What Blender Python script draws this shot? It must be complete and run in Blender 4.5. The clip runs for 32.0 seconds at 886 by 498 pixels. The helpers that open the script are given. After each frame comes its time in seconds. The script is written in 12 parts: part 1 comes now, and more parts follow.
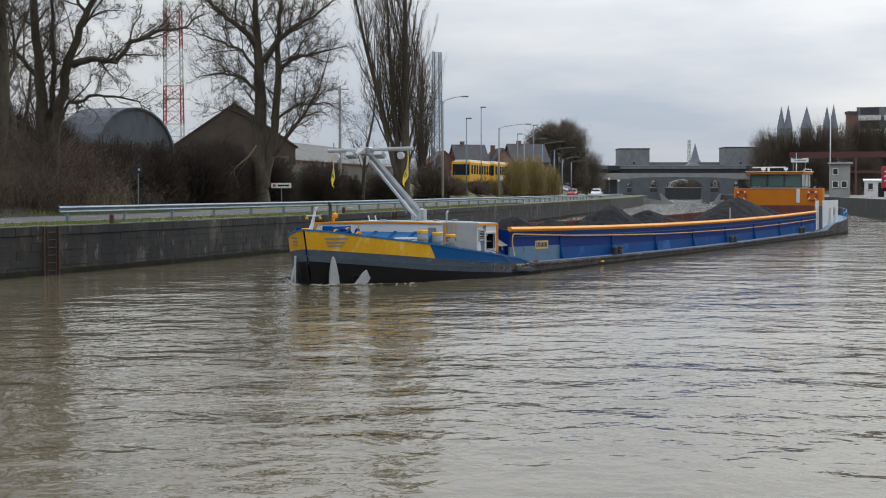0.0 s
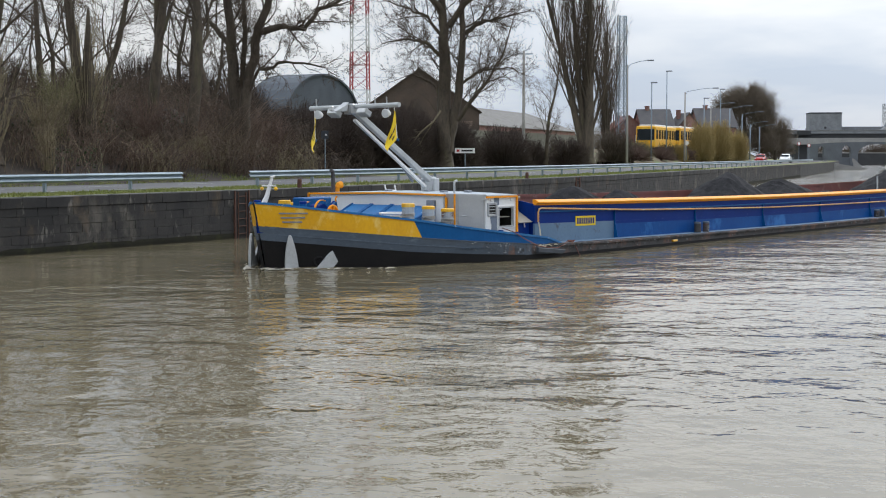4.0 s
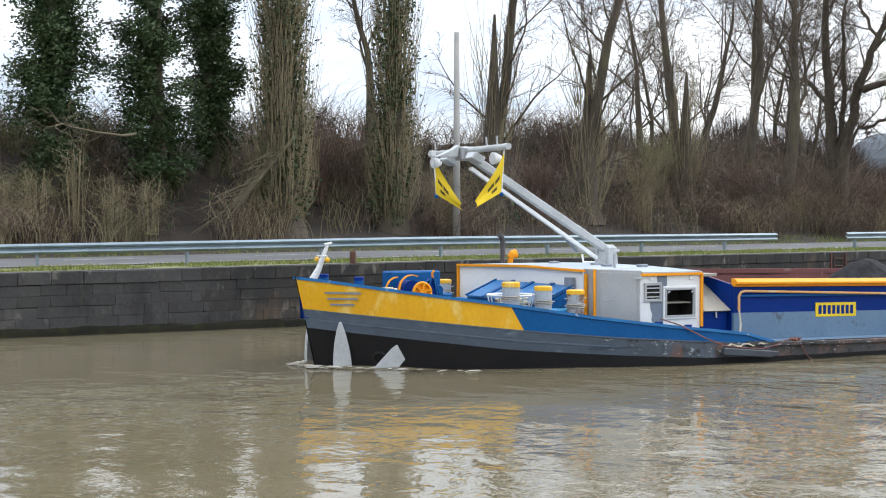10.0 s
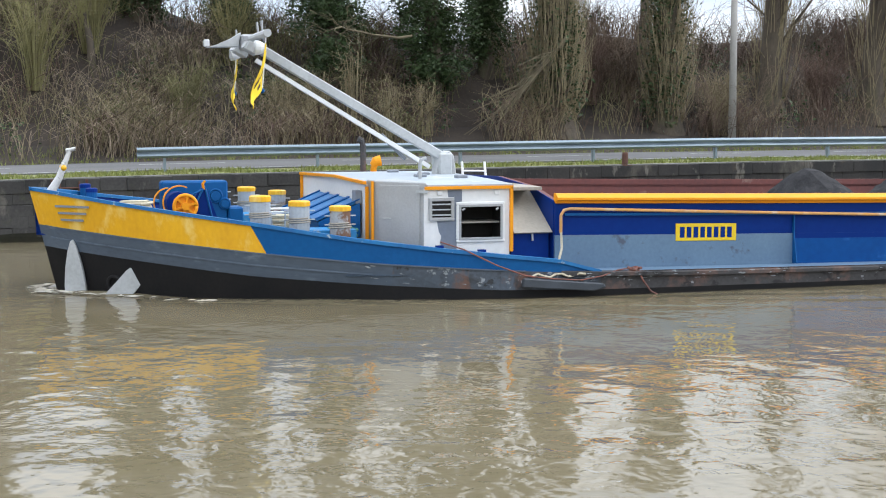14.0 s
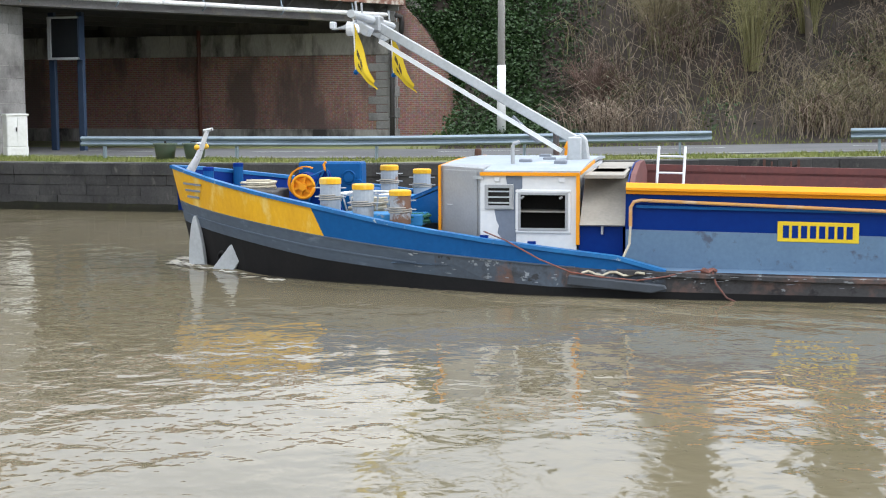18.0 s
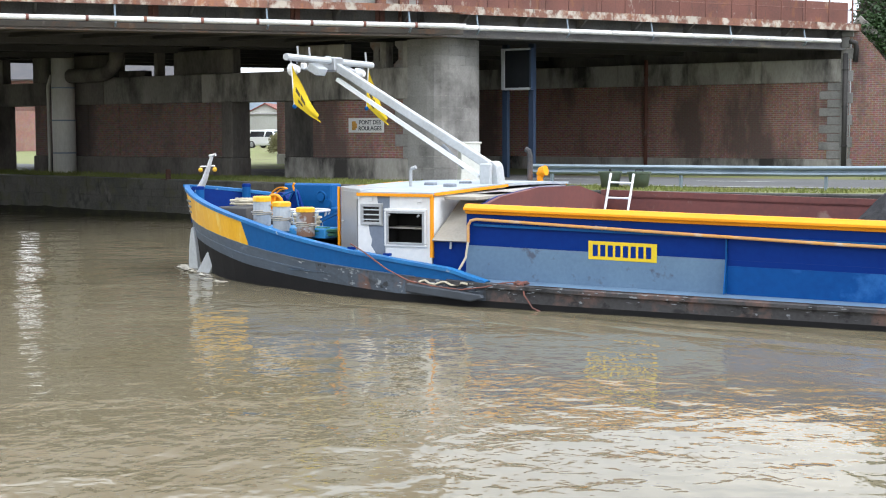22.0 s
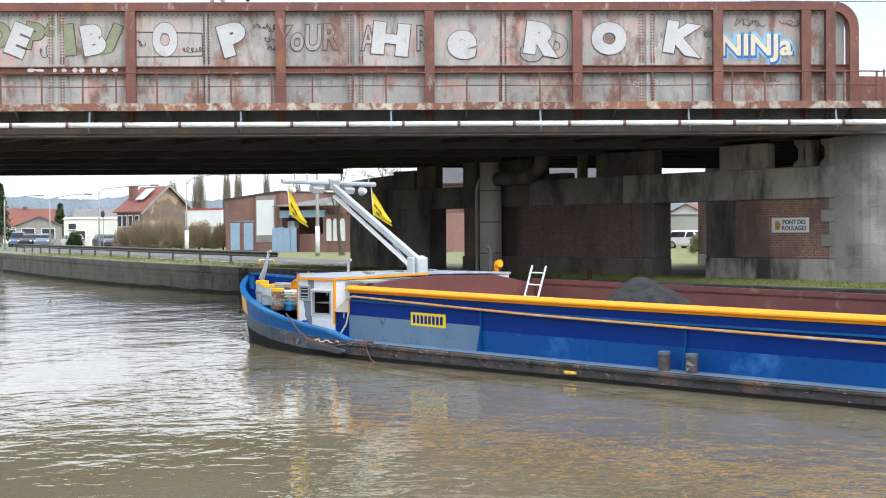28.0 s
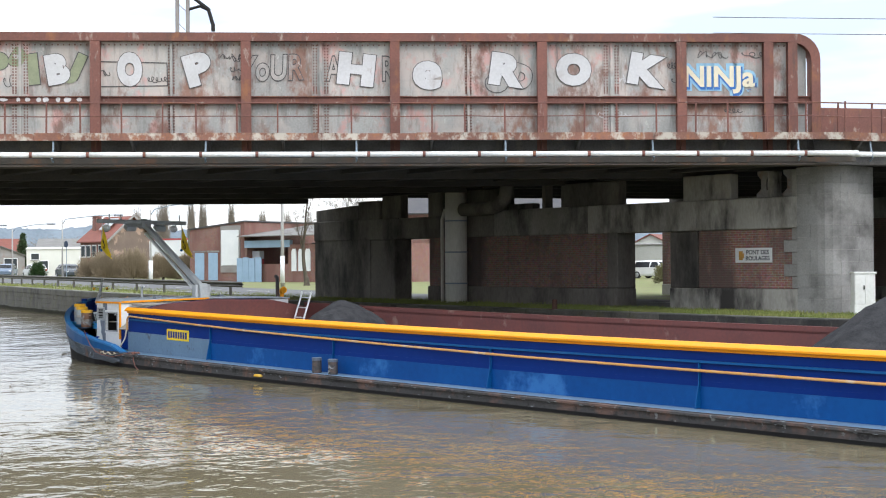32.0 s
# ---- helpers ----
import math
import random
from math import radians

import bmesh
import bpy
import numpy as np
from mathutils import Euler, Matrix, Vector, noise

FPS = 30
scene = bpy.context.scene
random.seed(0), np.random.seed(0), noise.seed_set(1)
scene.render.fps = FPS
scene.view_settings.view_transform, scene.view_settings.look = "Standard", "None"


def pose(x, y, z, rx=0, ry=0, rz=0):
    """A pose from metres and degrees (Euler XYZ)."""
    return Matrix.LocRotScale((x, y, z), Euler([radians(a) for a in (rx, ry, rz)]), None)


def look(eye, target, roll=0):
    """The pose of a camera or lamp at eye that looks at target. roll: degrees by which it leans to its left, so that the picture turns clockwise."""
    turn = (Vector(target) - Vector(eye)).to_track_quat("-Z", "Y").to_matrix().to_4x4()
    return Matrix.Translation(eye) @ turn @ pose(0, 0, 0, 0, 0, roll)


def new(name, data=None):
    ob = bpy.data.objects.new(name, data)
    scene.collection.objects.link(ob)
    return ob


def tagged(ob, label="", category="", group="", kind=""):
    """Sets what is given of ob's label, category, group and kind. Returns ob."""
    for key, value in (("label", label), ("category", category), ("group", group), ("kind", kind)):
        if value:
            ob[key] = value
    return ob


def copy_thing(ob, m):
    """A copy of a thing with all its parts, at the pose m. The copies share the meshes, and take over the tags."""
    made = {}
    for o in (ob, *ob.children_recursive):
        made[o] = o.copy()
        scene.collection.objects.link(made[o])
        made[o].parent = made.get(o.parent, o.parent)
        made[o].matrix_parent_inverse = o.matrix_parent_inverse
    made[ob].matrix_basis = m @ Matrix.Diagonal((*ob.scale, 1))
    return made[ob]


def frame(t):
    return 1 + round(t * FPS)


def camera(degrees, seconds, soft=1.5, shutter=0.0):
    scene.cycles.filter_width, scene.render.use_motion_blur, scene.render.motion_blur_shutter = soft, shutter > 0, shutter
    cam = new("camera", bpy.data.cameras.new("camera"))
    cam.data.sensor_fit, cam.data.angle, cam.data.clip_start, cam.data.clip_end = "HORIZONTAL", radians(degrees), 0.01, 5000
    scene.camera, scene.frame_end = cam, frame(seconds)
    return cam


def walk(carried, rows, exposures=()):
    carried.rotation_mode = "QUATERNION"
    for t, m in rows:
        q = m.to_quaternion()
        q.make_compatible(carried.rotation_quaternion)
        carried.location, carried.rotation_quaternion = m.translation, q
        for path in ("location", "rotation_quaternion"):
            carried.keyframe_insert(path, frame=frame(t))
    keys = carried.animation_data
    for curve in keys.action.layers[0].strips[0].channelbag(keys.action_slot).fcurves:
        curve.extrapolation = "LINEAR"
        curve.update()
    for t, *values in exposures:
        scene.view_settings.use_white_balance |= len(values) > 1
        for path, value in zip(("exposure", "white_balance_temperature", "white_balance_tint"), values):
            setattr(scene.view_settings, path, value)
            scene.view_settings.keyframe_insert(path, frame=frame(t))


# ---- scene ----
# ---- camera ----
EYE = (0.0, 0.0, 2.84)


def aim(yaw, pitch, roll):
    """A pose at the eye: yaw to the left of +y, pitch up, roll, in degrees."""
    a, b = radians(yaw), radians(pitch)
    d = Vector((-math.sin(a) * math.cos(b), math.cos(a) * math.cos(b), math.sin(b)))
    return look(EYE, Vector(EYE) + d * 10, roll)


cam = camera(34.48, 32.0, soft=1.1)
walk(cam, [
    (0, aim(0.03, -2.31, -0.05)), (0.5, aim(-0.10, -2.39, -0.05)), (1, aim(0.21, -2.45, -0.10)), (1.5, aim(1.15, -2.74, -0.07)),
    (2, aim(2.19, -3.18, -0.05)), (2.5, aim(3.01, -3.35, -0.01)), (4.5, aim(9.00, -3.83, -0.01)), (5, aim(10.48, -3.95, 0.01)),
    (5.5, aim(12.01, -4.06, 0.04)), (6, aim(14.08, -4.26, 0.00)), (6.5, aim(17.36, -4.48, 0.03)), (7, aim(21.16, -4.54, 0.01)),
    (7.5, aim(24.24, -3.90, -0.01)), (8, aim(26.48, -2.36, 0.02)), (8.5, aim(28.04, -1.93, 0.02)), (9, aim(29.19, -1.56, 0.08)),
    (9.5, aim(30.32, -1.28, 0.06)), (10, aim(30.86, -1.27, 0.05)), (10.5, aim(31.28, -1.38, 0.10)), (11, aim(31.80, -2.01, 0.14)),
    (11.5, aim(32.56, -2.77, 0.10)), (12, aim(33.72, -3.44, 0.02)), (12.5, aim(35.45, -3.97, 0.02)), (13, aim(37.54, -4.42, 0.02)),
    (13.5, aim(39.31, -4.86, 0.00)), (15.5, aim(52.78, -5.88, 0.09)), (16, aim(56.92, -5.98, 0.14)), (16.5, aim(60.75, -6.01, 0.05)),
    (17, aim(64.52, -6.01, 0.02)), (17.5, aim(67.44, -6.00, -0.09)), (18, aim(69.73, -5.97, -0.19)), (18.5, aim(71.87, -5.89, -0.14)),
    (19, aim(74.35, -5.81, -0.16)), (19.5, aim(76.67, -5.72, -0.18)), (20, aim(77.94, -5.66, -0.18)), (20.5, aim(79.13, -5.51, -0.14)),
    (21, aim(81.07, -5.26, -0.16)), (21.5, aim(84.30, -4.93, -0.14)), (22, aim(87.39, -4.77, -0.15)), (22.5, aim(91.91, -4.33, -0.24)),
    (23, aim(96.56, -3.52, -0.32)), (23.5, aim(99.83, -2.62, -0.34)), (24, aim(101.94, -1.92, -0.32)), (24.5, aim(103.13, -1.17, -0.29)),
    (25, aim(103.96, -0.82, -0.34)), (25.5, aim(104.46, -0.70, -0.32)), (27.5, aim(104.37, -0.64, -0.36)), (28, aim(104.12, -0.67, -0.39)),
    (28.5, aim(103.86, -0.68, -0.42)), (29, aim(103.65, -0.70, -0.43)), (29.5, aim(103.57, -0.66, -0.45)), (30, aim(103.47, -0.41, -0.43)),
    (30.5, aim(103.40, 0.30, -0.47)), (31, aim(103.27, 0.54, -0.43)), (31.5, aim(103.12, 0.56, -0.43)), (32, aim(102.72, 0.53, -0.39)),
], exposures=[(0, -0.87), (2.5, -0.76), (5, -0.30), (7, 0.0), (8, 0.03), (13, 0.14), (18, 0.19), (20.5, 0.2), (22, 0.36), (23, 0.44), (24, 0.20), (25, 0.19), (28, 0.18), (30, 0.2), (32, 0.12)])

# ---- world and sun: a bright overcast afternoon ----
SUN_ELEVATION, SUN_AZIMUTH = radians(38), radians(32)
world = bpy.data.worlds.new("overcast_sky")
scene.world = world
world.use_nodes = True
wn, wl = world.node_tree.nodes, world.node_tree.links
wn.clear()
w_out, w_bg = wn.new("ShaderNodeOutputWorld"), wn.new("ShaderNodeBackground")
w_sky, w_co, w_map = wn.new("ShaderNodeTexSky"), wn.new("ShaderNodeTexCoord"), wn.new("ShaderNodeMapping")
w_noise, w_ramp, w_mix = wn.new("ShaderNodeTexNoise"), wn.new("ShaderNodeValToRGB"), wn.new("ShaderNodeMix")
w_sky.sky_type, w_sky.sun_disc = "NISHITA", False
w_sky.sun_elevation, w_sky.sun_rotation = SUN_ELEVATION, SUN_AZIMUTH
w_map.inputs["Scale"].default_value = (1.0, 1.0, 4.5)
w_noise.inputs["Scale"].default_value = 2.2
w_noise.inputs["Detail"].default_value = 6.0
w_noise.inputs["Roughness"].default_value = 0.52
w_ramp.color_ramp.elements[0].position, w_ramp.color_ramp.elements[0].color = 0.39, (6.2, 7.2, 8.8, 1)
w_ramp.color_ramp.elements[1].position, w_ramp.color_ramp.elements[1].color = 0.59, (10.9, 11.1, 11.4, 1)
w_mix.data_type, w_mix.inputs[0].default_value = "RGBA", 0.9
# an overcast sky: brighter overhead than at the horizon
w_axis, w_lift = wn.new("ShaderNodeSeparateXYZ"), wn.new("ShaderNodeMapRange")
w_lift.inputs["From Min"].default_value, w_lift.inputs["From Max"].default_value = 0.0, 0.8
w_lift.inputs["To Min"].default_value, w_lift.inputs["To Max"].default_value = 0.112, 0.245
wl.new(w_co.outputs["Generated"], w_axis.inputs[0])
wl.new(w_axis.outputs["Z"], w_lift.inputs["Value"])
# the cloud is brighter round the veiled sun
w_dot, w_clip, w_pow, w_glow, w_all = (wn.new(k) for k in ("ShaderNodeVectorMath", "ShaderNodeMath", "ShaderNodeMath", "ShaderNodeMath", "ShaderNodeMath"))
w_dot.operation, w_clip.operation, w_pow.operation, w_glow.operation, w_all.operation = "DOT_PRODUCT", "MAXIMUM", "POWER", "MULTIPLY_ADD", "MULTIPLY"
w_dot.inputs[1].default_value = (math.sin(SUN_AZIMUTH) * math.cos(SUN_ELEVATION), math.cos(SUN_AZIMUTH) * math.cos(SUN_ELEVATION), math.sin(SUN_ELEVATION))
w_clip.inputs[1].default_value, w_pow.inputs[1].default_value = 0.0, 8.0
w_glow.inputs[1].default_value, w_glow.inputs[2].default_value = 0.85, 1.0
wl.new(w_co.outputs["Generated"], w_dot.inputs[0])
wl.new(w_dot.outputs["Value"], w_clip.inputs[0])
wl.new(w_clip.outputs[0], w_pow.inputs[0])
wl.new(w_pow.outputs[0], w_glow.inputs[0])
wl.new(w_glow.outputs[0], w_all.inputs[0])
wl.new(w_lift.outputs[0], w_all.inputs[1])
wl.new(w_all.outputs[0], w_bg.inputs["Strength"])
wl.new(w_co.outputs["Generated"], w_map.inputs["Vector"])
wl.new(w_map.outputs["Vector"], w_noise.inputs["Vector"])
wl.new(w_noise.outputs["Fac"], w_ramp.inputs["Fac"])
wl.new(w_sky.outputs["Color"], w_mix.inputs[6])
wl.new(w_ramp.outputs["Color"], w_mix.inputs[7])
wl.new(w_mix.outputs[2], w_bg.inputs["Color"])
wl.new(w_bg.outputs["Background"], w_out.inputs["Surface"])

sun = new("sun", bpy.data.lights.new("sun", "SUN"))
sun.data.energy, sun.data.angle, sun.data.color = 1.1, radians(14), (1.0, 0.98, 0.95)
sun.matrix_world = look((30 * math.sin(SUN_AZIMUTH), 30 * math.cos(SUN_AZIMUTH), 30 * math.tan(SUN_ELEVATION)), (0, 0, 0))


# ---- materials ----
def material(name, colour, rough=0.7, metal=0.0, second=None, scale=3.0, grain=40.0, amount=0.5, bump=0.15, stain=None, stain_scale=0.6,
             stain_at=(0.55, 0.7), stretch=(1, 1, 1), vary=0.0, spec=0.5):
    """A surface of two colours mixed by noise at two scales, with stains and a fine relief."""
    m = bpy.data.materials.new(name)
    m.use_nodes = True
    n, l = m.node_tree.nodes, m.node_tree.links
    s = n["Principled BSDF"]
    s.inputs["Roughness"].default_value, s.inputs["Metallic"].default_value = rough, metal
    s.inputs["Specular IOR Level"].default_value = spec
    co, mp = n.new("ShaderNodeTexCoord"), n.new("ShaderNodeMapping")
    mp.inputs["Scale"].default_value = stretch
    l.new(co.outputs["Object"], mp.inputs["Vector"])
    big, fine = n.new("ShaderNodeTexNoise"), n.new("ShaderNodeTexNoise")
    big.inputs["Scale"].default_value, fine.inputs["Scale"].default_value = scale, grain
    big.inputs["Detail"].default_value, fine.inputs["Detail"].default_value = 5, 3
    for t in (big, fine):
        l.new(mp.outputs["Vector"], t.inputs["Vector"])
    add = n.new("ShaderNodeMath")
    add.operation = "MULTIPLY_ADD"
    add.inputs[1].default_value = 0.4
    l.new(fine.outputs["Fac"], add.inputs[0])
    low = n.new("ShaderNodeMath")
    low.operation = "MULTIPLY"
    low.inputs[1].default_value = 0.6
    l.new(big.outputs["Fac"], low.inputs[0])
    l.new(low.outputs[0], add.inputs[2])
    ramp = n.new("ShaderNodeMapRange")
    ramp.inputs["From Min"].default_value, ramp.inputs["From Max"].default_value = 0.36, 0.64
    ramp.inputs["To Max"].default_value = amount * 2
    l.new(add.outputs[0], ramp.inputs["Value"])
    mix = n.new("ShaderNodeMix")
    mix.data_type = "RGBA"
    second = second or tuple(c * 0.62 for c in colour)
    mix.inputs[6].default_value, mix.inputs[7].default_value = (*colour, 1), (*second, 1)
    l.new(ramp.outputs[0], mix.inputs[0])
    out = mix.outputs[2]
    if stain:
        st, sr, sm = n.new("ShaderNodeTexNoise"), n.new("ShaderNodeMapRange"), n.new("ShaderNodeMix")
        st.inputs["Scale"].default_value, st.inputs["Detail"].default_value = stain_scale, 7
        st.inputs["Roughness"].default_value = 0.65
        sr.inputs["From Min"].default_value, sr.inputs["From Max"].default_value = stain_at
        sm.data_type, sm.inputs[7].default_value = "RGBA", (*stain, 1)
        l.new(mp.outputs["Vector"], st.inputs["Vector"])
        l.new(st.outputs["Fac"], sr.inputs["Value"])
        l.new(sr.outputs[0], sm.inputs[0])
        l.new(out, sm.inputs[6])
        out = sm.outputs[2]
    if vary:
        info, vm, hv = n.new("ShaderNodeObjectInfo"), n.new("ShaderNodeMapRange"), n.new("ShaderNodeHueSaturation")
        vm.inputs["To Min"].default_value, vm.inputs["To Max"].default_value = 1 - vary, 1 + vary
        l.new(info.outputs["Random"], vm.inputs["Value"])
        l.new(vm.outputs[0], hv.inputs["Value"])
        l.new(out, hv.inputs["Color"])
        out = hv.outputs["Color"]
    l.new(out, s.inputs["Base Color"])
    if bump:
        b = n.new("ShaderNodeBump")
        b.inputs["Strength"].default_value, b.inputs["Distance"].default_value = bump, 0.02
        l.new(add.outputs[0], b.inputs["Height"])
        l.new(b.outputs["Normal"], s.inputs["Normal"])
    return m


def layered(name, base, second, layers, rough=0.75, vary=0.12, bump=0.12):
    """Old paint with several layers of stains; each layer is (colour, scale, from, to, amount, stretch in z)."""
    m = material(name, base, rough, second=second, scale=0.9, grain=18, bump=bump)
    n, l = m.node_tree.nodes, m.node_tree.links
    s = n["Principled BSDF"]
    out = s.inputs["Base Color"].links[0].from_socket
    tc = n.new("ShaderNodeTexCoord")
    for k, (colour, scale, lo, hi, amount, tall) in enumerate(layers):
        mp, no, rg, mx = n.new("ShaderNodeMapping"), n.new("ShaderNodeTexNoise"), n.new("ShaderNodeMapRange"), n.new("ShaderNodeMix")
        mp.inputs["Scale"].default_value, mp.inputs["Location"].default_value = (1, 1, tall), (k * 7.3, k * 3.1, k * 1.7)
        no.inputs["Scale"].default_value, no.inputs["Detail"].default_value, no.inputs["Roughness"].default_value = scale, 8, 0.66
        rg.inputs["From Min"].default_value, rg.inputs["From Max"].default_value, rg.inputs["To Max"].default_value = lo, hi, amount
        mx.data_type = "RGBA"
        mx.inputs["B"].default_value = (*colour, 1)
        l.new(tc.outputs["Object"], mp.inputs["Vector"])
        l.new(mp.outputs["Vector"], no.inputs["Vector"])
        l.new(no.outputs["Fac"], rg.inputs["Value"])
        l.new(rg.outputs[0], mx.inputs["Factor"])
        l.new(out, mx.inputs["A"])
        out = mx.outputs["Result"]
    info, vm, hv = n.new("ShaderNodeObjectInfo"), n.new("ShaderNodeMapRange"), n.new("ShaderNodeHueSaturation")
    vm.inputs["To Min"].default_value, vm.inputs["To Max"].default_value = 1 - vary, 1 + vary
    l.new(info.outputs["Random"], vm.inputs["Value"])
    l.new(vm.outputs[0], hv.inputs["Value"])
    l.new(out, hv.inputs["Color"])
    l.new(hv.outputs["Color"], s.inputs["Base Color"])
    return m


def in_world(m):
    """Lets a surface's pattern run on over alike pieces that share a mesh."""
    n, l = m.node_tree.nodes, m.node_tree.links
    geo = n.new("ShaderNodeNewGeometry")
    for k in [k for k in l if k.from_node.type == "TEX_COORD"]:
        l.new(geo.outputs["Position"], k.to_socket)
    return m


# ---- mesh helpers ----
def box(bm, x0, x1, y0, y1, z0, z1, m=None):
    """A box between the given bounds, placed by m."""
    co = [Vector((x, y, z)) for z in (z0, z1) for y in (y0, y1) for x in (x0, x1)]
    v = [bm.verts.new(m @ c if m else c) for c in co]
    for f in ((0, 2, 3, 1), (4, 5, 7, 6), (0, 1, 5, 4), (2, 6, 7, 3), (0, 4, 6, 2), (1, 3, 7, 5)):
        bm.faces.new([v[i] for i in f])
    return v


def beam(bm, a, b, w, h, up=(0, 0, 1)):
    """A square bar from a to b, w wide and h high."""
    a, b = Vector(a), Vector(b)
    d = (b - a).normalized()
    s = d.cross(Vector(up))
    s = s.normalized() if s.length > 1e-4 else Vector((1, 0, 0))
    u = s.cross(d)
    v = [bm.verts.new(p + s * i * w / 2 + u * j * h / 2) for p in (a, b) for i, j in ((-1, -1), (1, -1), (1, 1), (-1, 1))]
    for f in ((0, 3, 2, 1), (4, 5, 6, 7), (0, 1, 5, 4), (1, 2, 6, 5), (2, 3, 7, 6), (3, 0, 4, 7)):
        bm.faces.new([v[i] for i in f])


def tube(bm, points, radii, sides=8, cap=True):
    """A round tube along points, with one radius or one for each point."""
    pts = [Vector(p) for p in points]
    if isinstance(radii, (int, float)):
        radii = [radii] * len(pts)
    rings, ref = [], None
    for i, p in enumerate(pts):
        d = (pts[min(i + 1, len(pts) - 1)] - pts[max(i - 1, 0)]).normalized()
        if ref is None:
            ref = d.orthogonal().normalized()
        s = (ref - d * ref.dot(d)).normalized()
        ref, u = s, d.cross(s)
        rings.append([bm.verts.new(p + (s * math.cos(k * math.tau / sides) + u * math.sin(k * math.tau / sides)) * radii[i]) for k in range(sides)])
    for r, q in zip(rings, rings[1:]):
        for k in range(sides):
            bm.faces.new((r[k], r[(k + 1) % sides], q[(k + 1) % sides], q[k]))
    if cap:
        bm.faces.new(rings[0][::-1])
        bm.faces.new(rings[-1])


def prism(bm, outline, depth, m):
    """An outline in the x-z plane of m, thick by depth along y."""
    a = [bm.verts.new(m @ Vector((x, 0, z))) for x, z in outline]
    b = [bm.verts.new(m @ Vector((x, depth, z))) for x, z in outline]
    bm.faces.new(a)
    bm.faces.new(b[::-1])
    for i in range(len(a)):
        j = (i + 1) % len(a)
        bm.faces.new((a[j], a[i], b[i], b[j]))


def sheet(bm, rows):
    """A sheet of quads through rows of points."""
    v = [[bm.verts.new(p) for p in r] for r in rows]
    for a, b in zip(v, v[1:]):
        for k in range(len(a) - 1):
            bm.faces.new((a[k], a[k + 1], b[k + 1], b[k]))
    return v


def finish(name, bm, mats, smooth=False, bevel=0.0):
    if bevel:
        bmesh.ops.bevel(bm, geom=bm.edges[:], offset=bevel, segments=1, affect="EDGES", clamp_overlap=True)
    bmesh.ops.recalc_face_normals(bm, faces=bm.faces)
    me = bpy.data.meshes.new(name)
    bm.to_mesh(me)
    bm.free()
    for m in mats if isinstance(mats, (list, tuple)) else [mats]:
        me.materials.append(m)
    if smooth:
        me.shade_smooth()
    return me


def thing(name, m=None, label="", category="", group="", kind=""):
    """An empty at the base of a thing in parts."""
    ob = new(name)
    ob.empty_display_size = 0.2
    if m is not None:
        ob.matrix_world = m
    return tagged(ob, label, category, group, kind)


def part(name, bm, mats, parent, label="", smooth=False, bevel=0.0):
    """Links a bmesh, in its thing's space, as one mesh under the thing or part."""
    ob = new(name, finish(name, bm, mats, smooth, bevel))
    ob.parent = parent
    return tagged(ob, label)


def piece(name, me, parent, m=None):
    """A small piece that shares a mesh."""
    ob = new(name, me)
    ob.parent = parent
    if m is not None:
        ob.matrix_local = m
    return ob


def solo(name, bm, mats, label="", category="", group="", kind="", smooth=False, bevel=0.0, m=None):
    ob = new(name, finish(name, bm, mats, smooth, bevel))
    if m is not None:
        ob.matrix_world = m
    return tagged(ob, label, category, group, kind)


# ---- the plan: the far quay's line, from downstream to upstream ----
QUAY = [(-330, -300), (-190, -150), (-120, -78), (-80, -44), (-62.5, -26.5), (-49.5, -10.2), (-39.6, 2.1), (-33.6, 10.8), (-27.2, 21.3), (-19.8, 34.6), (-15.4, 44.0), (-10.0, 58.1),
        (-1, 90), (28, 228), (47, 330), (55, 385)]
LEVEL = [(-300, 1.6), (-44, 1.42), (-26, 1.3), (2, 1.22), (10, 1.25), (22, 1.5), (35, 1.64), (60, 1.68), (330, 1.75)]


def spline(points, step):
    out, n = [], len(points)
    pts = [Vector(p) for p in points]
    for i in range(n - 1):
        p0, p1, p2, p3 = pts[max(i - 1, 0)], pts[i], pts[i + 1], pts[min(i + 2, n - 1)]
        k = max(1, int((p2 - p1).length / step))
        for j in range(k):
            t = j / k
            m1, m2 = (p2 - p0) / 2, (p3 - p1) / 2
            if i == 0:
                m1 = p2 - p1
            if i == n - 2:
                m2 = p2 - p1
            # tangents scaled to this stretch
            m1 = m1.normalized() * (p2 - p1).length
            m2 = m2.normalized() * (p2 - p1).length
            out.append((2 * t**3 - 3 * t**2 + 1) * p1 + (t**3 - 2 * t**2 + t) * m1 + (-2 * t**3 + 3 * t**2) * p2 + (t**3 - t**2) * m2)
    return out + [pts[-1]]


LINE = spline(QUAY, 1.5)
REACH = [0.0]
for _a, _b in zip(LINE, LINE[1:]):
    REACH.append(REACH[-1] + (_b - _a).length)


def level(y):
    """The height of the quay's edge over the water."""
    return float(np.interp(y, [p[0] for p in LEVEL], [p[1] for p in LEVEL]))


def along(s, off=0.0, z=None, up=0.0):
    """The point s metres along the quay's line and off metres inland, at the ground's height plus up, or at z."""
    i = int(np.clip(np.searchsorted(REACH, s) - 1, 0, len(LINE) - 2))
    a, b = LINE[i], LINE[i + 1]
    p = a + (b - a) * ((s - REACH[i]) / (REACH[i + 1] - REACH[i]))
    lo, hi = LINE[max(i - 2, 0)], LINE[min(i + 3, len(LINE) - 1)]
    d = (hi - lo).normalized()
    g = p + Vector((-d.y, d.x)) * off
    return Vector((g.x, g.y, (level(p.y) if z is None else z) + up))


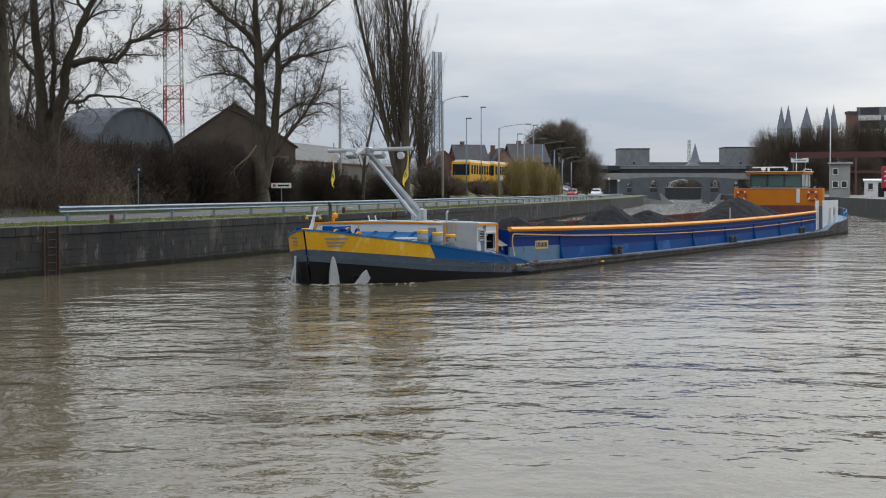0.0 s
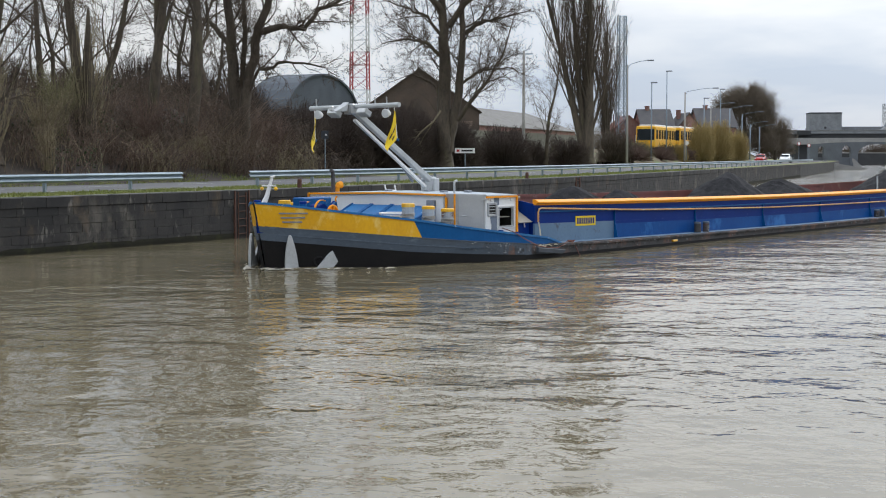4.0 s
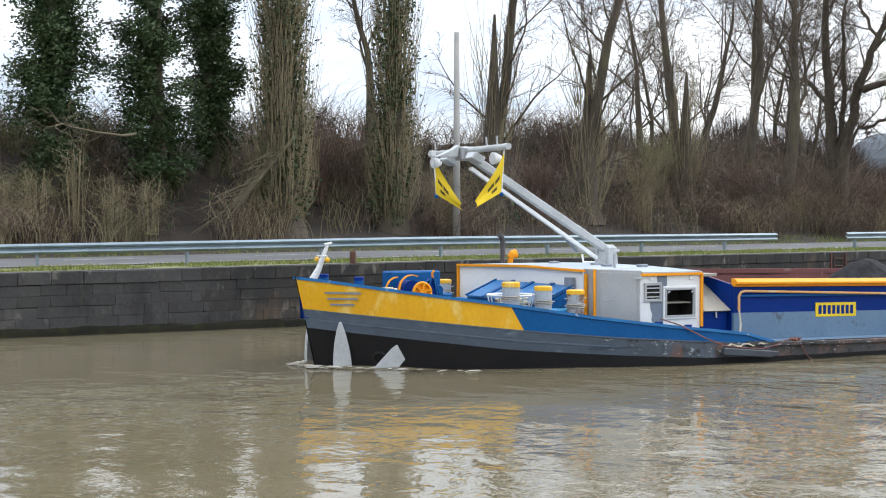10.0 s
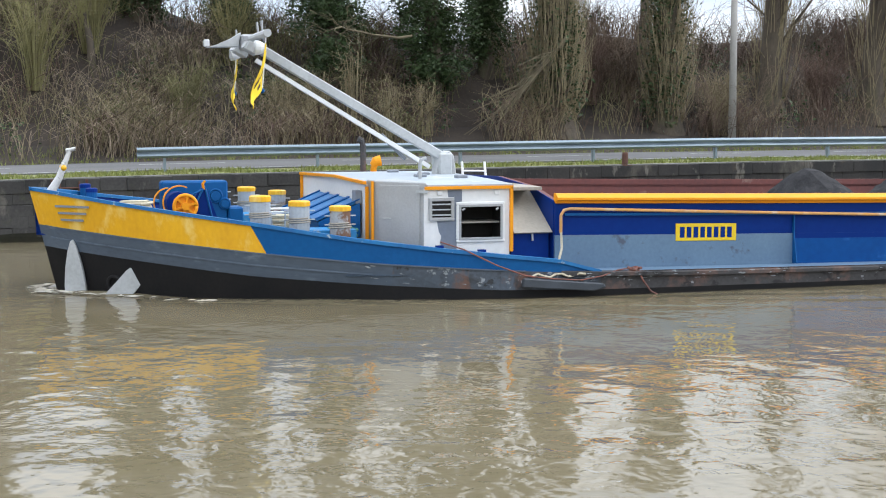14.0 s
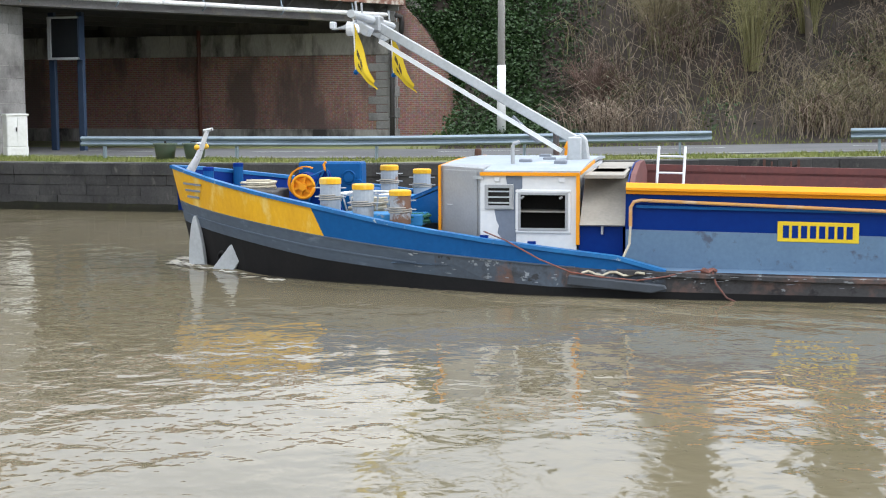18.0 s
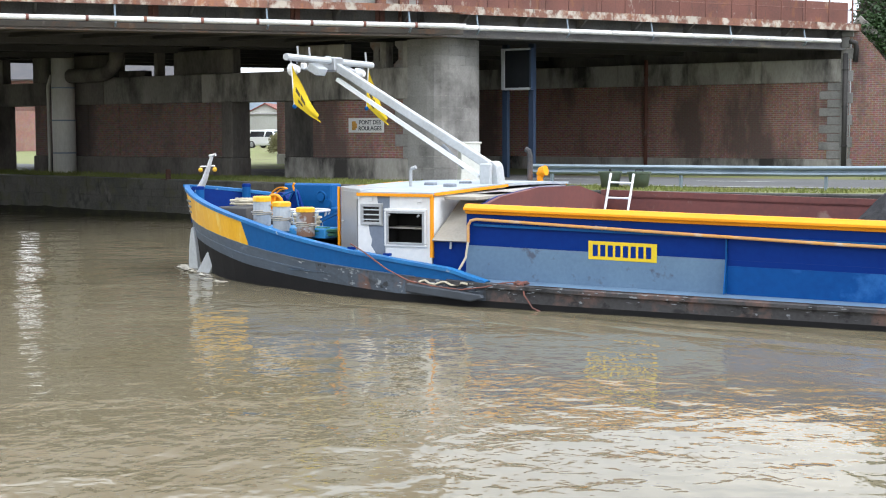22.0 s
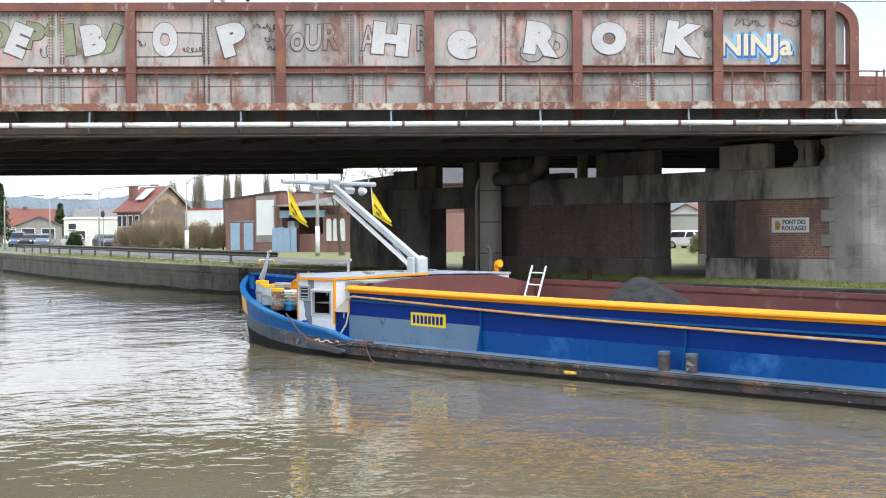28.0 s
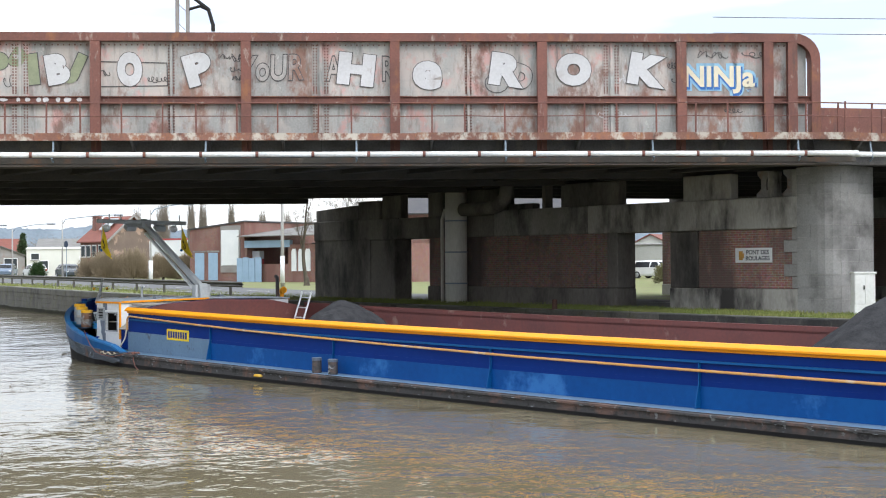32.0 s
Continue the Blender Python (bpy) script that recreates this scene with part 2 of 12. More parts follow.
def heading(s):
    """The quay's direction upstream, in degrees from +x."""
    d = along(s + 1) - along(s - 1)
    return math.degrees(math.atan2(d.y, d.x))


def near(x, y):
    """How far along the line, and how far inland, a point lies."""
    p = Vector((x, y))
    i = min(range(len(LINE)), key=lambda k: (LINE[k] - p).length_squared)
    lo, hi = LINE[max(i - 1, 0)], LINE[min(i + 1, len(LINE) - 1)]
    d = (hi - lo).normalized()
    return REACH[i] + (p - LINE[i]).dot(d), (p - LINE[i]).dot(Vector((-d.y, d.x)))


S_BRIDGE = near(-43.5, 2)[0]
END = REACH[-1]

# ---- surfaces ----
M_ASPHALT = material("asphalt", (0.12, 0.12, 0.12), 0.9, second=(0.075, 0.075, 0.078), scale=0.4, grain=60, bump=0.3)
M_GRASS = material("rough_grass", (0.15, 0.19, 0.05), 0.95, second=(0.17, 0.15, 0.07), scale=0.8, grain=25, bump=0.5, stain=(0.10, 0.085, 0.05), stain_scale=0.5)
M_STONE = in_world(layered("quay_stone", (0.055, 0.053, 0.05), (0.028, 0.027, 0.027), [((0.13, 0.118, 0.10), 0.5, 0.56, 0.7, 0.6, 0.5), ((0.018, 0.018, 0.018), 1.1, 0.52, 0.62, 0.8, 0.6), ((0.17, 0.158, 0.135), 3.0, 0.6, 0.7, 0.6, 0.5), ((0.055, 0.06, 0.03), 2.0, 0.6, 0.7, 0.6, 1.0)], 0.85, 0.14, 0.7))
# darker copy: the backlit wall's shade upstream is put into its colour
M_STONE_SHADED = in_world(layered("shaded_quay_stone", (0.04, 0.037, 0.034), (0.02, 0.019, 0.018), [((0.15, 0.135, 0.11), 0.42, 0.55, 0.66, 0.7, 0.6), ((0.015, 0.015, 0.015), 0.9, 0.5, 0.6, 0.85, 0.6), ((0.20, 0.185, 0.16), 2.6, 0.6, 0.68, 0.7, 0.4), ((0.12, 0.08, 0.045), 0.8, 0.58, 0.68, 0.5, 0.7)], 0.85, 0.14, 0.7))
# paler copy: the colour makes up for the bridge's shade downstream
M_STONE_LIFTED = in_world(layered("brightened_mossy_stone", (0.12, 0.115, 0.10), (0.06, 0.058, 0.05), [((0.13, 0.118, 0.10), 0.5, 0.56, 0.7, 0.6, 0.5), ((0.035, 0.034, 0.03), 1.1, 0.56, 0.62, 0.8, 0.6), ((0.17, 0.158, 0.135), 3.0, 0.6, 0.7, 0.6, 0.5), ((0.085, 0.085, 0.04), 1.6, 0.5, 0.62, 0.6, 1.0)], 0.85, 0.14, 0.7))
M_GALV = material("galvanised_steel", (0.25, 0.31, 0.36), 0.55, 0.4, second=(0.17, 0.215, 0.255), scale=1.2, grain=30, bump=0.05)
M_BANK = material("brush_soil", (0.045, 0.034, 0.025), 1.0, second=(0.022, 0.017, 0.013), scale=0.9, grain=9, bump=0.6)
M_STEEL_RUST = material("rusty_girder", (0.20, 0.075, 0.05), 0.8, second=(0.11, 0.05, 0.04), scale=1.5, grain=30, stain=(0.28, 0.26, 0.24), stain_scale=0.9)
M_STEEL_GREY = material("weathered_grey_paint", (0.31, 0.30, 0.285), 0.75, second=(0.22, 0.195, 0.18), scale=0.8, grain=18, stain=(0.26, 0.12, 0.08), stain_scale=1.1, stain_at=(0.55, 0.72))
M_CONCRETE = material("stained_concrete", (0.30, 0.285, 0.26), 0.9, second=(0.17, 0.16, 0.15), scale=0.7, grain=16, bump=0.3, stain=(0.07, 0.065, 0.06), stain_scale=0.5, stain_at=(0.5, 0.68))
M_PIPEORANGE = material("faded_orange_paint", (0.62, 0.30, 0.06), 0.55, second=(0.5, 0.28, 0.12), scale=2.5, bump=0.05, stain=(0.55, 0.45, 0.32), stain_scale=2.0, stain_at=(0.55, 0.65))
M_DEEPORANGE = material("deep_orange_paint", (0.62, 0.205, 0.012), 0.5, second=(0.54, 0.17, 0.012), scale=1.2, bump=0.03, spec=0.25)
M_ORANGE = material("orange_paint", (0.84, 0.325, 0.01), 0.5, second=(0.76, 0.28, 0.01), scale=1.5, bump=0.03, spec=0.25)


# ---- water ----
def water_material():
    m = bpy.data.materials.new("silty_water")
    m.use_nodes = True
    n, l = m.node_tree.nodes, m.node_tree.links
    s = n["Principled BSDF"]
    s.inputs["Roughness"].default_value, s.inputs["IOR"].default_value = 0.025, 1.333
    geo = n.new("ShaderNodeNewGeometry")

    def field(scale, detail, stretch, turn, warp=0.3):
        t, mp = n.new("ShaderNodeTexNoise"), n.new("ShaderNodeMapping")
        t.inputs["Scale"].default_value, t.inputs["Detail"].default_value, t.inputs["Distortion"].default_value = scale, detail, warp
        mp.inputs["Rotation"].default_value, mp.inputs["Scale"].default_value = (0, 0, radians(turn)), stretch
        l.new(geo.outputs["Position"], mp.inputs["Vector"])
        l.new(mp.outputs["Vector"], t.inputs["Vector"])
        return t.outputs["Fac"]

    def spread(value, lo, hi, to_lo, to_hi):
        r = n.new("ShaderNodeMapRange")
        r.inputs["From Min"].default_value, r.inputs["From Max"].default_value = lo, hi
        r.inputs["To Min"].default_value, r.inputs["To Max"].default_value = to_lo, to_hi
        l.new(value, r.inputs["Value"])
        return r.outputs[0]

    def plus(value, k, other):
        q = n.new("ShaderNodeMath")
        q.operation = "MULTIPLY_ADD"
        q.inputs[1].default_value = k
        l.new(value, q.inputs[0])
        l.new(other, q.inputs[2])
        return q.outputs[0]

    # swell, waves and ripples
    swell = field(0.32, 2, (0.8, 1.25, 1), 20)
    wave = field(1.15, 2, (1.0, 1.0, 1), 0)
    chop = field(3.1, 2, (1.0, 1.0, 1), 37, 0.6)
    fine = field(9.0, 1, (1.0, 1.0, 1), 71)
    height = plus(fine, WATER_FINE, plus(chop, WATER_CHOP, plus(wave, WATER_WAVE, spread(swell, 0, 1, 0, WATER_SWELL))))
    bump = n.new("ShaderNodeBump")
    bump.inputs["Distance"].default_value = WATER_DEPTH
    l.new(height, bump.inputs["Height"])
    # slicks and cat's-paws: the ripples are stronger in some patches than in others
    patch = spread(field(1.0, 3, (0.07, 0.15, 1), -30), 0.36, 0.64, 0.4, 1.0)
    # the open reach upstream is more ruffled than the lee of the bank
    axes, gust = n.new("ShaderNodeSeparateXYZ"), n.new("ShaderNodeMath")
    l.new(geo.outputs["Position"], axes.inputs[0])
    gust.operation = "MULTIPLY"
    l.new(patch, gust.inputs[0])
    l.new(spread(axes.outputs["X"], -10, 8, 1.0, 2.7), gust.inputs[1])
    l.new(gust.outputs[0], bump.inputs["Strength"])
    l.new(bump.outputs["Normal"], s.inputs["Normal"])
    # drifting silt
    mix = n.new("ShaderNodeMix")
    mix.data_type = "RGBA"
    mix.inputs[6].default_value, mix.inputs[7].default_value = (0.144, 0.121, 0.073, 1), (0.166, 0.142, 0.093, 1)
    l.new(spread(field(0.35, 4, (0.5, 1.0, 1), 15, 1.0), 0.35, 0.65, 0, 1), mix.inputs[0])
    l.new(mix.outputs[2], s.inputs["Base Color"])
    return m


WATER_SWELL, WATER_WAVE, WATER_CHOP, WATER_FINE, WATER_DEPTH = 1.4, 0.68, 0.23, 0.055, 0.055
M_WATER = water_material()
bm = bmesh.new()
sheet(bm, [[(-2500, -2500, 0), (2500, -2500, 0)], [(-2500, 2500, 0), (2500, 2500, 0)]])
solo("water", bm, M_WATER, "brown silty canal water with small ripples", "water", kind="structure")

# ---- ground on the far bank ----
SS = [0, 60, 120, 180, 220, 250] + list(np.arange(270, 480, 4.0)) + [500, 540, 600, 660, 720, END]
SS = [s for s in SS if s <= END]
bm = bmesh.new()
OFFS = [0.35, 2.6, 11.5, 30, 60]
v = sheet(bm, [[along(s, o) for s in SS] for o in OFFS])
rim = v[-1]
outer = [bm.verts.new(p) for p in ((-2400, -2400, 1.5), (-2400, 2400, 1.6), (160, 2400, 1.7))]
bm.faces.new([outer[0], rim[0], v[0][0]])
for i in range(len(rim) - 1):
    bm.faces.new([rim[i], rim[i + 1], outer[1] if i > len(rim) // 3 else outer[0]])
    if i == len(rim) // 3:
        bm.faces.new([outer[0], rim[i + 1], outer[1]])
bm.faces.new([rim[-1], outer[2], outer[1]])
bm.faces.new([rim[-1], v[0][-1], outer[2]])
solo("ground", bm, M_GRASS, "rough grass ground behind the quay", "ground", kind="structure")

# road
bm = bmesh.new()
sheet(bm, [[along(s, o, up=u) for s in SS] for o, u in ((3.2, 0.0), (3.2, 0.03), (6.7, 0.06), (10.2, 0.03), (10.2, 0.0))])
solo("road", bm, M_ASPHALT, "grey asphalt road along the canal", "road", kind="structure")

# quay wall core
bm = bmesh.new()
sheet(bm, [[along(s, o, z) for s in SS] for o, z in ((0.05, -1.0), (0.05, 0.2))] + [[along(s, 0.05, up=-0.03) for s in SS], [along(s, 0.6, up=-0.03) for s in SS]])
quay_wall = solo("wall_quay", bm, M_STONE, "dark weathered stone quay wall", "wall", kind="structure")

# near bank behind the camera
bm = bmesh.new()
NEAR_OFF = [(0, -38), (360, -38), (400, -37.5), (425, -35.2), (440, -35.0), (452, -36.5), (470, -40), (520, -41), (620, -38), (END, -36)]
def near_off(s):
    return float(np.interp(s, [q[0] for q in NEAR_OFF], [q[1] for q in NEAR_OFF]))
NB = [along(s, near_off(s), 1.3) for s in SS]
NC = [along(s, near_off(s), -1.0) for s in SS]
v = sheet(bm, [NC, NB])
o = [bm.verts.new(p) for p in ((2400, -2400, 1.3), (2400, 2400, 1.5))]
r = v[1]
for i in range(len(r) - 1):
    bm.faces.new([r[i], r[i + 1], o[1] if i > len(r) // 2 else o[0]])
    if i == len(r) // 2:
        bm.faces.new([o[0], r[i + 1], o[1]])
solo("ground_near", bm, M_GRASS, "grass bank on the near side of the canal", "ground", kind="structure")


# ---- barge materials ----
M_YELLOW = material("yellow_paint", (0.78, 0.42, 0.008), 0.45, second=(0.68, 0.34, 0.008), scale=1.2, grain=14, bump=0.05, stain=(0.82, 0.58, 0.16), stain_scale=1.9, stain_at=(0.52, 0.68), stretch=(1.3, 1, 0.7))
M_BLUE = material("blue_paint", (0.002, 0.07, 0.225), 0.5, second=(0.003, 0.09, 0.27), scale=0.7, grain=12, bump=0.08, spec=0.2, stain=(0.02, 0.11, 0.30), stain_scale=0.9, stain_at=(0.56, 0.66))
M_NAVY = material("dark_blue_paint", (0.001, 0.020, 0.155), 0.5, second=(0.001, 0.027, 0.18), scale=0.5, grain=12, bump=0.05, spec=0.12)
M_SKYBLUE = material("light_blue_paint", (0.01, 0.22, 0.55), 0.5, second=(0.05, 0.26, 0.5), scale=2, grain=20, bump=0.08, stain=(0.3, 0.36, 0.4), stain_scale=5, stain_at=(0.6, 0.68))
M_RAILBLUE = material("worn_blue_rail_paint", (0.008, 0.16, 0.40), 0.5, second=(0.005, 0.10, 0.29), scale=1.6, grain=18, bump=0.1, stain=(0.36, 0.42, 0.46), stain_scale=6, stain_at=(0.63, 0.68))
M_MIDBLUE = material("mid_blue_paint", (0.002, 0.068, 0.25), 0.5, second=(0.002, 0.05, 0.205), scale=0.5, grain=9, bump=0.05, stain=(0.03, 0.14, 0.38), stain_scale=0.35, stain_at=(0.55, 0.62), spec=0.15)
M_PRIMER = material("grey_blue_primer", (0.12, 0.20, 0.29), 0.65, second=(0.09, 0.155, 0.24), scale=1.4, grain=15, bump=0.1, stain=(0.07, 0.09, 0.13), stain_scale=3.2, stain_at=(0.6, 0.68))
M_GREYBAND = material("scuffed_grey_paint", (0.088, 0.118, 0.16), 0.55, second=(0.06, 0.08, 0.11), scale=1.0, grain=12, bump=0.12, stain=(0.15, 0.19, 0.235), stain_scale=2.6, stain_at=(0.58, 0.7), stretch=(0.4, 1, 1.8))
M_SCUFFED = layered("scraped_rusty_plating", (0.085, 0.11, 0.145), (0.055, 0.068, 0.088), [((0.035, 0.036, 0.04), 1.3, 0.52, 0.6, 0.85, 1.0), ((0.16, 0.085, 0.06), 0.9, 0.53, 0.6, 0.85, 0.7), ((0.30, 0.33, 0.35), 3.4, 0.615, 0.64, 0.8, 1.3), ((0.02, 0.02, 0.022), 2.6, 0.6, 0.64, 0.9, 1.6)], 0.65, 0.0, 0.3)
M_BLACK = material("black_hull_coating", (0.008, 0.008, 0.009), 0.7, second=(0.013, 0.012, 0.012), scale=2, grain=20, bump=0.1, spec=0.2)
M_STRAKE = layered("rusty_rubbing_strake", (0.06, 0.058, 0.06), (0.03, 0.029, 0.031), [((0.15, 0.085, 0.065), 1.1, 0.52, 0.62, 0.8, 1.0), ((0.012, 0.012, 0.013), 2.2, 0.54, 0.6, 0.9, 1.2), ((0.26, 0.28, 0.29), 4.2, 0.62, 0.65, 0.8, 1.6)], 0.75, 0.0, 0.4)
M_CHIP = material("chipped_pale_paint", (0.33, 0.36, 0.38), 0.7, second=(0.22, 0.24, 0.26), scale=5, grain=30, bump=0.1)
M_WHITE = material("white_paint", (0.78, 0.78, 0.77), 0.45, second=(0.68, 0.69, 0.69), scale=1.0, grain=14, bump=0.03)
M_PALE = material("pale_grey_deck_paint", (0.46, 0.48, 0.49), 0.6, second=(0.35, 0.365, 0.37), scale=1.5, grain=18, bump=0.06)
M_ROOFBLUE = material("pale_blue_grey_roof_paint", (0.36, 0.41, 0.46), 0.55, second=(0.28, 0.32, 0.36), scale=1.3, grain=16, bump=0.06, stain=(0.5, 0.52, 0.53), stain_scale=1.4, stain_at=(0.55, 0.68))
M_STAINLESS = material("brushed_grey_steel", (0.42, 0.43, 0.44), 0.42, 0.45, second=(0.35, 0.36, 0.37), scale=2, grain=30, bump=0.03)
M_DULL = material("dull_grey_paint", (0.20, 0.22, 0.25), 0.6, second=(0.17, 0.19, 0.22), scale=2, bump=0.03)
M_PRIMERGREY = material("bare_grey_primer", (0.17, 0.20, 0.25), 0.65, second=(0.14, 0.165, 0.21), scale=2, grain=20, bump=0.05)
M_DULLDARK = material("dark_blue_grey_paint", (0.05, 0.06, 0.075), 0.65, second=(0.035, 0.042, 0.052), scale=3, grain=18, bump=0.15)
M_DECKGREY = material("dark_grey_deck_paint", (0.095, 0.092, 0.09), 0.75, second=(0.065, 0.063, 0.062), scale=2, grain=20, bump=0.1, spec=0.3)
M_HOLD = material("red_brown_hold_paint", (0.16, 0.045, 0.035), 0.7, second=(0.11, 0.035, 0.03), scale=0.8, grain=12, bump=0.15, stain=(0.22, 0.13, 0.10), stain_scale=1.8, stain_at=(0.6, 0.7))
M_COAL = material("crushed_coal", (0.022, 0.022, 0.024), 0.95, second=(0.045, 0.045, 0.047), scale=4, grain=35, bump=1.0, spec=0.12)
M_BOARD = material("weathered_board", (0.36, 0.33, 0.28), 0.8, second=(0.28, 0.26, 0.22), scale=2, grain=22, bump=0.15)
M_DARK = material("dark_interior", (0.012, 0.011, 0.010), 0.9, second=(0.02, 0.018, 0.016), scale=2, bump=0)
M_ROPE = material("pale_rope", (0.55, 0.50, 0.38), 0.9, second=(0.40, 0.36, 0.27), scale=8, grain=60, bump=0.4)
M_GREENROPE = material("green_rope", (0.05, 0.20, 0.13), 0.9, second=(0.03, 0.13, 0.09), scale=8, grain=60, bump=0.4)
M_REDROPE = material("orange_brown_rope", (0.24, 0.075, 0.05), 0.9, second=(0.10, 0.07, 0.065), scale=14, grain=60, bump=0.4)
M_FLAG = material("yellow_flag_cloth", (0.78, 0.56, 0.02), 0.8, second=(0.70, 0.48, 0.015), scale=2, grain=40, bump=0.1)
M_INKBROWN = material("faded_brown_print", (0.10, 0.07, 0.02), 0.8, bump=0)
M_RING = material("red_life_ring", (0.62, 0.06, 0.02), 0.6, bump=0.02)
M_TYRE = material("black_rubber", (0.02, 0.02, 0.021), 0.8, second=(0.03, 0.03, 0.03), scale=6, bump=0.1)
M_STAFF = material("scraped_white_paint", (0.62, 0.62, 0.6), 0.55, second=(0.5, 0.5, 0.49), scale=5, grain=25, bump=0.1, stain=(0.24, 0.23, 0.22), stain_scale=7, stain_at=(0.55, 0.6))
M_RUSTED = material("pale_paint_worn_to_rust", (0.36, 0.39, 0.41), 0.7, second=(0.28, 0.28, 0.28), scale=3, grain=22, bump=0.15, stain=(0.17, 0.09, 0.055), stain_scale=3.2, stain_at=(0.46, 0.54))
M_CREAM = material("pale_worn_bollard_paint", (0.38, 0.42, 0.45), 0.6, second=(0.30, 0.33, 0.36), scale=3, grain=22, bump=0.1, stain=(0.20, 0.10, 0.06), stain_scale=3, stain_at=(0.6, 0.7))


def glass_material(name, tint, rough=0.03):
    m = bpy.data.materials.new(name)
    m.use_nodes = True
    s = m.node_tree.nodes["Principled BSDF"]
    s.inputs["Base Color"].default_value, s.inputs["Roughness"].default_value = (*tint, 1), rough
    s.inputs["Specular IOR Level"].default_value = 0.8
    return m


M_CABGLASS = glass_material("green_cab_glass", (0.09, 0.15, 0.14))
M_LAMP = glass_material("lamp_glass", (0.55, 0.57, 0.58), 0.1)

# ---- barge: x runs aft from the stem, y to starboard of the way it came, z up from the water ----
barge = thing("cargo_barge", None, "long blue motor barge with yellow bow, laden with coal heaps", "barge")


def sheer(x):
    return float(np.interp(x, [0, 0.25, 0.7, 1.35, 2.3, 3.3, 4.6, 5.8, 7.1, 8.0, 8.7, 54.6, 56.6, 63.6, 66.6], [1.69, 1.66, 1.59, 1.48, 1.34, 1.2, 0.99, 0.83, 0.68, 0.58, 0.40, 0.40, 0.75, 1.15, 1.3]))


def knuckle(x):
    return float(np.interp(x, [0, 0.2, 3.35, 5, 7, 8.7, 54.6, 57.6, 66.6], [1.1, 1.07, 0.75, 0.6, 0.46, 0.36, 0.36, 0.5, 0.85]))


def coating(x):
    return float(np.interp(x, [0, 0.45, 3.3, 5.2, 7.0, 9, 54.6, 59.6, 66.6], [0.74, 0.69, 0.38, 0.25, 0.15, 0.1, 0.1, 0.15, 0.4]))


def breadth(x):
    b = 3.55
    if x < 7.5:
        b *= (1 - (1 - max(x, 0.0) / 7.5) ** 2.05) ** 0.84
    if x > 58.6:
        b *= (1 - min(1, (x - 58.6) / 8.2) ** 2.4) ** 0.5
    return max(b, 0.03)


STATIONS = [0, 0.06, 0.16, 0.32, 0.55, 0.85, 1.2, 1.65, 2.2, 2.75, 3.2, 3.45, 4.0, 4.6, 5.3, 6.1, 7.0, 8.0, 8.35, 8.7, 10, 12.5, 17.8, 23, 28.5, 34, 40, 46, 50.5, 54.6, 56.6, 58.6, 60.6, 62.6, 64.1, 65.4, 66.2, 66.6]


def hull_row(x, side, inset=0.0):
    """Points of one station from the sheer to the bottom."""
    b, flare = breadth(x), 1 - 0.10 * max(0.0, 1 - x / 7)
    rows, t, k, c = [], sheer(x), knuckle(x), coating(x)
    bow = max(0.0, 1 - x / 5)
    for z, f in ((t, 1.0), (k, 1 - 0.035 * bow), (c, flare), (0.0, flare - 0.06 * bow), (-0.5, flare - 0.14 * bow), (-1.2, flare - 0.3 * bow)):
        rake = (t - z) * 0.24 * max(0.0, 1 - x / 3) if z < t else 0.0
        rows.append(Vector((x + rake, side * max(0.0, b * f - inset), z)))
    return rows


bm = bmesh.new()
for side in (-1, 1):
    v = [[bm.verts.new(p) for p in hull_row(x, side)] for x in STATIONS]
    for i, (a, b) in enumerate(zip(v, v[1:])):
        for j in range(5):
            x = (STATIONS[i] + STATIONS[i + 1]) / 2
            if j == 0 and STATIONS[i] == 3.2:
                # the yellow ends on a slant
                bm.faces.new((a[0], b[1], a[1])).material_index = 0
                bm.faces.new((a[0], b[0], b[1])).material_index = 1
                continue
            f = bm.faces.new((a[j], b[j], b[j + 1], a[j + 1]))
            if j == 0:
                f.material_index = (0 if x < 3.3 else 1) if x < 8.8 or x > 62 else 4
            elif j == 1:
                f.material_index = 2 if x < 5.2 else 5 if x < 9 else 4
            else:
                f.material_index = 3
bmesh.ops.remove_doubles(bm, verts=bm.verts[:], dist=0.02)
hull = part("hull", bm, [M_YELLOW, M_BLUE, M_GREYBAND, M_BLACK, M_STRAKE, M_SCUFFED], barge, "yellow, blue and grey hull with a black bottom", smooth=False)

# raised plate seam along the grey band, and chips of paint where the side has rubbed
def skin_point(x, side, j, f, out=0.012):
    """A point of the hull's side between rows j and j + 1, a little proud of it."""
    r = hull_row(x, side)
    return r[j].lerp(r[j + 1], f) + Vector((0, side * out, 0))


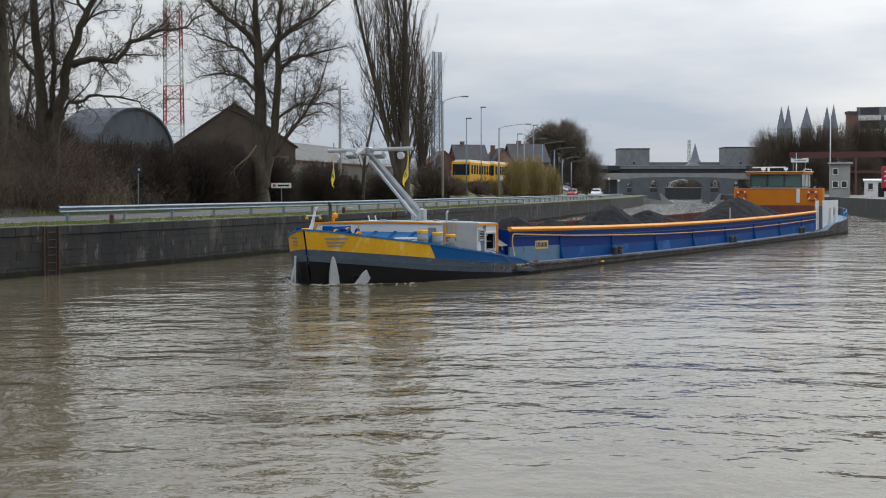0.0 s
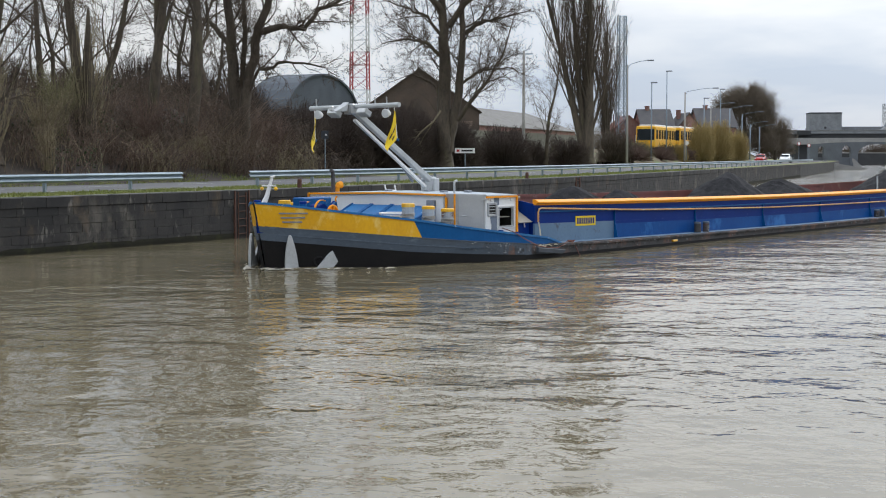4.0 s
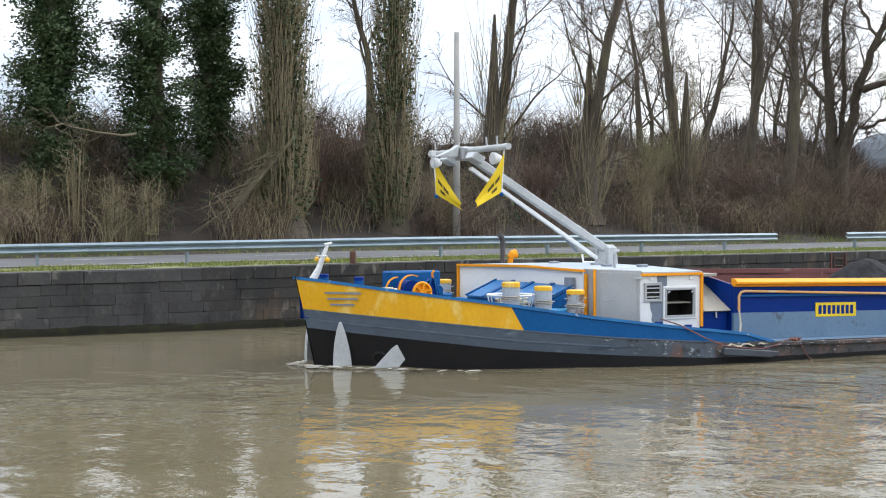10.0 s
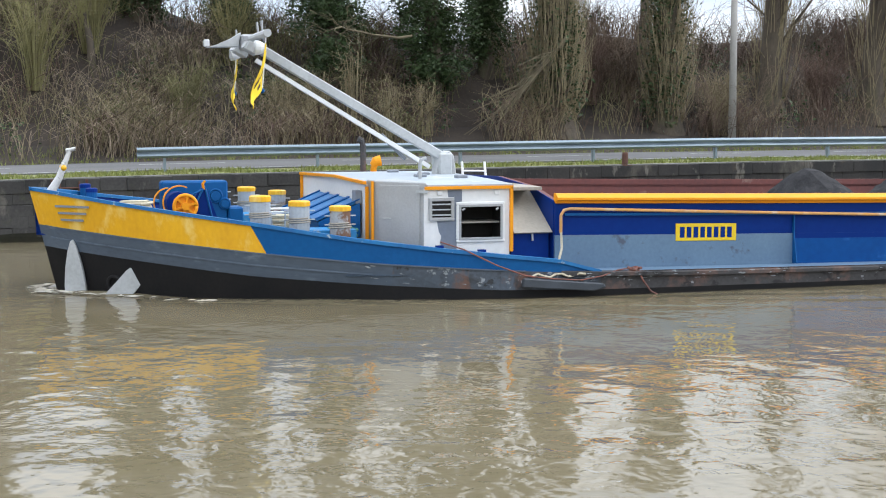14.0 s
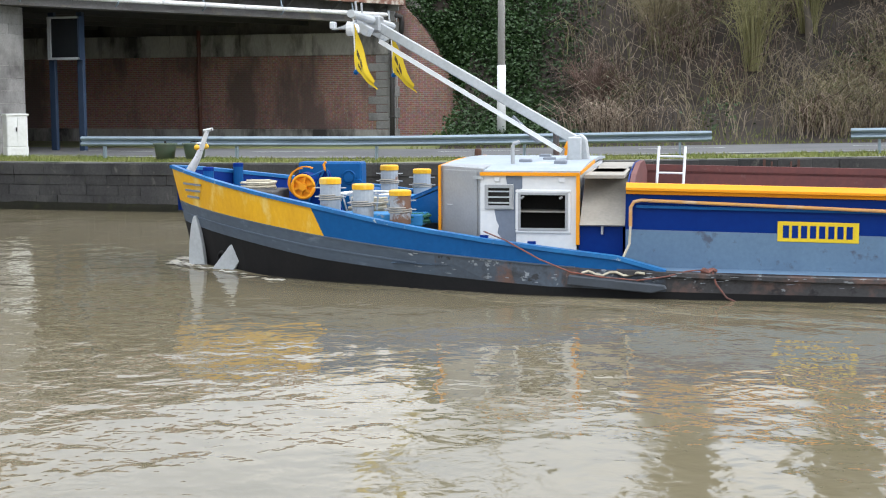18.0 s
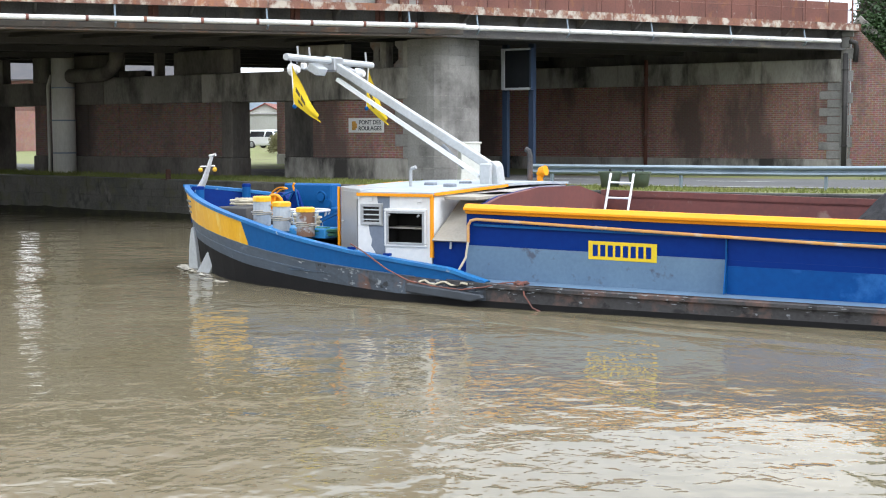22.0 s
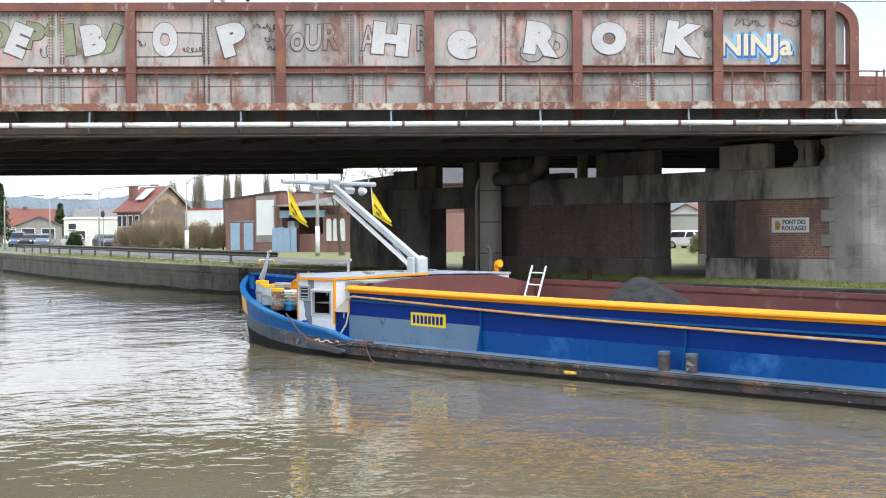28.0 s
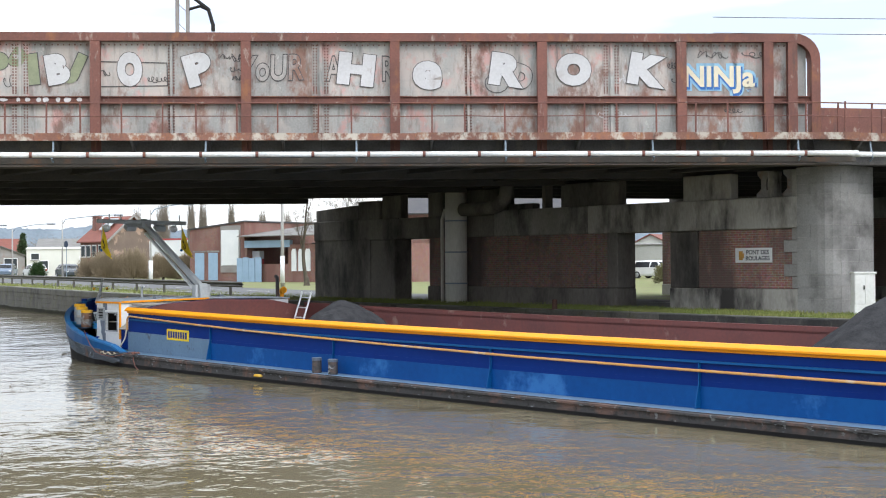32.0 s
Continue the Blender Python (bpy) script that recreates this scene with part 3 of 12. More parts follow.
for side in (-1, 1):
    bm = bmesh.new()
    for a, b in zip(np.linspace(0.15, 5.0, 22), np.linspace(0.15, 5.0, 22)[1:]):
        beam(bm, skin_point(a, side, 1, 0.52, 0.004), skin_point(b, side, 1, 0.52, 0.004), 0.014, 0.022)
    part("plate_seam", bm, M_GREYBAND, barge)
    bm = bmesh.new()
    for a, b in zip(np.linspace(0.1, 7.4, 30), np.linspace(0.1, 7.4, 30)[1:]):
        beam(bm, skin_point(a, side, 0, 1.0, 0.004), skin_point(b, side, 0, 1.0, 0.004), 0.018, 0.02)
    part("knuckle_edge", bm, M_GREYBAND, barge)
    rnd = random.Random(21 + side)
    bm = bmesh.new()
    for _ in range(30):
        x, f = rnd.uniform(4.9, 8.4), rnd.uniform(0.1, 0.95)
        l, h = rnd.uniform(0.012, 0.07), rnd.uniform(0.004, 0.011)
        c = skin_point(x, side, 1, f, 0.007)
        d = (skin_point(x + 0.1, side, 1, f, 0.007) - c).normalized()
        n = rnd.randrange(5, 8)
        rim = [bm.verts.new(c + d * l * math.cos(k * math.tau / n) * rnd.uniform(0.5, 1.2) + Vector((0, 0, h * math.sin(k * math.tau / n) * rnd.uniform(0.5, 1.3)))) for k in range(n)]
        top = bm.verts.new(c + Vector((0, side * 0.004, 0)))
        for k in range(n):
            bm.faces.new((rim[k], rim[(k + 1) % n], top))
    tagged(part("paint_chips", bm, M_CHIP, barge, "pale chips of scraped paint"), kind="stuff")
    bm = bmesh.new()
    for _ in range(90):
        x = 8.4 + 24 * rnd.random() ** 1.7
        z = rnd.uniform(0.2, 0.42)
        l, h = rnd.uniform(0.012, 0.07), rnd.uniform(0.004, 0.01)
        c = Vector((x, side * (breadth(x) + 0.066), min(z, 0.39)))
        if z < 0.29:
            c.y = side * (breadth(x) + 0.006)
        n = 6
        rim = [bm.verts.new(c + Vector((l * math.cos(k * math.tau / n) * rnd.uniform(0.5, 1.2), 0, h * math.sin(k * math.tau / n) * rnd.uniform(0.5, 1.3)))) for k in range(n)]
        top = bm.verts.new(c + Vector((0, side * 0.004, 0)))
        for k in range(n):
            bm.faces.new((rim[k], rim[(k + 1) % n], top))
    tagged(part("strake_chips", bm, M_CHIP, barge), kind="stuff")

# bulwark inside, cap rail, fore deck
bm = bmesh.new()
FORE = [x for x in STATIONS if x <= 8.8]
for side in (-1, 1):
    sheet(bm, [[(x + 0.06, side * max(0.0, breadth(x) - 0.07), sheer(x) - 0.01) for x in FORE], [(x + 0.1, side * max(0.0, breadth(x) - 0.12), min(sheer(x) - 0.05, 0.92 if x < 5 else 0.42)) for x in FORE]])
part("bulwark_lining", bm, M_NAVY, barge, "dark blue inner bulwark")
bm = bmesh.new()
for side in (-1, 1):
    rows = []
    for x in FORE:
        p = hull_row(x, side)[0]
        rows.append([p + Vector((0, side * dy, dz)) for dy, dz in ((0.03, -0.03), (0.03, 0.025), (-0.15, 0.025), (-0.15, -0.03), (0.03, -0.03))])
    sheet(bm, rows)
part("cap_rail", bm, M_RAILBLUE, barge, "blue cap rail with worn paint")
bm = bmesh.new()
sheet(bm, [[(x + 0.1, s * max(0.02, breadth(x) - 0.13), 0.9) for x in FORE if x < 5.2] for s in (-1, 1)])
part("fore_deck", bm, M_DECKGREY, barge, "grey painted foredeck")
bm = bmesh.new()
sheet(bm, [[(x, s * (breadth(x) - 0.02), 0.405 if x < 54.6 else sheer(x) - 0.1) for x in STATIONS if x >= 4.6] for s in (-1, 1)])
part("side_deck", bm, M_PRIMER, barge, "grey-blue side deck")
for side in (-1, 1):
    bm = bmesh.new()
    box(bm, 3.25, 4.95, side * 2.42, side * 1.85, 0.9, 1.08)
    part("mooring_shelf", bm, M_SKYBLUE, barge, "light blue steel shelf", bevel=0.015)

# draught marks on the bow
for side in (-1, 1):
    for k in range(3):
        x, z = 0.35 + 0.02 * k, 1.42 - 0.11 * k
        bm = bmesh.new()
        pts = []
        for i in range(5):
            xx = x + i * (0.13 - 0.02 * k)
            r = hull_row(xx, side)
            f = (r[0].z - z) / (r[0].z - r[1].z)
            p = r[0].lerp(r[1], f)
            pts.append(p + Vector((-0.01, side * 0.02, 0)))
        for a, b in zip(pts, pts[1:]):
            beam(bm, a, b, 0.012, 0.035)
        part("bow_stripe", bm, M_DULL, barge)

# anchor flukes at the bow
for side in (-1, 1):
    anchor = thing("bow_anchor")
    anchor.parent = barge
    for k, (x, y, w, h, lean) in enumerate(((0.66, 0.48, 0.18, 1.0, -0.05), (1.26, 1.0, 0.26, 0.74, 0.60))):
        bm = bmesh.new()
        if k == 0:
            out = [(-w * 0.85, 0), (-w * 0.95, 0.25), (-w * 0.85, 0.55), (-w * 0.6, 0.82), (-w * 0.38, 0.97), (-w * 0.15, 1.0), (w * 0.1, 0.92), (w * 0.45, 0.72), (w * 0.8, 0.45), (w * 1.0, 0.2), (w * 1.05, 0)]
        else:
            out = [(-w * 0.9, 0), (-w * 0.55 + lean * 0.2, 0.3), (-w * 0.3 + lean * 0.45, 0.62), (lean * 0.9, 0.9), (lean + w * 0.3, 1.0), (lean + w * 0.5, 0.96), (lean + w * 0.3, 0.66), (w * 0.9 + lean * 0.3, 0.3), (w * 0.9, 0)]
        prism(bm, [(px, pz * h) for px, pz in out], 0.07, Matrix.Translation((x, side * (y + 0.2), (-0.12, -0.04)[k])) @ Matrix.Rotation(radians(-22 if side < 0 else 22), 4, "Z"))
        part("fluke", bm, M_PALE, anchor, "pale grey anchor fluke", bevel=0.01)

for side in (-1, 1):
    bm = bmesh.new()
    c, d = skin_point(1.05, side, 2, 0.72, 0.03), (skin_point(1.2, side, 2, 0.72, 0.03) - skin_point(0.9, side, 2, 0.72, 0.03)).normalized()
    tube(bm, [c + d * 0.13 * math.cos(a) + Vector((0, 0, 0.12 * math.sin(a))) for a in np.linspace(0, math.tau, 17)], 0.035, 7)
    part("hawse_ring", bm, M_BLACK, barge, "dark hawse ring above the waterline", smooth=True)

# jackstaff
staff = thing("jackstaff")
staff.parent = barge
bm = bmesh.new()
tube(bm, [(0.30, 0, 1.55), (0.48, 0, 1.85), (0.66, 0, 2.3)], [0.085, 0.06, 0.035], 10)
tube(bm, [(0.60, 0, 2.31), (0.76, 0, 2.34)], 0.03, 8)
part("pole", bm, M_STAFF, staff, "scraped white leaning jackstaff")
bm = bmesh.new()
tube(bm, [(0.55, -0.25, 2.1), (0.55, 0.25, 2.1)], 0.015, 6)
part("crossbar", bm, M_WHITE, staff)
for y in (-0.24, 0.24):
    bm = bmesh.new()
    bmesh.ops.create_uvsphere(bm, u_segments=10, v_segments=7, radius=0.05, matrix=Matrix.Translation((0.55, y, 2.03)))
    part("ball", bm, M_YELLOW, staff, "small yellow ball", smooth=True)


def bollard(x, y, z, r, h, shade, cap, parent=None):
    b = thing("bollard")
    b.parent = parent or barge
    bm = bmesh.new()
    tube(bm, [(x, y, z), (x, y, z + h * 0.86)], r, 16)
    part("post", bm, shade, b, smooth=False)
    bm = bmesh.new()
    tube(bm, [(x, y, z + h * 0.84), (x, y, z + h * 0.97), (x, y, z + h)], [r * 1.06, r * 1.06, r * 0.9], 16)
    part("cap", bm, cap, b, "yellow painted cap" if cap is M_YELLOW else "dull painted cap")
    return b


for side in (-1, 1):
    for x, y, top in ((3.44, 2.2, 1.63), (4.02, 2.42, 1.55), (4.64, 2.58, 1.47)):
        b = bollard(x, side * y, 1.02 if x < 4.5 else 0.95, 0.165, top - (1.02 if x < 4.5 else 0.95), M_RUSTED if x > 4.5 else M_CREAM, M_YELLOW)
        for k in range(2):
            bm = bmesh.new()
            tube(bm, [(x - 0.25, side * y, top - 0.16 - 0.14 * k), (x + 0.25, side * y, top - 0.16 - 0.14 * k)], 0.012, 5)
            part("norman_pin", bm, M_STAINLESS, b)
        bm = bmesh.new()
        turns = 3
        tube(bm, [(x + (0.175 + 0.006 * math.sin(i)) * math.cos(i * 0.5), side * y + 0.175 * math.sin(i * 0.5), top - 0.36 + i * 0.0026) for i in range(int(turns * 12.6))], 0.012, 4)
        part("rope_winding", bm, M_BOARD, b, "worn rope wound round the post")
    bollard(0.95, side * 0.8, 1.3, 0.09, 0.42, M_BLUE, M_NAVY)

# winch
winch = thing("anchor_winch")
winch.parent = barge
bm = bmesh.new()
box(bm, 2.2, 3.34, 0.35, 0.75, 0.9, 1.76)
part("gear_case", bm, M_BLUE, winch, "blue winch gear case", bevel=0.03)
bm = bmesh.new()
box(bm, 3.34, 3.6, 0.3, 0.8, 0.9, 1.3)
part("motor_box", bm, M_BLUE, winch, bevel=0.03)
bm = bmesh.new()
prism(bm, [(2.5, 0.9), (3.15, 0.9), (3.05, 1.2), (2.9, 1.62), (2.82, 1.68), (2.74, 1.6), (2.6, 1.3)], 0.07, Matrix.Translation((0, -0.2, 0)))
part("side_frame", bm, M_NAVY, winch, "dark blue winch side frame", bevel=0.01)
for px, pz, r in ((3.12, 1.5, 0.11), (3.28, 1.36, 0.09)):
    bm = bmesh.new()
    tube(bm, [(px + r * math.cos(t), 0.33, pz + r * math.sin(t)) for t in np.linspace(0, math.tau, 17)], 0.018, 6)
    tube(bm, [(px, 0.35, pz), (px, 0.3, pz)], r * 0.8, 14)
    part("gear_cover", bm, M_BLUE, winch)
# a spoked hand wheel before the frame, and a thin brake band behind it
handwheel = thing("hand_wheel")
handwheel.parent = winch
px, pz, y, r = 2.5, 1.37, -0.42, 0.19
bm = bmesh.new()
tube(bm, [(px + r * math.cos(t), y, pz + r * math.sin(t)) for t in np.linspace(0, math.tau, 25)], 0.03, 8)
part("rim", bm, M_ORANGE, handwheel, "orange wheel rim", smooth=True)
bm = bmesh.new()
tube(bm, [(px, y - 0.05, pz), (px, y + 0.2, pz)], r * 0.36, 12)
part("hub", bm, M_ORANGE, handwheel)
bm = bmesh.new()
tube(bm, [(px, y + 0.03, pz), (px, y + 0.05, pz)], r * 0.94, 20)
part("disc", bm, M_ORANGE, handwheel)
for k in range(6):
    bm = bmesh.new()
    t = k * math.tau / 6 + 0.3
    beam(bm, (px, y, pz), (px + r * math.cos(t), y, pz + r * math.sin(t)), 0.035, 0.05, up=(0, 1, 0))
    part("spoke", bm, M_ORANGE, handwheel)
for cx, cz, r, y, t0, t1 in ((2.45, 1.42, 0.27, -0.08, 0.35, 1.2), (2.3, 1.4, 0.24, 0.25, 0.5, 1.3)):
    bm = bmesh.new()
    arc = np.linspace(t0 * math.pi, t1 * math.pi, 16)
    sheet(bm, [[(cx + (r + d) * math.cos(t), y + w, cz + (r + d) * math.sin(t)) for t in arc] for d, w in ((0, -0.03), (0.02, -0.03), (0.02, 0.03), (0, 0.03), (0, -0.03))])
    part("brake_band", bm, M_ORANGE, winch, "thin orange brake band")
bm = bmesh.new()
tube(bm, [(2.45, -0.38, 1.38), (2.45, 0.5, 1.38)], 0.06, 10)
tube(bm, [(2.42, -0.15, 1.4), (2.42, 0.2, 1.4)], 0.2, 16)
part("drum", bm, M_NAVY, winch)
for a, b in (((2.52, -0.3, 1.05), (2.84, -0.22, 1.68)), ((2.52, -0.3, 1.5), (2.86, -0.22, 1.66)), ((2.86, -0.22, 1.68), (3.0, -0.22, 1.05))):
    bm = bmesh.new()
    tube(bm, [a, b], 0.018, 6)
    part("brace", bm, M_BLUE, winch)
bm = bmesh.new()
tube(bm, [(2.84, -0.22, 1.64), (2.82, -0.24, 1.74), (2.86, -0.25, 1.79)], 0.022, 8)
part("brake_lever", bm, M_ORANGE, winch)


def coil(parent, x, y, z, r, turns, mat, thick, name="rope_coil", label=""):
    rnd = random.Random(int(x * 100 + y * 10))
    bm = bmesh.new()
    pts = []
    for i in range(turns * 14):
        a = i * math.tau / 14
        rr = r * (0.82 + 0.18 * math.sin(i * 0.21 + rnd.random() * 0.3)) + rnd.uniform(-0.01, 0.01)
        pts.append((x + rr * math.cos(a), y + rr * math.sin(a) * 0.9, z + i * thick * 1.5 / 14 + rnd.uniform(0, 0.01)))
    tube(bm, pts, thick, 5)
    return part(name, bm, mat, parent, label)


bm = bmesh.new()
box(bm, 1.3, 2.05, -0.75, 0.3, 0.9, 1.31)
part("bow_locker", bm, M_DECKGREY, barge, "low dark grey locker on the foredeck", bevel=0.02)
coil(barge, 1.68, -0.25, 1.335, 0.33, 4, M_ROPE, 0.022, label="coil of pale mooring rope")
coil(barge, 2.6, 1.3, 0.93, 0.36, 4, M_ROPE, 0.025, label="coil of pale mooring rope")
basket = thing("rope_basket")
basket.parent = barge
for k in range(12):
    a = k * math.tau / 12
    bm = bmesh.new()
    tube(bm, [(3.9 + 0.34 * math.cos(a), -1.45 + 0.34 * math.sin(a), 0.92), (3.9 + 0.46 * math.cos(a), -1.45 + 0.46 * math.sin(a), 1.34)], 0.014, 5)
    part("bar", bm, M_PALE, basket)
bm = bmesh.new()
tube(bm, [(3.9 + 0.46 * math.cos(a), -1.45 + 0.46 * math.sin(a), 1.34) for a in np.linspace(0, math.tau, 25)], 0.02, 6)
part("rim", bm, M_WHITE, basket)
coil(basket, 3.9, -1.45, 1.0, 0.34, 7, M_ROPE, 0.026, label="pale rope in the basket")
coil(basket, 4.75, -2.15, 0.93, 0.3, 4, M_GREENROPE, 0.025, label="green rope")

# skylight in front of the cabin, its flaps rising towards it
sky = thing("skylight")
sky.parent = barge
bm = bmesh.new()
prism(bm, [(4.48, 0.9), (5.18, 0.9), (5.18, 1.46), (4.48, 1.16)], 3.0, Matrix.Translation((0, -1.75, 0)))
part("base", bm, M_BLUE, sky, "blue skylight casing")
for k in range(4):
    y0 = -1.74 + k * 0.75
    bm = bmesh.new()
    prism(bm, [(4.44, 1.165), (5.16, 1.47), (5.16, 1.5), (4.44, 1.195)], 0.72, Matrix.Translation((0, y0, 0)))
    flap = part("flap", bm, M_RAILBLUE, sky, "hinged blue skylight flap")
    for y1 in (y0 - 0.012, y0 + 0.67):
        bm = bmesh.new()
        prism(bm, [(4.42, 1.19), (5.17, 1.505), (5.17, 1.53), (4.42, 1.215)], 0.06, Matrix.Translation((0, y1, 0)))
        part("edge_bar", bm, M_BLUE, flap)

# cabin
cabin = thing("fore_cabin")
cabin.parent = barge
CX0, CX1, CY, CZ0, CZ1 = 5.22, 7.37, 2.9, 0.4, 1.74


def wall_with_hole(bm, x0, x1, z0, z1, hx0, hx1, hz0, hz1, y0, y1):
    for a, b, c, d in ((x0, x1, z0, hz0), (x0, x1, hz1, z1), (x0, hx0, hz0, hz1), (hx1, x1, hz0, hz1)):
        box(bm, a, b, y0, y1, c, d)


bm = bmesh.new()
wall_with_hole(bm, 5.93, CX1, CZ0, CZ1 - 0.002, 6.5, 7.24, 0.9, 1.47, -CY, -CY + 0.06)
part("side_wall", bm, M_WHITE, cabin, "white cabin side")
bm = bmesh.new()
box(bm, CX0, CX1, CY - 0.06, CY, CZ0, CZ1 - 0.002)
part("side_wall", bm, M_WHITE, cabin)
bm = bmesh.new()
prism(bm, [(-2.0, CZ0)] + [(y, CZ1 + 0.06 * (1 - (y / CY) ** 2) + 0.008) for y in (-2.0, -1, 0, 1, 2, CY - 0.06)] + [(CY - 0.06, CZ0)], -0.06, Matrix.Translation((CX0, 0, 0)) @ Matrix.Rotation(radians(90), 4, "Z"))
part("front_wall", bm, M_WHITE, cabin, "white cabin front")
bm = bmesh.new()
box(bm, CX1 - 0.06, CX1, -CY + 0.06, CY - 0.06, CZ0, CZ1 - 0.002)
part("rear_wall", bm, M_WHITE, cabin)
bm = bmesh.new()
rows = []
for x in (CX0 - 0.04, 5.96, 5.98, 6.6, CX1 + 0.05):
    # the companionway takes the corner
    rows.append([(x, y, CZ1 + 0.06 * (1 - (y / CY) ** 2) + 0.05) for y in (-CY - 0.02 if x > 5.97 else -1.97, -1.9, -1, 0, 1, 2, CY + 0.02)])
v = sheet(bm, rows)
r = bmesh.ops.extrude_face_region(bm, geom=bm.faces[:])
bmesh.ops.translate(bm, vec=(0, 0, -0.05), verts=[g for g in r["geom"] if isinstance(g, bmesh.types.BMVert)])
part("roof", bm, M_ROOFBLUE, cabin, "pale blue-grey cabin roof")
for a, b in (((5.93, -CY - 0.03, CZ1), (CX1 + 0.04, -CY - 0.03, CZ1)), ((CX1 + 0.02, -CY - 0.03, CZ1), (CX1 + 0.02, -CY - 0.03, 0.7)), ((CX1 + 0.04, -CY, CZ1 + 0.02), (CX1 + 0.04, 0, CZ1 + 0.07)),
             ((CX0 - 0.05, -CY + 0.8, CZ1 + 0.06), (CX0 - 0.05, 0, CZ1 + 0.09)), ((CX0 - 0.05, 0, CZ1 + 0.09), (CX0 - 0.05, CY, CZ1 + 0.03)), ((CX0 - 0.03, CY, CZ1), (CX0 - 0.03, CY, 0.9)), ((CX0 - 0.02, -CY + 0.79, CZ1), (CX0 - 0.02, -CY + 0.79, 0.8)),
             ((CX0, CY + 0.03, CZ1), (CX1, CY + 0.03, CZ1))):
    bm = bmesh.new()
    beam(bm, a, b, 0.05, 0.05)
    part("trim", bm, M_ORANGE, cabin, "orange edge trim")
# companionway of sheet steel at the front corner, its side following the narrowing hull
bm = bmesh.new()
plan_a, plan_b, plan_c, plan_d = (5.24, -2.36), (5.97, -2.9), (5.97, -1.95), (5.24, -1.95)
lo = [bm.verts.new((*p, 0.5)) for p in (plan_a, plan_b, plan_c, plan_d)]
hi = [bm.verts.new((p[0], p[1], 1.85 - 0.03 * (p[0] - 5.2))) for p in (plan_a, plan_b, plan_c, plan_d)]
bm.faces.new(lo[::-1])
bm.faces.new(hi)
for i in range(4):
    bm.faces.new((lo[i], lo[(i + 1) % 4], hi[(i + 1) % 4], hi[i]))
comp = part("companionway", bm, M_STAINLESS, cabin, "bare grey steel companionway", bevel=0.015)
along_side = Matrix.Translation((5.24, -2.36, 0)) @ Matrix.Rotation(math.atan2(-0.54, 0.73), 4, "Z")
bm = bmesh.new()
box(bm, 0.1, 0.8, -0.02, -0.004, 0.55, 1.78, along_side)
part("door", bm, M_STAINLESS, comp, bevel=0.004)
bm = bmesh.new()
tube(bm, [along_side @ Vector((0.2, -0.06, 1.25)), along_side @ Vector((0.32, -0.06, 1.25))], 0.012, 5)
part("handle", bm, M_PALE, comp)
for z in (0.72, 1.68):
    bm = bmesh.new()
    box(bm, 0.74, 0.94, -0.05, -0.021, z - 0.02, z + 0.02, along_side)
    part("hinge", bm, M_PALE, comp)
bm = bmesh.new()
beam(bm, (5.22, -2.38, 1.84), (5.22, -2.38, 0.6), 0.04, 0.04)
part("trim", bm, M_ORANGE, cabin)
# louvre
lou = thing("louvre")
lou.parent = cabin
bm = bmesh.new()
wall_with_hole(bm, 6.0, 6.42, 1.22, 1.58, 6.05, 6.37, 1.27, 1.53, -CY - 0.045, -CY - 0.002)
part("frame", bm, M_STAINLESS, lou, bevel=0.004)
# black plate on the wall gives the gaps between the slats their shade
bm = bmesh.new()
box(bm, 6.05, 6.37, -CY - 0.01, -CY - 0.004, 1.27, 1.53)
part("dark_back", bm, M_DARK, lou)
for k in range(3):
    bm = bmesh.new()
    box(bm, 6.05, 6.37, -CY - 0.04, -CY - 0.014, 1.30 + k * 0.085, 1.32 + k * 0.085)
    part("slat", bm, M_PALE, lou)
# bare primer patch and filler beside the window
bm = bmesh.new()
prism(bm, [(6.30, 0.62), (6.47, 0.62), (6.47, 1.5), (6.56, 1.52), (6.56, 1.735), (6.31, 1.735), (6.33, 1.59), (6.43, 1.59), (6.43, 1.21), (6.14, 1.21), (6.17, 1.05), (6.21, 0.97), (6.19, 0.86), (6.27, 0.75)], 0.004, Matrix.Translation((0, -CY - 0.005, 0)))
part("primer_patch", bm, M_PRIMERGREY, cabin, "bare grey primer patch with a torn white edge")
# window opening
win = thing("window")
win.parent = cabin
bm = bmesh.new()
wall_with_hole(bm, 6.46, 7.28, 0.86, 1.51, 6.51, 7.23, 0.91, 1.46, -CY - 0.03, -CY + 0.02)
part("frame", bm, M_WHITE, win, bevel=0.012)
# added dark liner keeps the opening's inside as dark as shade
bm = bmesh.new()
box(bm, 6.4, 7.3, -2.4, -2.35, 0.7, 1.65)
for a in ((6.4, 6.44, 0.7, 1.65), (7.26, 7.3, 0.7, 1.65), (6.44, 7.26, 0.7, 0.74), (6.44, 7.26, 1.61, 1.65)):
    box(bm, a[0], a[1], -CY + 0.07, -2.4, a[2], a[3])
part("dark_lining", bm, M_DARK, win)
bm = bmesh.new()
wall_with_hole(bm, 6.5, 7.24, 0.9, 1.47, 6.54, 7.2, 0.94, 1.43, -CY - 0.04, -CY - 0.031)
part("rubber_seal", bm, M_STAINLESS, win, "grey metal window rim", bevel=0.004)
for x in (6.55, 7.12):
    bm = bmesh.new()
    tube(bm, [(x, -CY - 0.05, 1.38), (x + 0.04, -CY - 0.06, 1.41)], 0.018, 6)
    part("clip", bm, M_STAINLESS, win)
for z in (1.16,):
    bm = bmesh.new()
    box(bm, 6.46, 7.24, -2.78, -2.42, z, z + 0.025)
    part("shelf", bm, M_BOARD, win)
bm = bmesh.new()
box(bm, CX0 - 0.12, CX0 - 0.01, -1.75, -1.5, 1.44, 1.66)
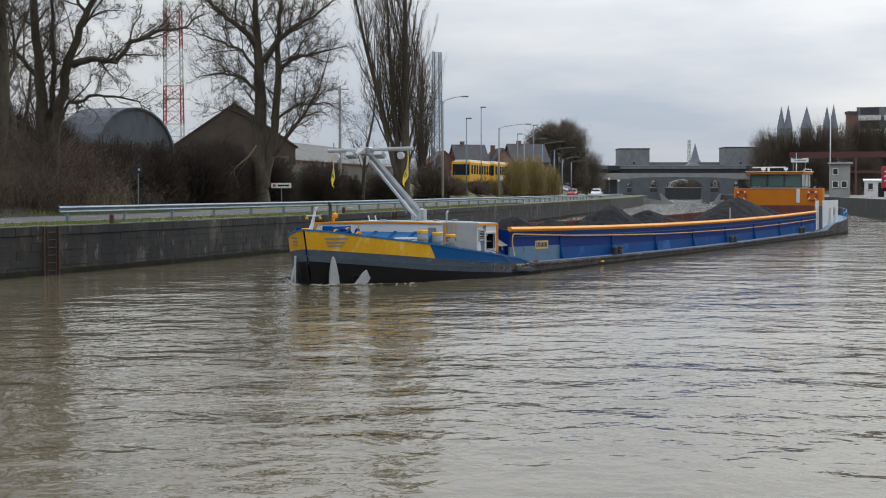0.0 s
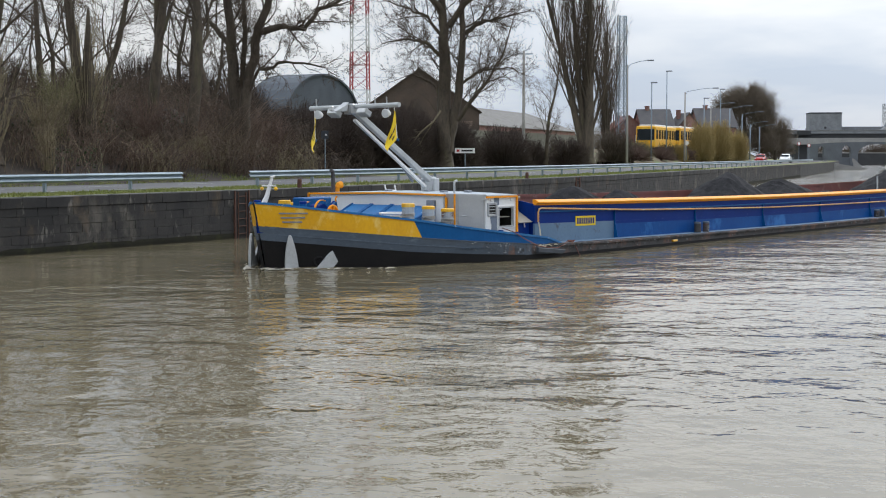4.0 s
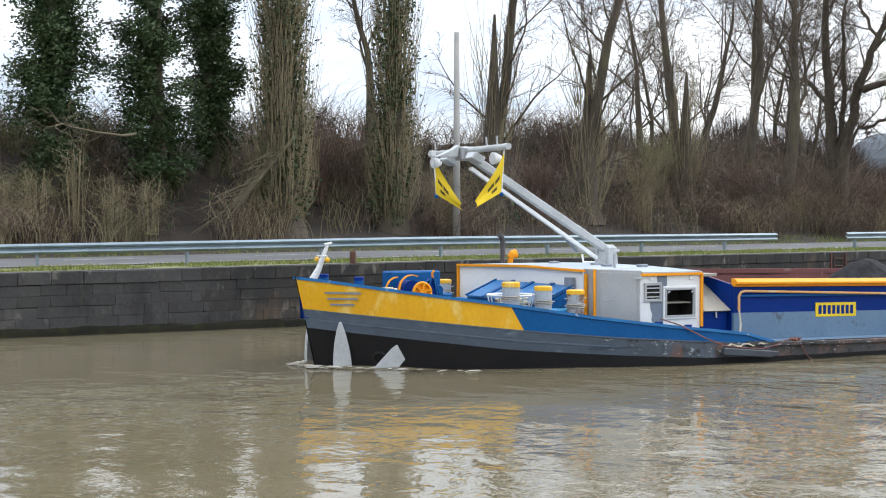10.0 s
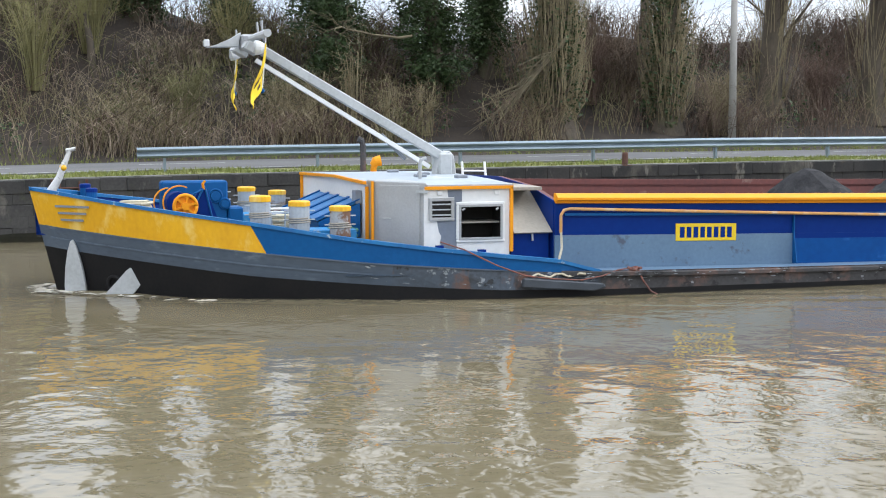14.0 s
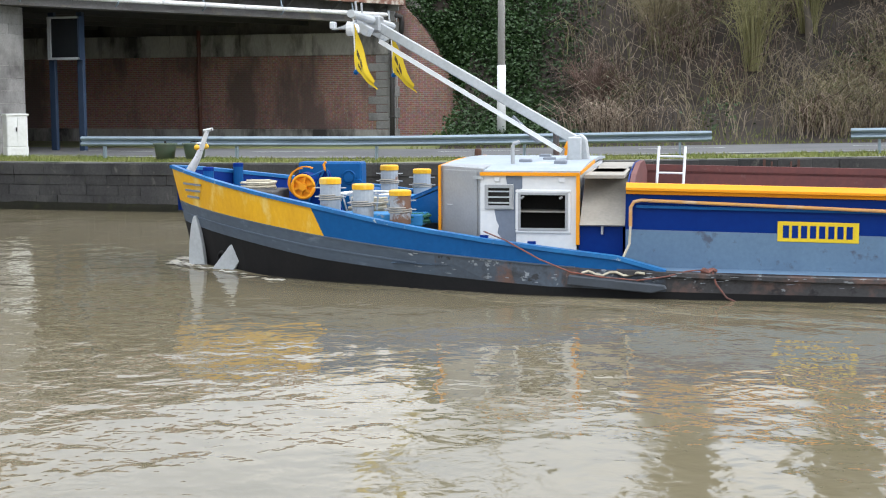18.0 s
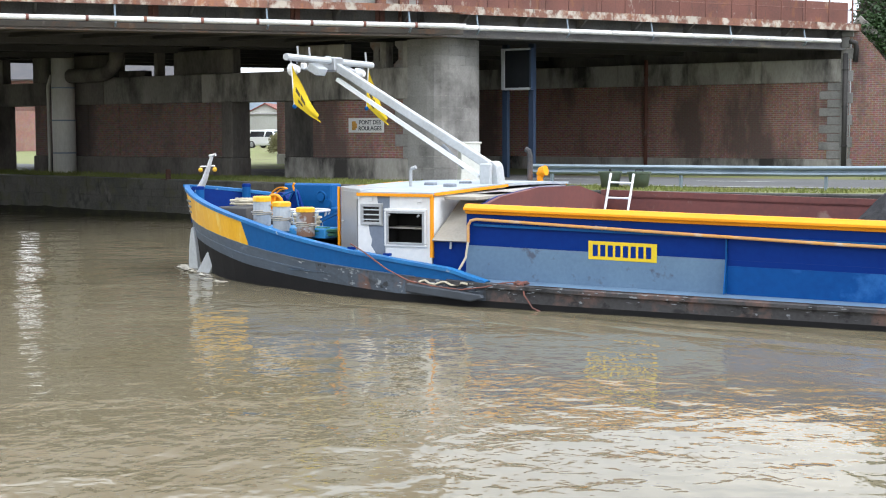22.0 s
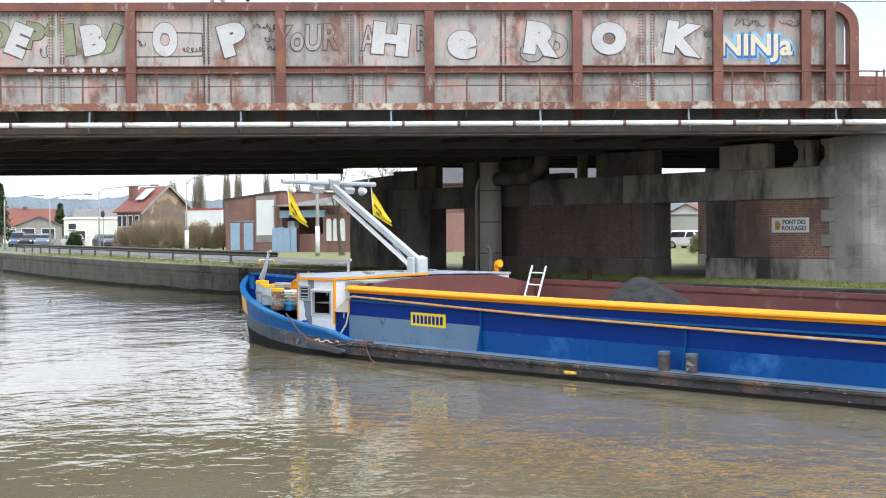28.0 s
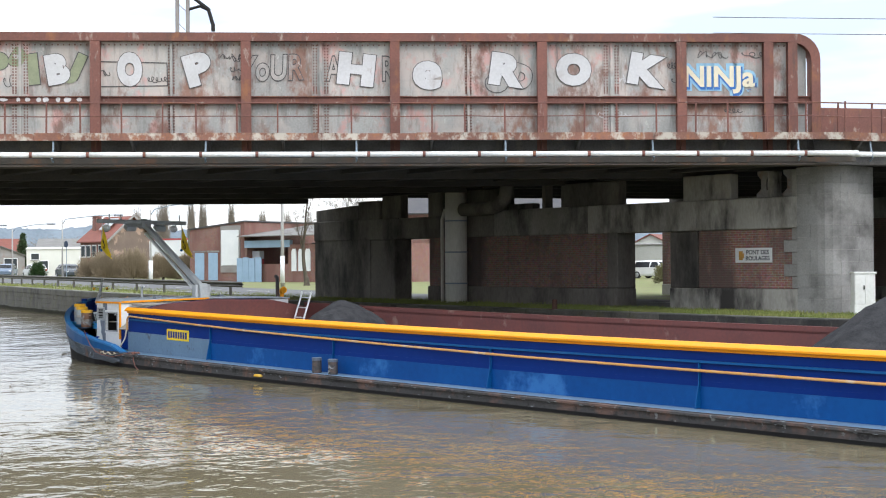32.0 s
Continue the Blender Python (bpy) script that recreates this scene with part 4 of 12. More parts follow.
part("junction_box", bm, M_DULL, cabin, "grey junction box on the cabin front", bevel=0.01)
for x in (6.14, 7.1):
    bm = bmesh.new()
    box(bm, x, x + 0.09, -CY - 0.03, -CY - 0.002, 1.62, 1.7)
    part("roof_clip", bm, M_WHITE, cabin, bevel=0.01)
# roof fittings
for x, y in ((6.3, -1.2), (6.6, -0.4), (6.9, -1.6), (6.4, 0.9)):
    bm = bmesh.new()
    box(bm, x, x + 0.2, y, y + 0.16, CZ1 + 0.06, CZ1 + 0.15)
    part("roof_vent", bm, M_DULL, cabin, bevel=0.015)
bm = bmesh.new()
tube(bm, [(6.25, -1.6, CZ1), (6.25, -1.6, 2.1), (6.27, -1.6, 2.15), (6.36, -1.6, 2.18)], 0.032, 8)
part("vent_pipe", bm, M_STAINLESS, cabin)
bm = bmesh.new()
tube(bm, [(6.48, 3.1, 0.42), (6.48, 3.1, 2.3), (6.45, 3.1, 2.4), (6.38, 3.1, 2.43)], 0.06, 8)
part("stove_pipe", bm, M_STRAKE, cabin, "rusty brown stove pipe")
bm = bmesh.new()
tube(bm, [(6.7, 3.12, 0.42), (6.7, 3.12, 1.85), (6.74, 3.12, 1.95)], 0.065, 10)
tube(bm, [(6.68, 3.12, 1.9), (6.74, 3.11, 1.98), (6.84, 3.1, 2.0)], [0.07, 0.1, 0.11], 12)
part("cowl", bm, M_ORANGE, cabin, "orange ventilator cowl")
# small deck fittings ahead of the cabin window
for x in (6.05, 6.75):
    bm = bmesh.new()
    tube(bm, [(x, -3.32, 0.55), (x, -3.32, sheer(x) + 0.06)], 0.03, 6)
    box(bm, x - 0.06, x + 0.06, -3.36, -3.28, sheer(x) + 0.02, sheer(x) + 0.06)
    part("cleat", bm, M_NAVY, barge)
# boards and lid between cabin and hold
for x0, y0, w in ((7.45, -2.6, 0.6), (7.5, -1.7, 0.5), (7.46, 0.2, 0.6)):
    bm = bmesh.new()
    box(bm, x0, x0 + w, y0, y0 + 2.0 if y0 < 0 else y0 + 1.6, 1.66, 1.72)
    part("deck_board", bm, M_BOARD, barge, "weathered grey board", bevel=0.008)
bm = bmesh.new()
prism(bm, [(-3.0, 1.0), (-2.96, 0.98), (-1.92, 1.6), (-1.95, 1.63)], 0.66, Matrix.Translation((8.08, 0, 0)) @ Matrix.Rotation(radians(90), 4, "Z"))
part("locker_lid", bm, M_BOARD, barge, "beige sloping locker lid")
bm = bmesh.new()
box(bm, 7.4, 8.05, -2.9, 2.9, 0.42, 1.0)
part("locker", bm, M_NAVY, barge, "dark blue locker")
bm = bmesh.new()
tube(bm, [(7.75, -2.93, 1.0), (7.75, -2.95, 0.86)], 0.02, 6)
part("latch", bm, M_STAINLESS, barge)

# folding mast
mast = thing("folding_mast", pose(0.28, 0, 0))
mast.parent = barge
bm = bmesh.new()
box(bm, 6.72, 6.95, -0.34, -0.24, 1.7, 2.22)
box(bm, 6.72, 6.95, 0.08, 0.18, 1.7, 2.22)
prism(bm, [(6.66, 1.75), (7.08, 1.75), (7.02, 2.18), (6.93, 2.27), (6.78, 2.22)], 0.3, Matrix.Translation((0, -0.23, 0)))
part("pedestal", bm, M_PALE, mast, "pale grey mast pedestal", bevel=0.02)
bm = bmesh.new()
beam(bm, (6.85, -0.08, 2.15), (3.35, -0.08, 4.15), 0.145, 0.16)
part("main_boom", bm, M_PALE, mast, "pale grey mast boom", bevel=0.015)
bm = bmesh.new()
beam(bm, (6.6, -0.08, 1.98), (3.5, -0.08, 3.83), 0.09, 0.07)
part("lower_strut", bm, M_WHITE, mast)
bm = bmesh.new()
tube(bm, [(6.2, 0.06, 2.12), (5.75, 0.06, 2.55)], 0.04, 8)
part("ram", bm, M_DULL, mast)
bm = bmesh.new()
tube(bm, [(3.4, -1.72, 4.2), (3.4, 1.42, 4.16)], 0.065, 10)
part("crossbeam", bm, M_PALE, mast, "pale grey crossbeam")
bm = bmesh.new()
box(bm, 3.24, 3.54, -0.22, 0.1, 3.98, 4.26)
part("head_box", bm, M_STAINLESS, mast, bevel=0.03)
bm = bmesh.new()
prism(bm, [(2.65, 4.03), (3.2, 4.05), (3.25, 4.3), (3.1, 4.2), (2.85, 4.09)], 0.2, Matrix.Translation((0, -0.1, 0)))
part("bracket", bm, M_PALE, mast, bevel=0.01)
bm = bmesh.new()
box(bm, 2.62, 2.72, -0.06, 0.06, 4.05, 4.17)
part("mast_light", bm, M_LAMP, mast, "clear mast light", bevel=0.015)
for y, x in ((-0.55, 3.36), (0.5, 3.36)):
    fl = thing("floodlight")
    fl.parent = mast
    bm = bmesh.new()
    box(bm, x - 0.14, x + 0.1, y - 0.17, y + 0.17, 3.92, 4.08, Matrix.Translation((x, 0, 4)) @ Matrix.Rotation(radians(28), 4, "Y") @ Matrix.Translation((-x, 0, -4)))
    part("housing", bm, M_PALE, fl, bevel=0.015)
    bm = bmesh.new()
    box(bm, x - 0.16, x - 0.145, y - 0.14, y + 0.14, 3.94, 4.06, Matrix.Translation((x, 0, 4)) @ Matrix.Rotation(radians(28), 4, "Y") @ Matrix.Translation((-x, 0, -4)))
    part("glass", bm, M_LAMP, fl)
for y in (-1.35, 1.05):
    sp = thing("round_lamp")
    sp.parent = mast
    bm = bmesh.new()
    tube(bm, [(3.44, y, 3.98), (3.34, y, 3.98), (3.26, y, 3.98)], [0.06, 0.11, 0.12], 14)
    part("housing", bm, M_WHITE, sp)
    bm = bmesh.new()
    tube(bm, [(3.255, y, 3.98), (3.245, y, 3.98)], 0.1, 14)
    part("glass", bm, M_LAMP, sp)
    bm = bmesh.new()
    tube(bm, [(3.4, y, 4.08), (3.4, y, 4.17)], 0.015, 5)
    part("stem", bm, M_DULL, sp)
for y in (-1.3, -0.9, 1.2):
    bm = bmesh.new()
    tube(bm, [(3.4, y, 4.2), (3.38, y, 4.42)], 0.02, 5)
    part("aerial", bm, M_STAINLESS, mast)


def flag(y):
    """A drooping burgee on a short hanging staff; its origin is the staff's top, cloth along +x."""
    f = thing("flag")
    f.parent = barge

    def cloth(u, w, lift=0.0):
        top, low = -0.04 - 0.98 * u ** 0.85, -0.80 - 0.36 * u
        fold = 0.05 * math.sin(u * 6.5 + w * 1.2) * u + 0.02 * math.sin(w * 6 + u * 3)
        return (u * 0.52 - 0.04 * math.sin(w * 3.1) * u, fold + lift, top + (low - top) * w)
    bm = bmesh.new()
    for k, lift in enumerate((0.0, 0.007)):
        v = sheet(bm, [[cloth(u, w, lift) for w in np.linspace(0, 1, 9)] for u in np.linspace(0, 1, 13)])
    part("cloth", bm, M_FLAG, f, "yellow cloth burgee", smooth=True)
    bm = bmesh.new()
    tube(bm, [(0, 0, 0.02), (0, 0, -0.82)], 0.012, 6)
    part("staff", bm, M_WHITE, f)
    bm = bmesh.new()
    bmesh.ops.create_uvsphere(bm, u_segments=8, v_segments=6, radius=0.045, matrix=Matrix.Translation((0, 0, -0.84)))
    part("knob", bm, M_BLUE, f, smooth=True)
    for a, b, w0, w1 in ((0.12, 0.3, 0.42, 0.56), (0.34, 0.56, 0.38, 0.56), (0.2, 0.4, 0.7, 0.82)):
        for lift in (-0.004, 0.011):
            bm = bmesh.new()
            sheet(bm, [[cloth(u, w, lift) for w in (w0, (w0 + w1) / 2, w1)] for u in np.linspace(a, b, 5)])
            part("printed_bar", bm, M_INKBROWN, f)
    return f


flags = [flag(-1.55), flag(1.28)]

# ---- hold ----
HX0, HX1, HY = 8.1, 53.65, 3.05
for side in (-1, 1):
    bm = bmesh.new()
    box(bm, HX0, HX1, side * HY, side * (HY - 0.05), 0.95, 1.5)
    part("coaming_upper", bm, M_NAVY, barge, "dark blue hatch coaming")
    bm = bmesh.new()
    box(bm, HX0, 12.5, side * (HY + 0.012), side * (HY - 0.05), 0.4, 0.95)
    part("coaming_patch", bm, M_PRIMER, barge, "grey-blue primed plating")
    bm = bmesh.new()
    box(bm, 12.5, HX1, side * (HY + 0.012), side * (HY - 0.05), 0.4, 0.86)
    part("coaming_lower", bm, M_MIDBLUE, barge, "patchy blue plating")
    bm = bmesh.new()
    box(bm, 12.5, HX1, side * (HY + 0.004), side * (HY - 0.05), 0.86, 0.95)
    part("coaming_band", bm, M_NAVY, barge)
    bm = bmesh.new()
    box(bm, HX0, HX1, side * (HY - 0.051), side * (HY - 0.07), -0.3, 1.52)
    part("hold_lining", bm, M_HOLD, barge, "red-brown hold side")
    bm = bmesh.new()
    prism(bm, [(0, 1.47), (0.04, 1.47), (0.05, 1.515), (0.12, 1.53), (0.12, 1.565), (0.03, 1.63), (-0.07, 1.63), (-0.07, 1.47)], HX1 - HX0, Matrix.Translation((HX0, side * HY, 0)) @ Matrix.Rotation(radians(-90), 4, "Z") @ Matrix.Scale(side * -1, 4, (1, 0, 0)))
    part("coaming_rail", bm, M_ORANGE if side < 0 else M_HOLD, barge, "bright orange coaming rail" if side < 0 else "red-brown coaming rail")
    bm = bmesh.new()
    box(bm, HX0 + 0.15, HX1, side * (HY + 0.05), side * (HY + 0.001), 1.27, 1.31)
    part("stringer", bm, M_BLUE, barge)
    bm = bmesh.new()
    tube(bm, [(8.17, side * 3.13, 1.0), (8.17, side * 3.13, 1.28), (8.22, side * 3.13, 1.36), (8.32, side * 3.13, 1.385), (14, side * 3.13, 1.27), (24, side * 3.13, 1.16), (36, side * 3.13, 1.1), (HX1, side * 3.13, 1.1)], 0.026, 8)
    part("pipe", bm, M_PIPEORANGE, barge, "orange pipe along the coaming")
    bm = bmesh.new()
    tube(bm, [(8.17, side * 3.14, 1.0), (8.16, side * 3.2, 0.75), (8.05, side * 3.3, 0.5), (8.0, side * 3.35, 0.42)], 0.02, 6)
    part("hose", bm, M_ROPE, barge)
    for x in [7.15 + 5.33 * k for k in range(1, 9)]:
        bm = bmesh.new()
        prism(bm, [(0, 0.42), (0.16, 0.42), (0.05, 0.95), (0.05, 1.3), (0, 1.3)], 0.02, Matrix.Translation((x, side * HY, 0)) @ Matrix.Rotation(radians(-90), 4, "Z") @ Matrix.Scale(side * -1, 4, (1, 0, 0)))
        part("rib", bm, M_BLUE, barge)
    bm = bmesh.new()
    rows = []
    for x in [x for x in STATIONS if 7.5 < x < 57]:
        z = 0.34 + 0.04 * max(0, 1 - (x - 8) / 2)
        rows.append([(x, side * (breadth(x) + dy), z + dz) for dy, dz in ((-0.02, -0.05), (0.06, -0.03), (0.06, 0.03), (-0.02, 0.05))])
    sheet(bm, rows)
    part("rubbing_strake", bm, M_STRAKE, barge, "scuffed rubbing strake")
    for x in (17.52, 34.0, 48.5):
        for dx in (0, 0.62):
            bollard(x + dx, side * 3.33, 0.4, 0.11, 0.4, M_STRAKE, M_GREYBAND)
    bm = bmesh.new()
    box(bm, 15.3, 15.6, side * 3.62, side * 3.5, 0.14, 0.22)
    part("eye_plate", bm, M_YELLOW, barge, bevel=0.02)
bm = bmesh.new()
prism(bm, [(-3.0, 0.4), (3.0, 0.4), (3.0, 1.5), (1.6, 1.76), (-0.3, 1.8), (-1.9, 1.7), (-3.0, 1.5)], 0.08, Matrix.Translation((8.2, 0, 0)) @ Matrix.Rotation(radians(90), 4, "Z"))
part("hold_bulkhead", bm, M_HOLD, barge, "peaked red-brown hold bulkhead")
bm = bmesh.new()
prism(bm, [(-3.0, 0.4), (3.0, 0.4), (3.0, 1.5), (1.6, 1.765), (-0.3, 1.805), (-1.9, 1.705), (-3.0, 1.51)], 0.02, Matrix.Translation((8.11, 0, 0)) @ Matrix.Rotation(radians(90), 4, "Z"))
part("bulkhead_plate", bm, M_NAVY, barge, "dark blue plating before the hold")
bm = bmesh.new()
box(bm, HX1 - 0.08, HX1, -3, 3, -0.3, 1.95)
part("hold_bulkhead", bm, M_HOLD, barge)
bm = bmesh.new()
box(bm, HX0, HX1, -2.98, 2.98, -0.35, -0.3)
part("hold_floor", bm, M_HOLD, barge)
ladder = thing("hold_ladder")
ladder.parent = barge
for x in (8.32, 8.8):
    bm = bmesh.new()
    tube(bm, [(x, 1.95, -0.28), (x + 0.1, 2.7, 1.98)], 0.026, 6)
    part("stile", bm, M_WHITE, ladder)
for k in range(7):
    bm = bmesh.new()
    z = 0.0 + k * 0.3
    y, dx = 1.95 + 0.75 * (z + 0.28) / 2.26, 0.1 * (z + 0.28) / 2.26
    tube(bm, [(8.32 + dx, y, z), (8.8 + dx, y, z)], 0.02, 6)
    part("rung", bm, M_WHITE, ladder)


def heap(x, y, w, d, h, seed):
    """A heap of crushed coal lying in the hold."""
    rnd = random.Random(seed)
    bm = bmesh.new()
    n, m = 34, 22
    rows = []
    for i in range(n + 1):
        u = i / n * 2 - 1
        row = []
        for j in range(m + 1):
            v = j / m * 2 - 1
            r = math.hypot(u, v * 0.9)
            z = max(0.0, 1 - r ** (1.6 if seed < 3 else 1.15))
            z += 0.07 * noise.noise((u * 3 + seed, v * 3, 0)) * (1 - min(r, 1)) + 0.025 * noise.noise((u * 13, v * 13, seed))
            row.append((x + u * w, max(-2.95, min(2.95, y + v * d)), -0.29 + max(0.0, z) * (h + 0.29) + rnd.uniform(0, 0.015)))
        rows.append(row)
    sheet(bm, rows)
    return part("coal_mound", bm, M_COAL, barge, "dark grey heap of crushed coal")


for k, (x, y, w, d, h) in enumerate(((14.6, -0.3, 1.9, 2.4, 1.86), (15.7, -1.4, 1.5, 2.0, 1.74), (19.8, 0, 2.2, 3.0, 1.2), (29.6, 1.5, 3.1, 3.6, 2.2), (33.4, 0.8, 2.8, 4.2, 1.88), (37, 0, 4.5, 5, 1.3), (46.9, 0, 4.6, 4.6, 2.5), (50.0, -0.6, 2.4, 3.4, 2.0))):
    heap(x, y, w, d, h, k + 1)

# fender board and mooring line by the bulwark's end
bm = bmesh.new()
prism(bm, [(7.3, 0.2), (8.5, 0.1), (8.72, 0.16), (8.68, 0.22), (7.32, 0.34)], 0.1, Matrix.Translation((0, -3.72, 0)))
part("fender_board", bm, M_DULLDARK, barge, "hanging dark grey fender board", bevel=0.015)
bm = bmesh.new()
tube(bm, [(6.05, -3.36, 0.92), (6.4, -3.5, 0.8), (6.9, -3.62, 0.55), (7.35, -3.68, 0.38), (7.8, -3.7, 0.32), (8.3, -3.68, 0.28), (8.7, -3.64, 0.34), (9.0, -3.55, 0.42), (9.35, -3.5, 0.45)], 0.012, 6)
part("mooring_rope", bm, M_REDROPE, barge, "reddish rope along the bulwark")
bm = bmesh.new()
tube(bm, [(9.3 + 0.1 * math.cos(i), -3.5 + 0.08 * math.sin(i * 1.3), 0.43 + 0.02 * math.sin(i * 2.1)) for i in range(14)], 0.025, 5)
tube(bm, [(9.35, -3.56, 0.42), (9.4, -3.62, 0.25), (9.55, -3.63, 0.05), (9.7, -3.6, -0.02)], 0.014, 6)
part("rope_knot", bm, M_REDROPE, barge)
bm = bmesh.new()
tube(bm, [(7.5 + 0.1 * i, -3.6 + 0.03 * math.sin(i * 2), 0.36 + 0.03 * math.sin(i * 1.7)) for i in range(10)], 0.02, 5)
part("pale_rope", bm, M_ROPE, barge)

# registration plate: bars stand for its characters
plate = thing("plate")
plate.parent = barge
bm = bmesh.new()
box(bm, 10.26, 11.39, -HY - 0.02, -HY - 0.002, 0.84, 1.13)
part("panel", bm, M_FLAG, plate, "yellow registration plate", bevel=0.004)
for k in range(8):
    bm = bmesh.new()
    x = 10.335 + k * 0.126
    box(bm, x, x + 0.085, -HY - 0.024, -HY - 0.021, 0.895, 1.075)
    part("bar", bm, M_NAVY, plate)

# ---- wheelhouse and stern ----
house = thing("wheelhouse")
house.parent = barge
WX = 56.0
bm = bmesh.new()
box(bm, WX, WX + 4.1, -2.6, 2.6, 0.42, 1.9)
part("after_house", bm, M_WHITE, house, "white after house", bevel=0.03)
bm = bmesh.new()
box(bm, WX - 0.05, WX + 0.5, -2.95, 2.82, 1.9, 3.02)
box(bm, WX + 0.5, WX + 2.6, -1.7, 1.85, 1.9, 3.018)
part("lower_front", bm, M_DEEPORANGE, house, "orange wheelhouse base", bevel=0.03)
bm = bmesh.new()
box(bm, WX - 0.075, WX - 0.052, -2.6, 2.5, 2.96, 3.0)
part("coping", bm, M_DULL, house)
bm = bmesh.new()
box(bm, WX, WX + 2.2, -1.6, 1.75, 3.02, 3.12)
part("sill", bm, M_DULL, house)
bm = bmesh.new()
box(bm, WX - 0.2, WX + 2.4, -1.75, 1.95, 3.93, 4.08)
part("roof", bm, M_DEEPORANGE, house, "orange wheelhouse roof", bevel=0.03)
bm = bmesh.new()
box(bm, WX - 0.26, WX + 2.46, -1.82, 2.02, 4.081, 4.12)
part("roof_edge", bm, M_WHITE, house, bevel=0.01)
for y0, y1 in ((1.72, 0.66), (0.62, -0.44), (-0.48, -1.58)):
    w = thing("front_window")
    w.parent = house
    bm = bmesh.new()
    box(bm, WX + 0.06, WX + 0.08, y1 + 0.05, y0 - 0.05, 3.14, 3.92)
    part("pane", bm, M_CABGLASS, w, "greenish window pane")
    bm = bmesh.new()
    beam(bm, (WX + 0.05, y0, 3.12), (WX + 0.05, y0, 3.93), 0.09, 0.09)
    part("mullion", bm, M_DULLDARK, w)
for side_y in (-1.57, 1.72):
    for x0 in (WX + 0.1, WX + 1.15):
        w = thing("side_window")
        w.parent = house
        bm = bmesh.new()
        box(bm, x0 + 0.05, x0 + 0.95, side_y - 0.01, side_y + 0.01, 3.14, 3.92)
        part("pane", bm, M_CABGLASS, w)
        bm = bmesh.new()
        beam(bm, (x0 + 1.0, side_y, 3.12), (x0 + 1.0, side_y, 3.93), 0.11, 0.11)
        part("mullion", bm, M_WHITE, w)
bm = bmesh.new()
wall_with_hole(bm, -1.55, 1.7, 3.12, 3.93, -1.2, 1.35, 3.22, 3.82, 0, 0.05)
bm.transform(Matrix.Translation((WX + 2.2, 0, 0)) @ Matrix.Rotation(radians(90), 4, "Z"))
part("rear_wall", bm, M_DULLDARK, house)
bm = bmesh.new()
box(bm, WX + 0.5, WX + 1.1, -0.9, 1.0, 3.12, 3.34)
box(bm, WX + 1.4, WX + 1.9, 0.25, 0.8, 3.12, 3.7)
part("steering_desk", bm, M_DULLDARK, house, bevel=0.03)
for y in (-2.3, 2.3):
    bm = bmesh.new()
    tube(bm, [(WX - 0.1, y + 0.29 * math.cos(a), 2.55 + 0.29 * math.sin(a)) for a in np.linspace(0, math.tau, 25)], 0.075, 8)
    ring = part("life_ring", bm, M_RING, house, "red life ring")
    for k in range(4):
        a = radians(45 + 90 * k)
        bm = bmesh.new()
        tube(bm, [(WX - 0.1, y + 0.29 * math.cos(a + e), 2.55 + 0.29 * math.sin(a + e)) for e in (-0.14, 0, 0.14)], 0.079, 8)
        part("band", bm, M_WHITE, ring)
bm = bmesh.new()
box(bm, WX - 0.08, WX - 0.052, -1.5, -1.28, 2.1, 3.0)
part("downpipe", bm, M_WHITE, house, bevel=0.01)
bm = bmesh.new()
box(bm, WX + 0.9, WX + 1.05, -0.3, 1.9, 4.36, 4.43)
part("radar_bar", bm, M_WHITE, house, bevel=0.02)
bm = bmesh.new()
tube(bm, [(WX + 0.97, 0.8, 4.1), (WX + 0.97, 0.8, 4.36)], 0.08, 8)
part("radar_post", bm, M_WHITE, house)
bm = bmesh.new()
tube(bm, [(WX + 0.2, -1.7, 4.1), (WX + 0.2, -1.7, 4.26), (WX + 2.2, -1.7, 4.26), (WX + 2.2, -1.7, 4.1)], 0.025, 6)
part("roof_rail", bm, M_WHITE, house)
bm = bmesh.new()
tube(bm, [(WX + 0.2, -1.2, 4.1), (WX + 0.15, -1.2, 5.3)], 0.022, 6)
part("aerial", bm, M_WHITE, house)
for x, y in ((WX + 0.4, 1.0), (WX + 0.3, -0.5)):
    bm = bmesh.new()
    tube(bm, [(x, y, 4.1), (x, y, 4.2)], 0.05, 8)
    box(bm, x - 0.1, x + 0.1, y - 0.12, y + 0.12, 4.2, 4.36)
    part("searchlight", bm, M_WHITE, house, bevel=0.03)
# the white screen along the after deck, with two openings
for x0, x1, z0 in ((HX1 + 0.1, HX1 + 0.42, 0.42), (HX1 + 0.62, HX1 + 0.8, 0.42), (55.7, 57.2, 0.5), (57.2, 57.9, 1.75), (57.9, 58.7, 0.55), (58.7, 59.3, 1.75), (59.3, 60.1, 0.6)):
    bm = bmesh.new()
    box(bm, x0, x1, -3.05, -2.98, z0, 2.25)
    part("side_screen", bm, M_WHITE, house, "white painted deck screen", bevel=0.006)
bm = bmesh.new()
box(bm, HX1 + 0.1, 55.7, -2.975, -2.93, 0.42, 1.9)
part("screen_backing", bm, M_DULLDARK, house)
bm = bmesh.new()
box(bm, 60.1, 62.6, -2.0, 2.0, 0.6, 1.9)
part("stern_house", bm, M_WHITE, house, "white stern deckhouse", bevel=0.05)
for x in (63.2, 64.2):
    bm = bmesh.new()
    tube(bm, [(x, -1.7, 0.9), (x, -1.7, 1.55)], 0.13, 10)
    tube(bm, [(x, -1.7, 1.55), (x, -1.7, 1.6)], 0.17, 10)
    part("stern_bollard", bm, M_DULLDARK, barge)
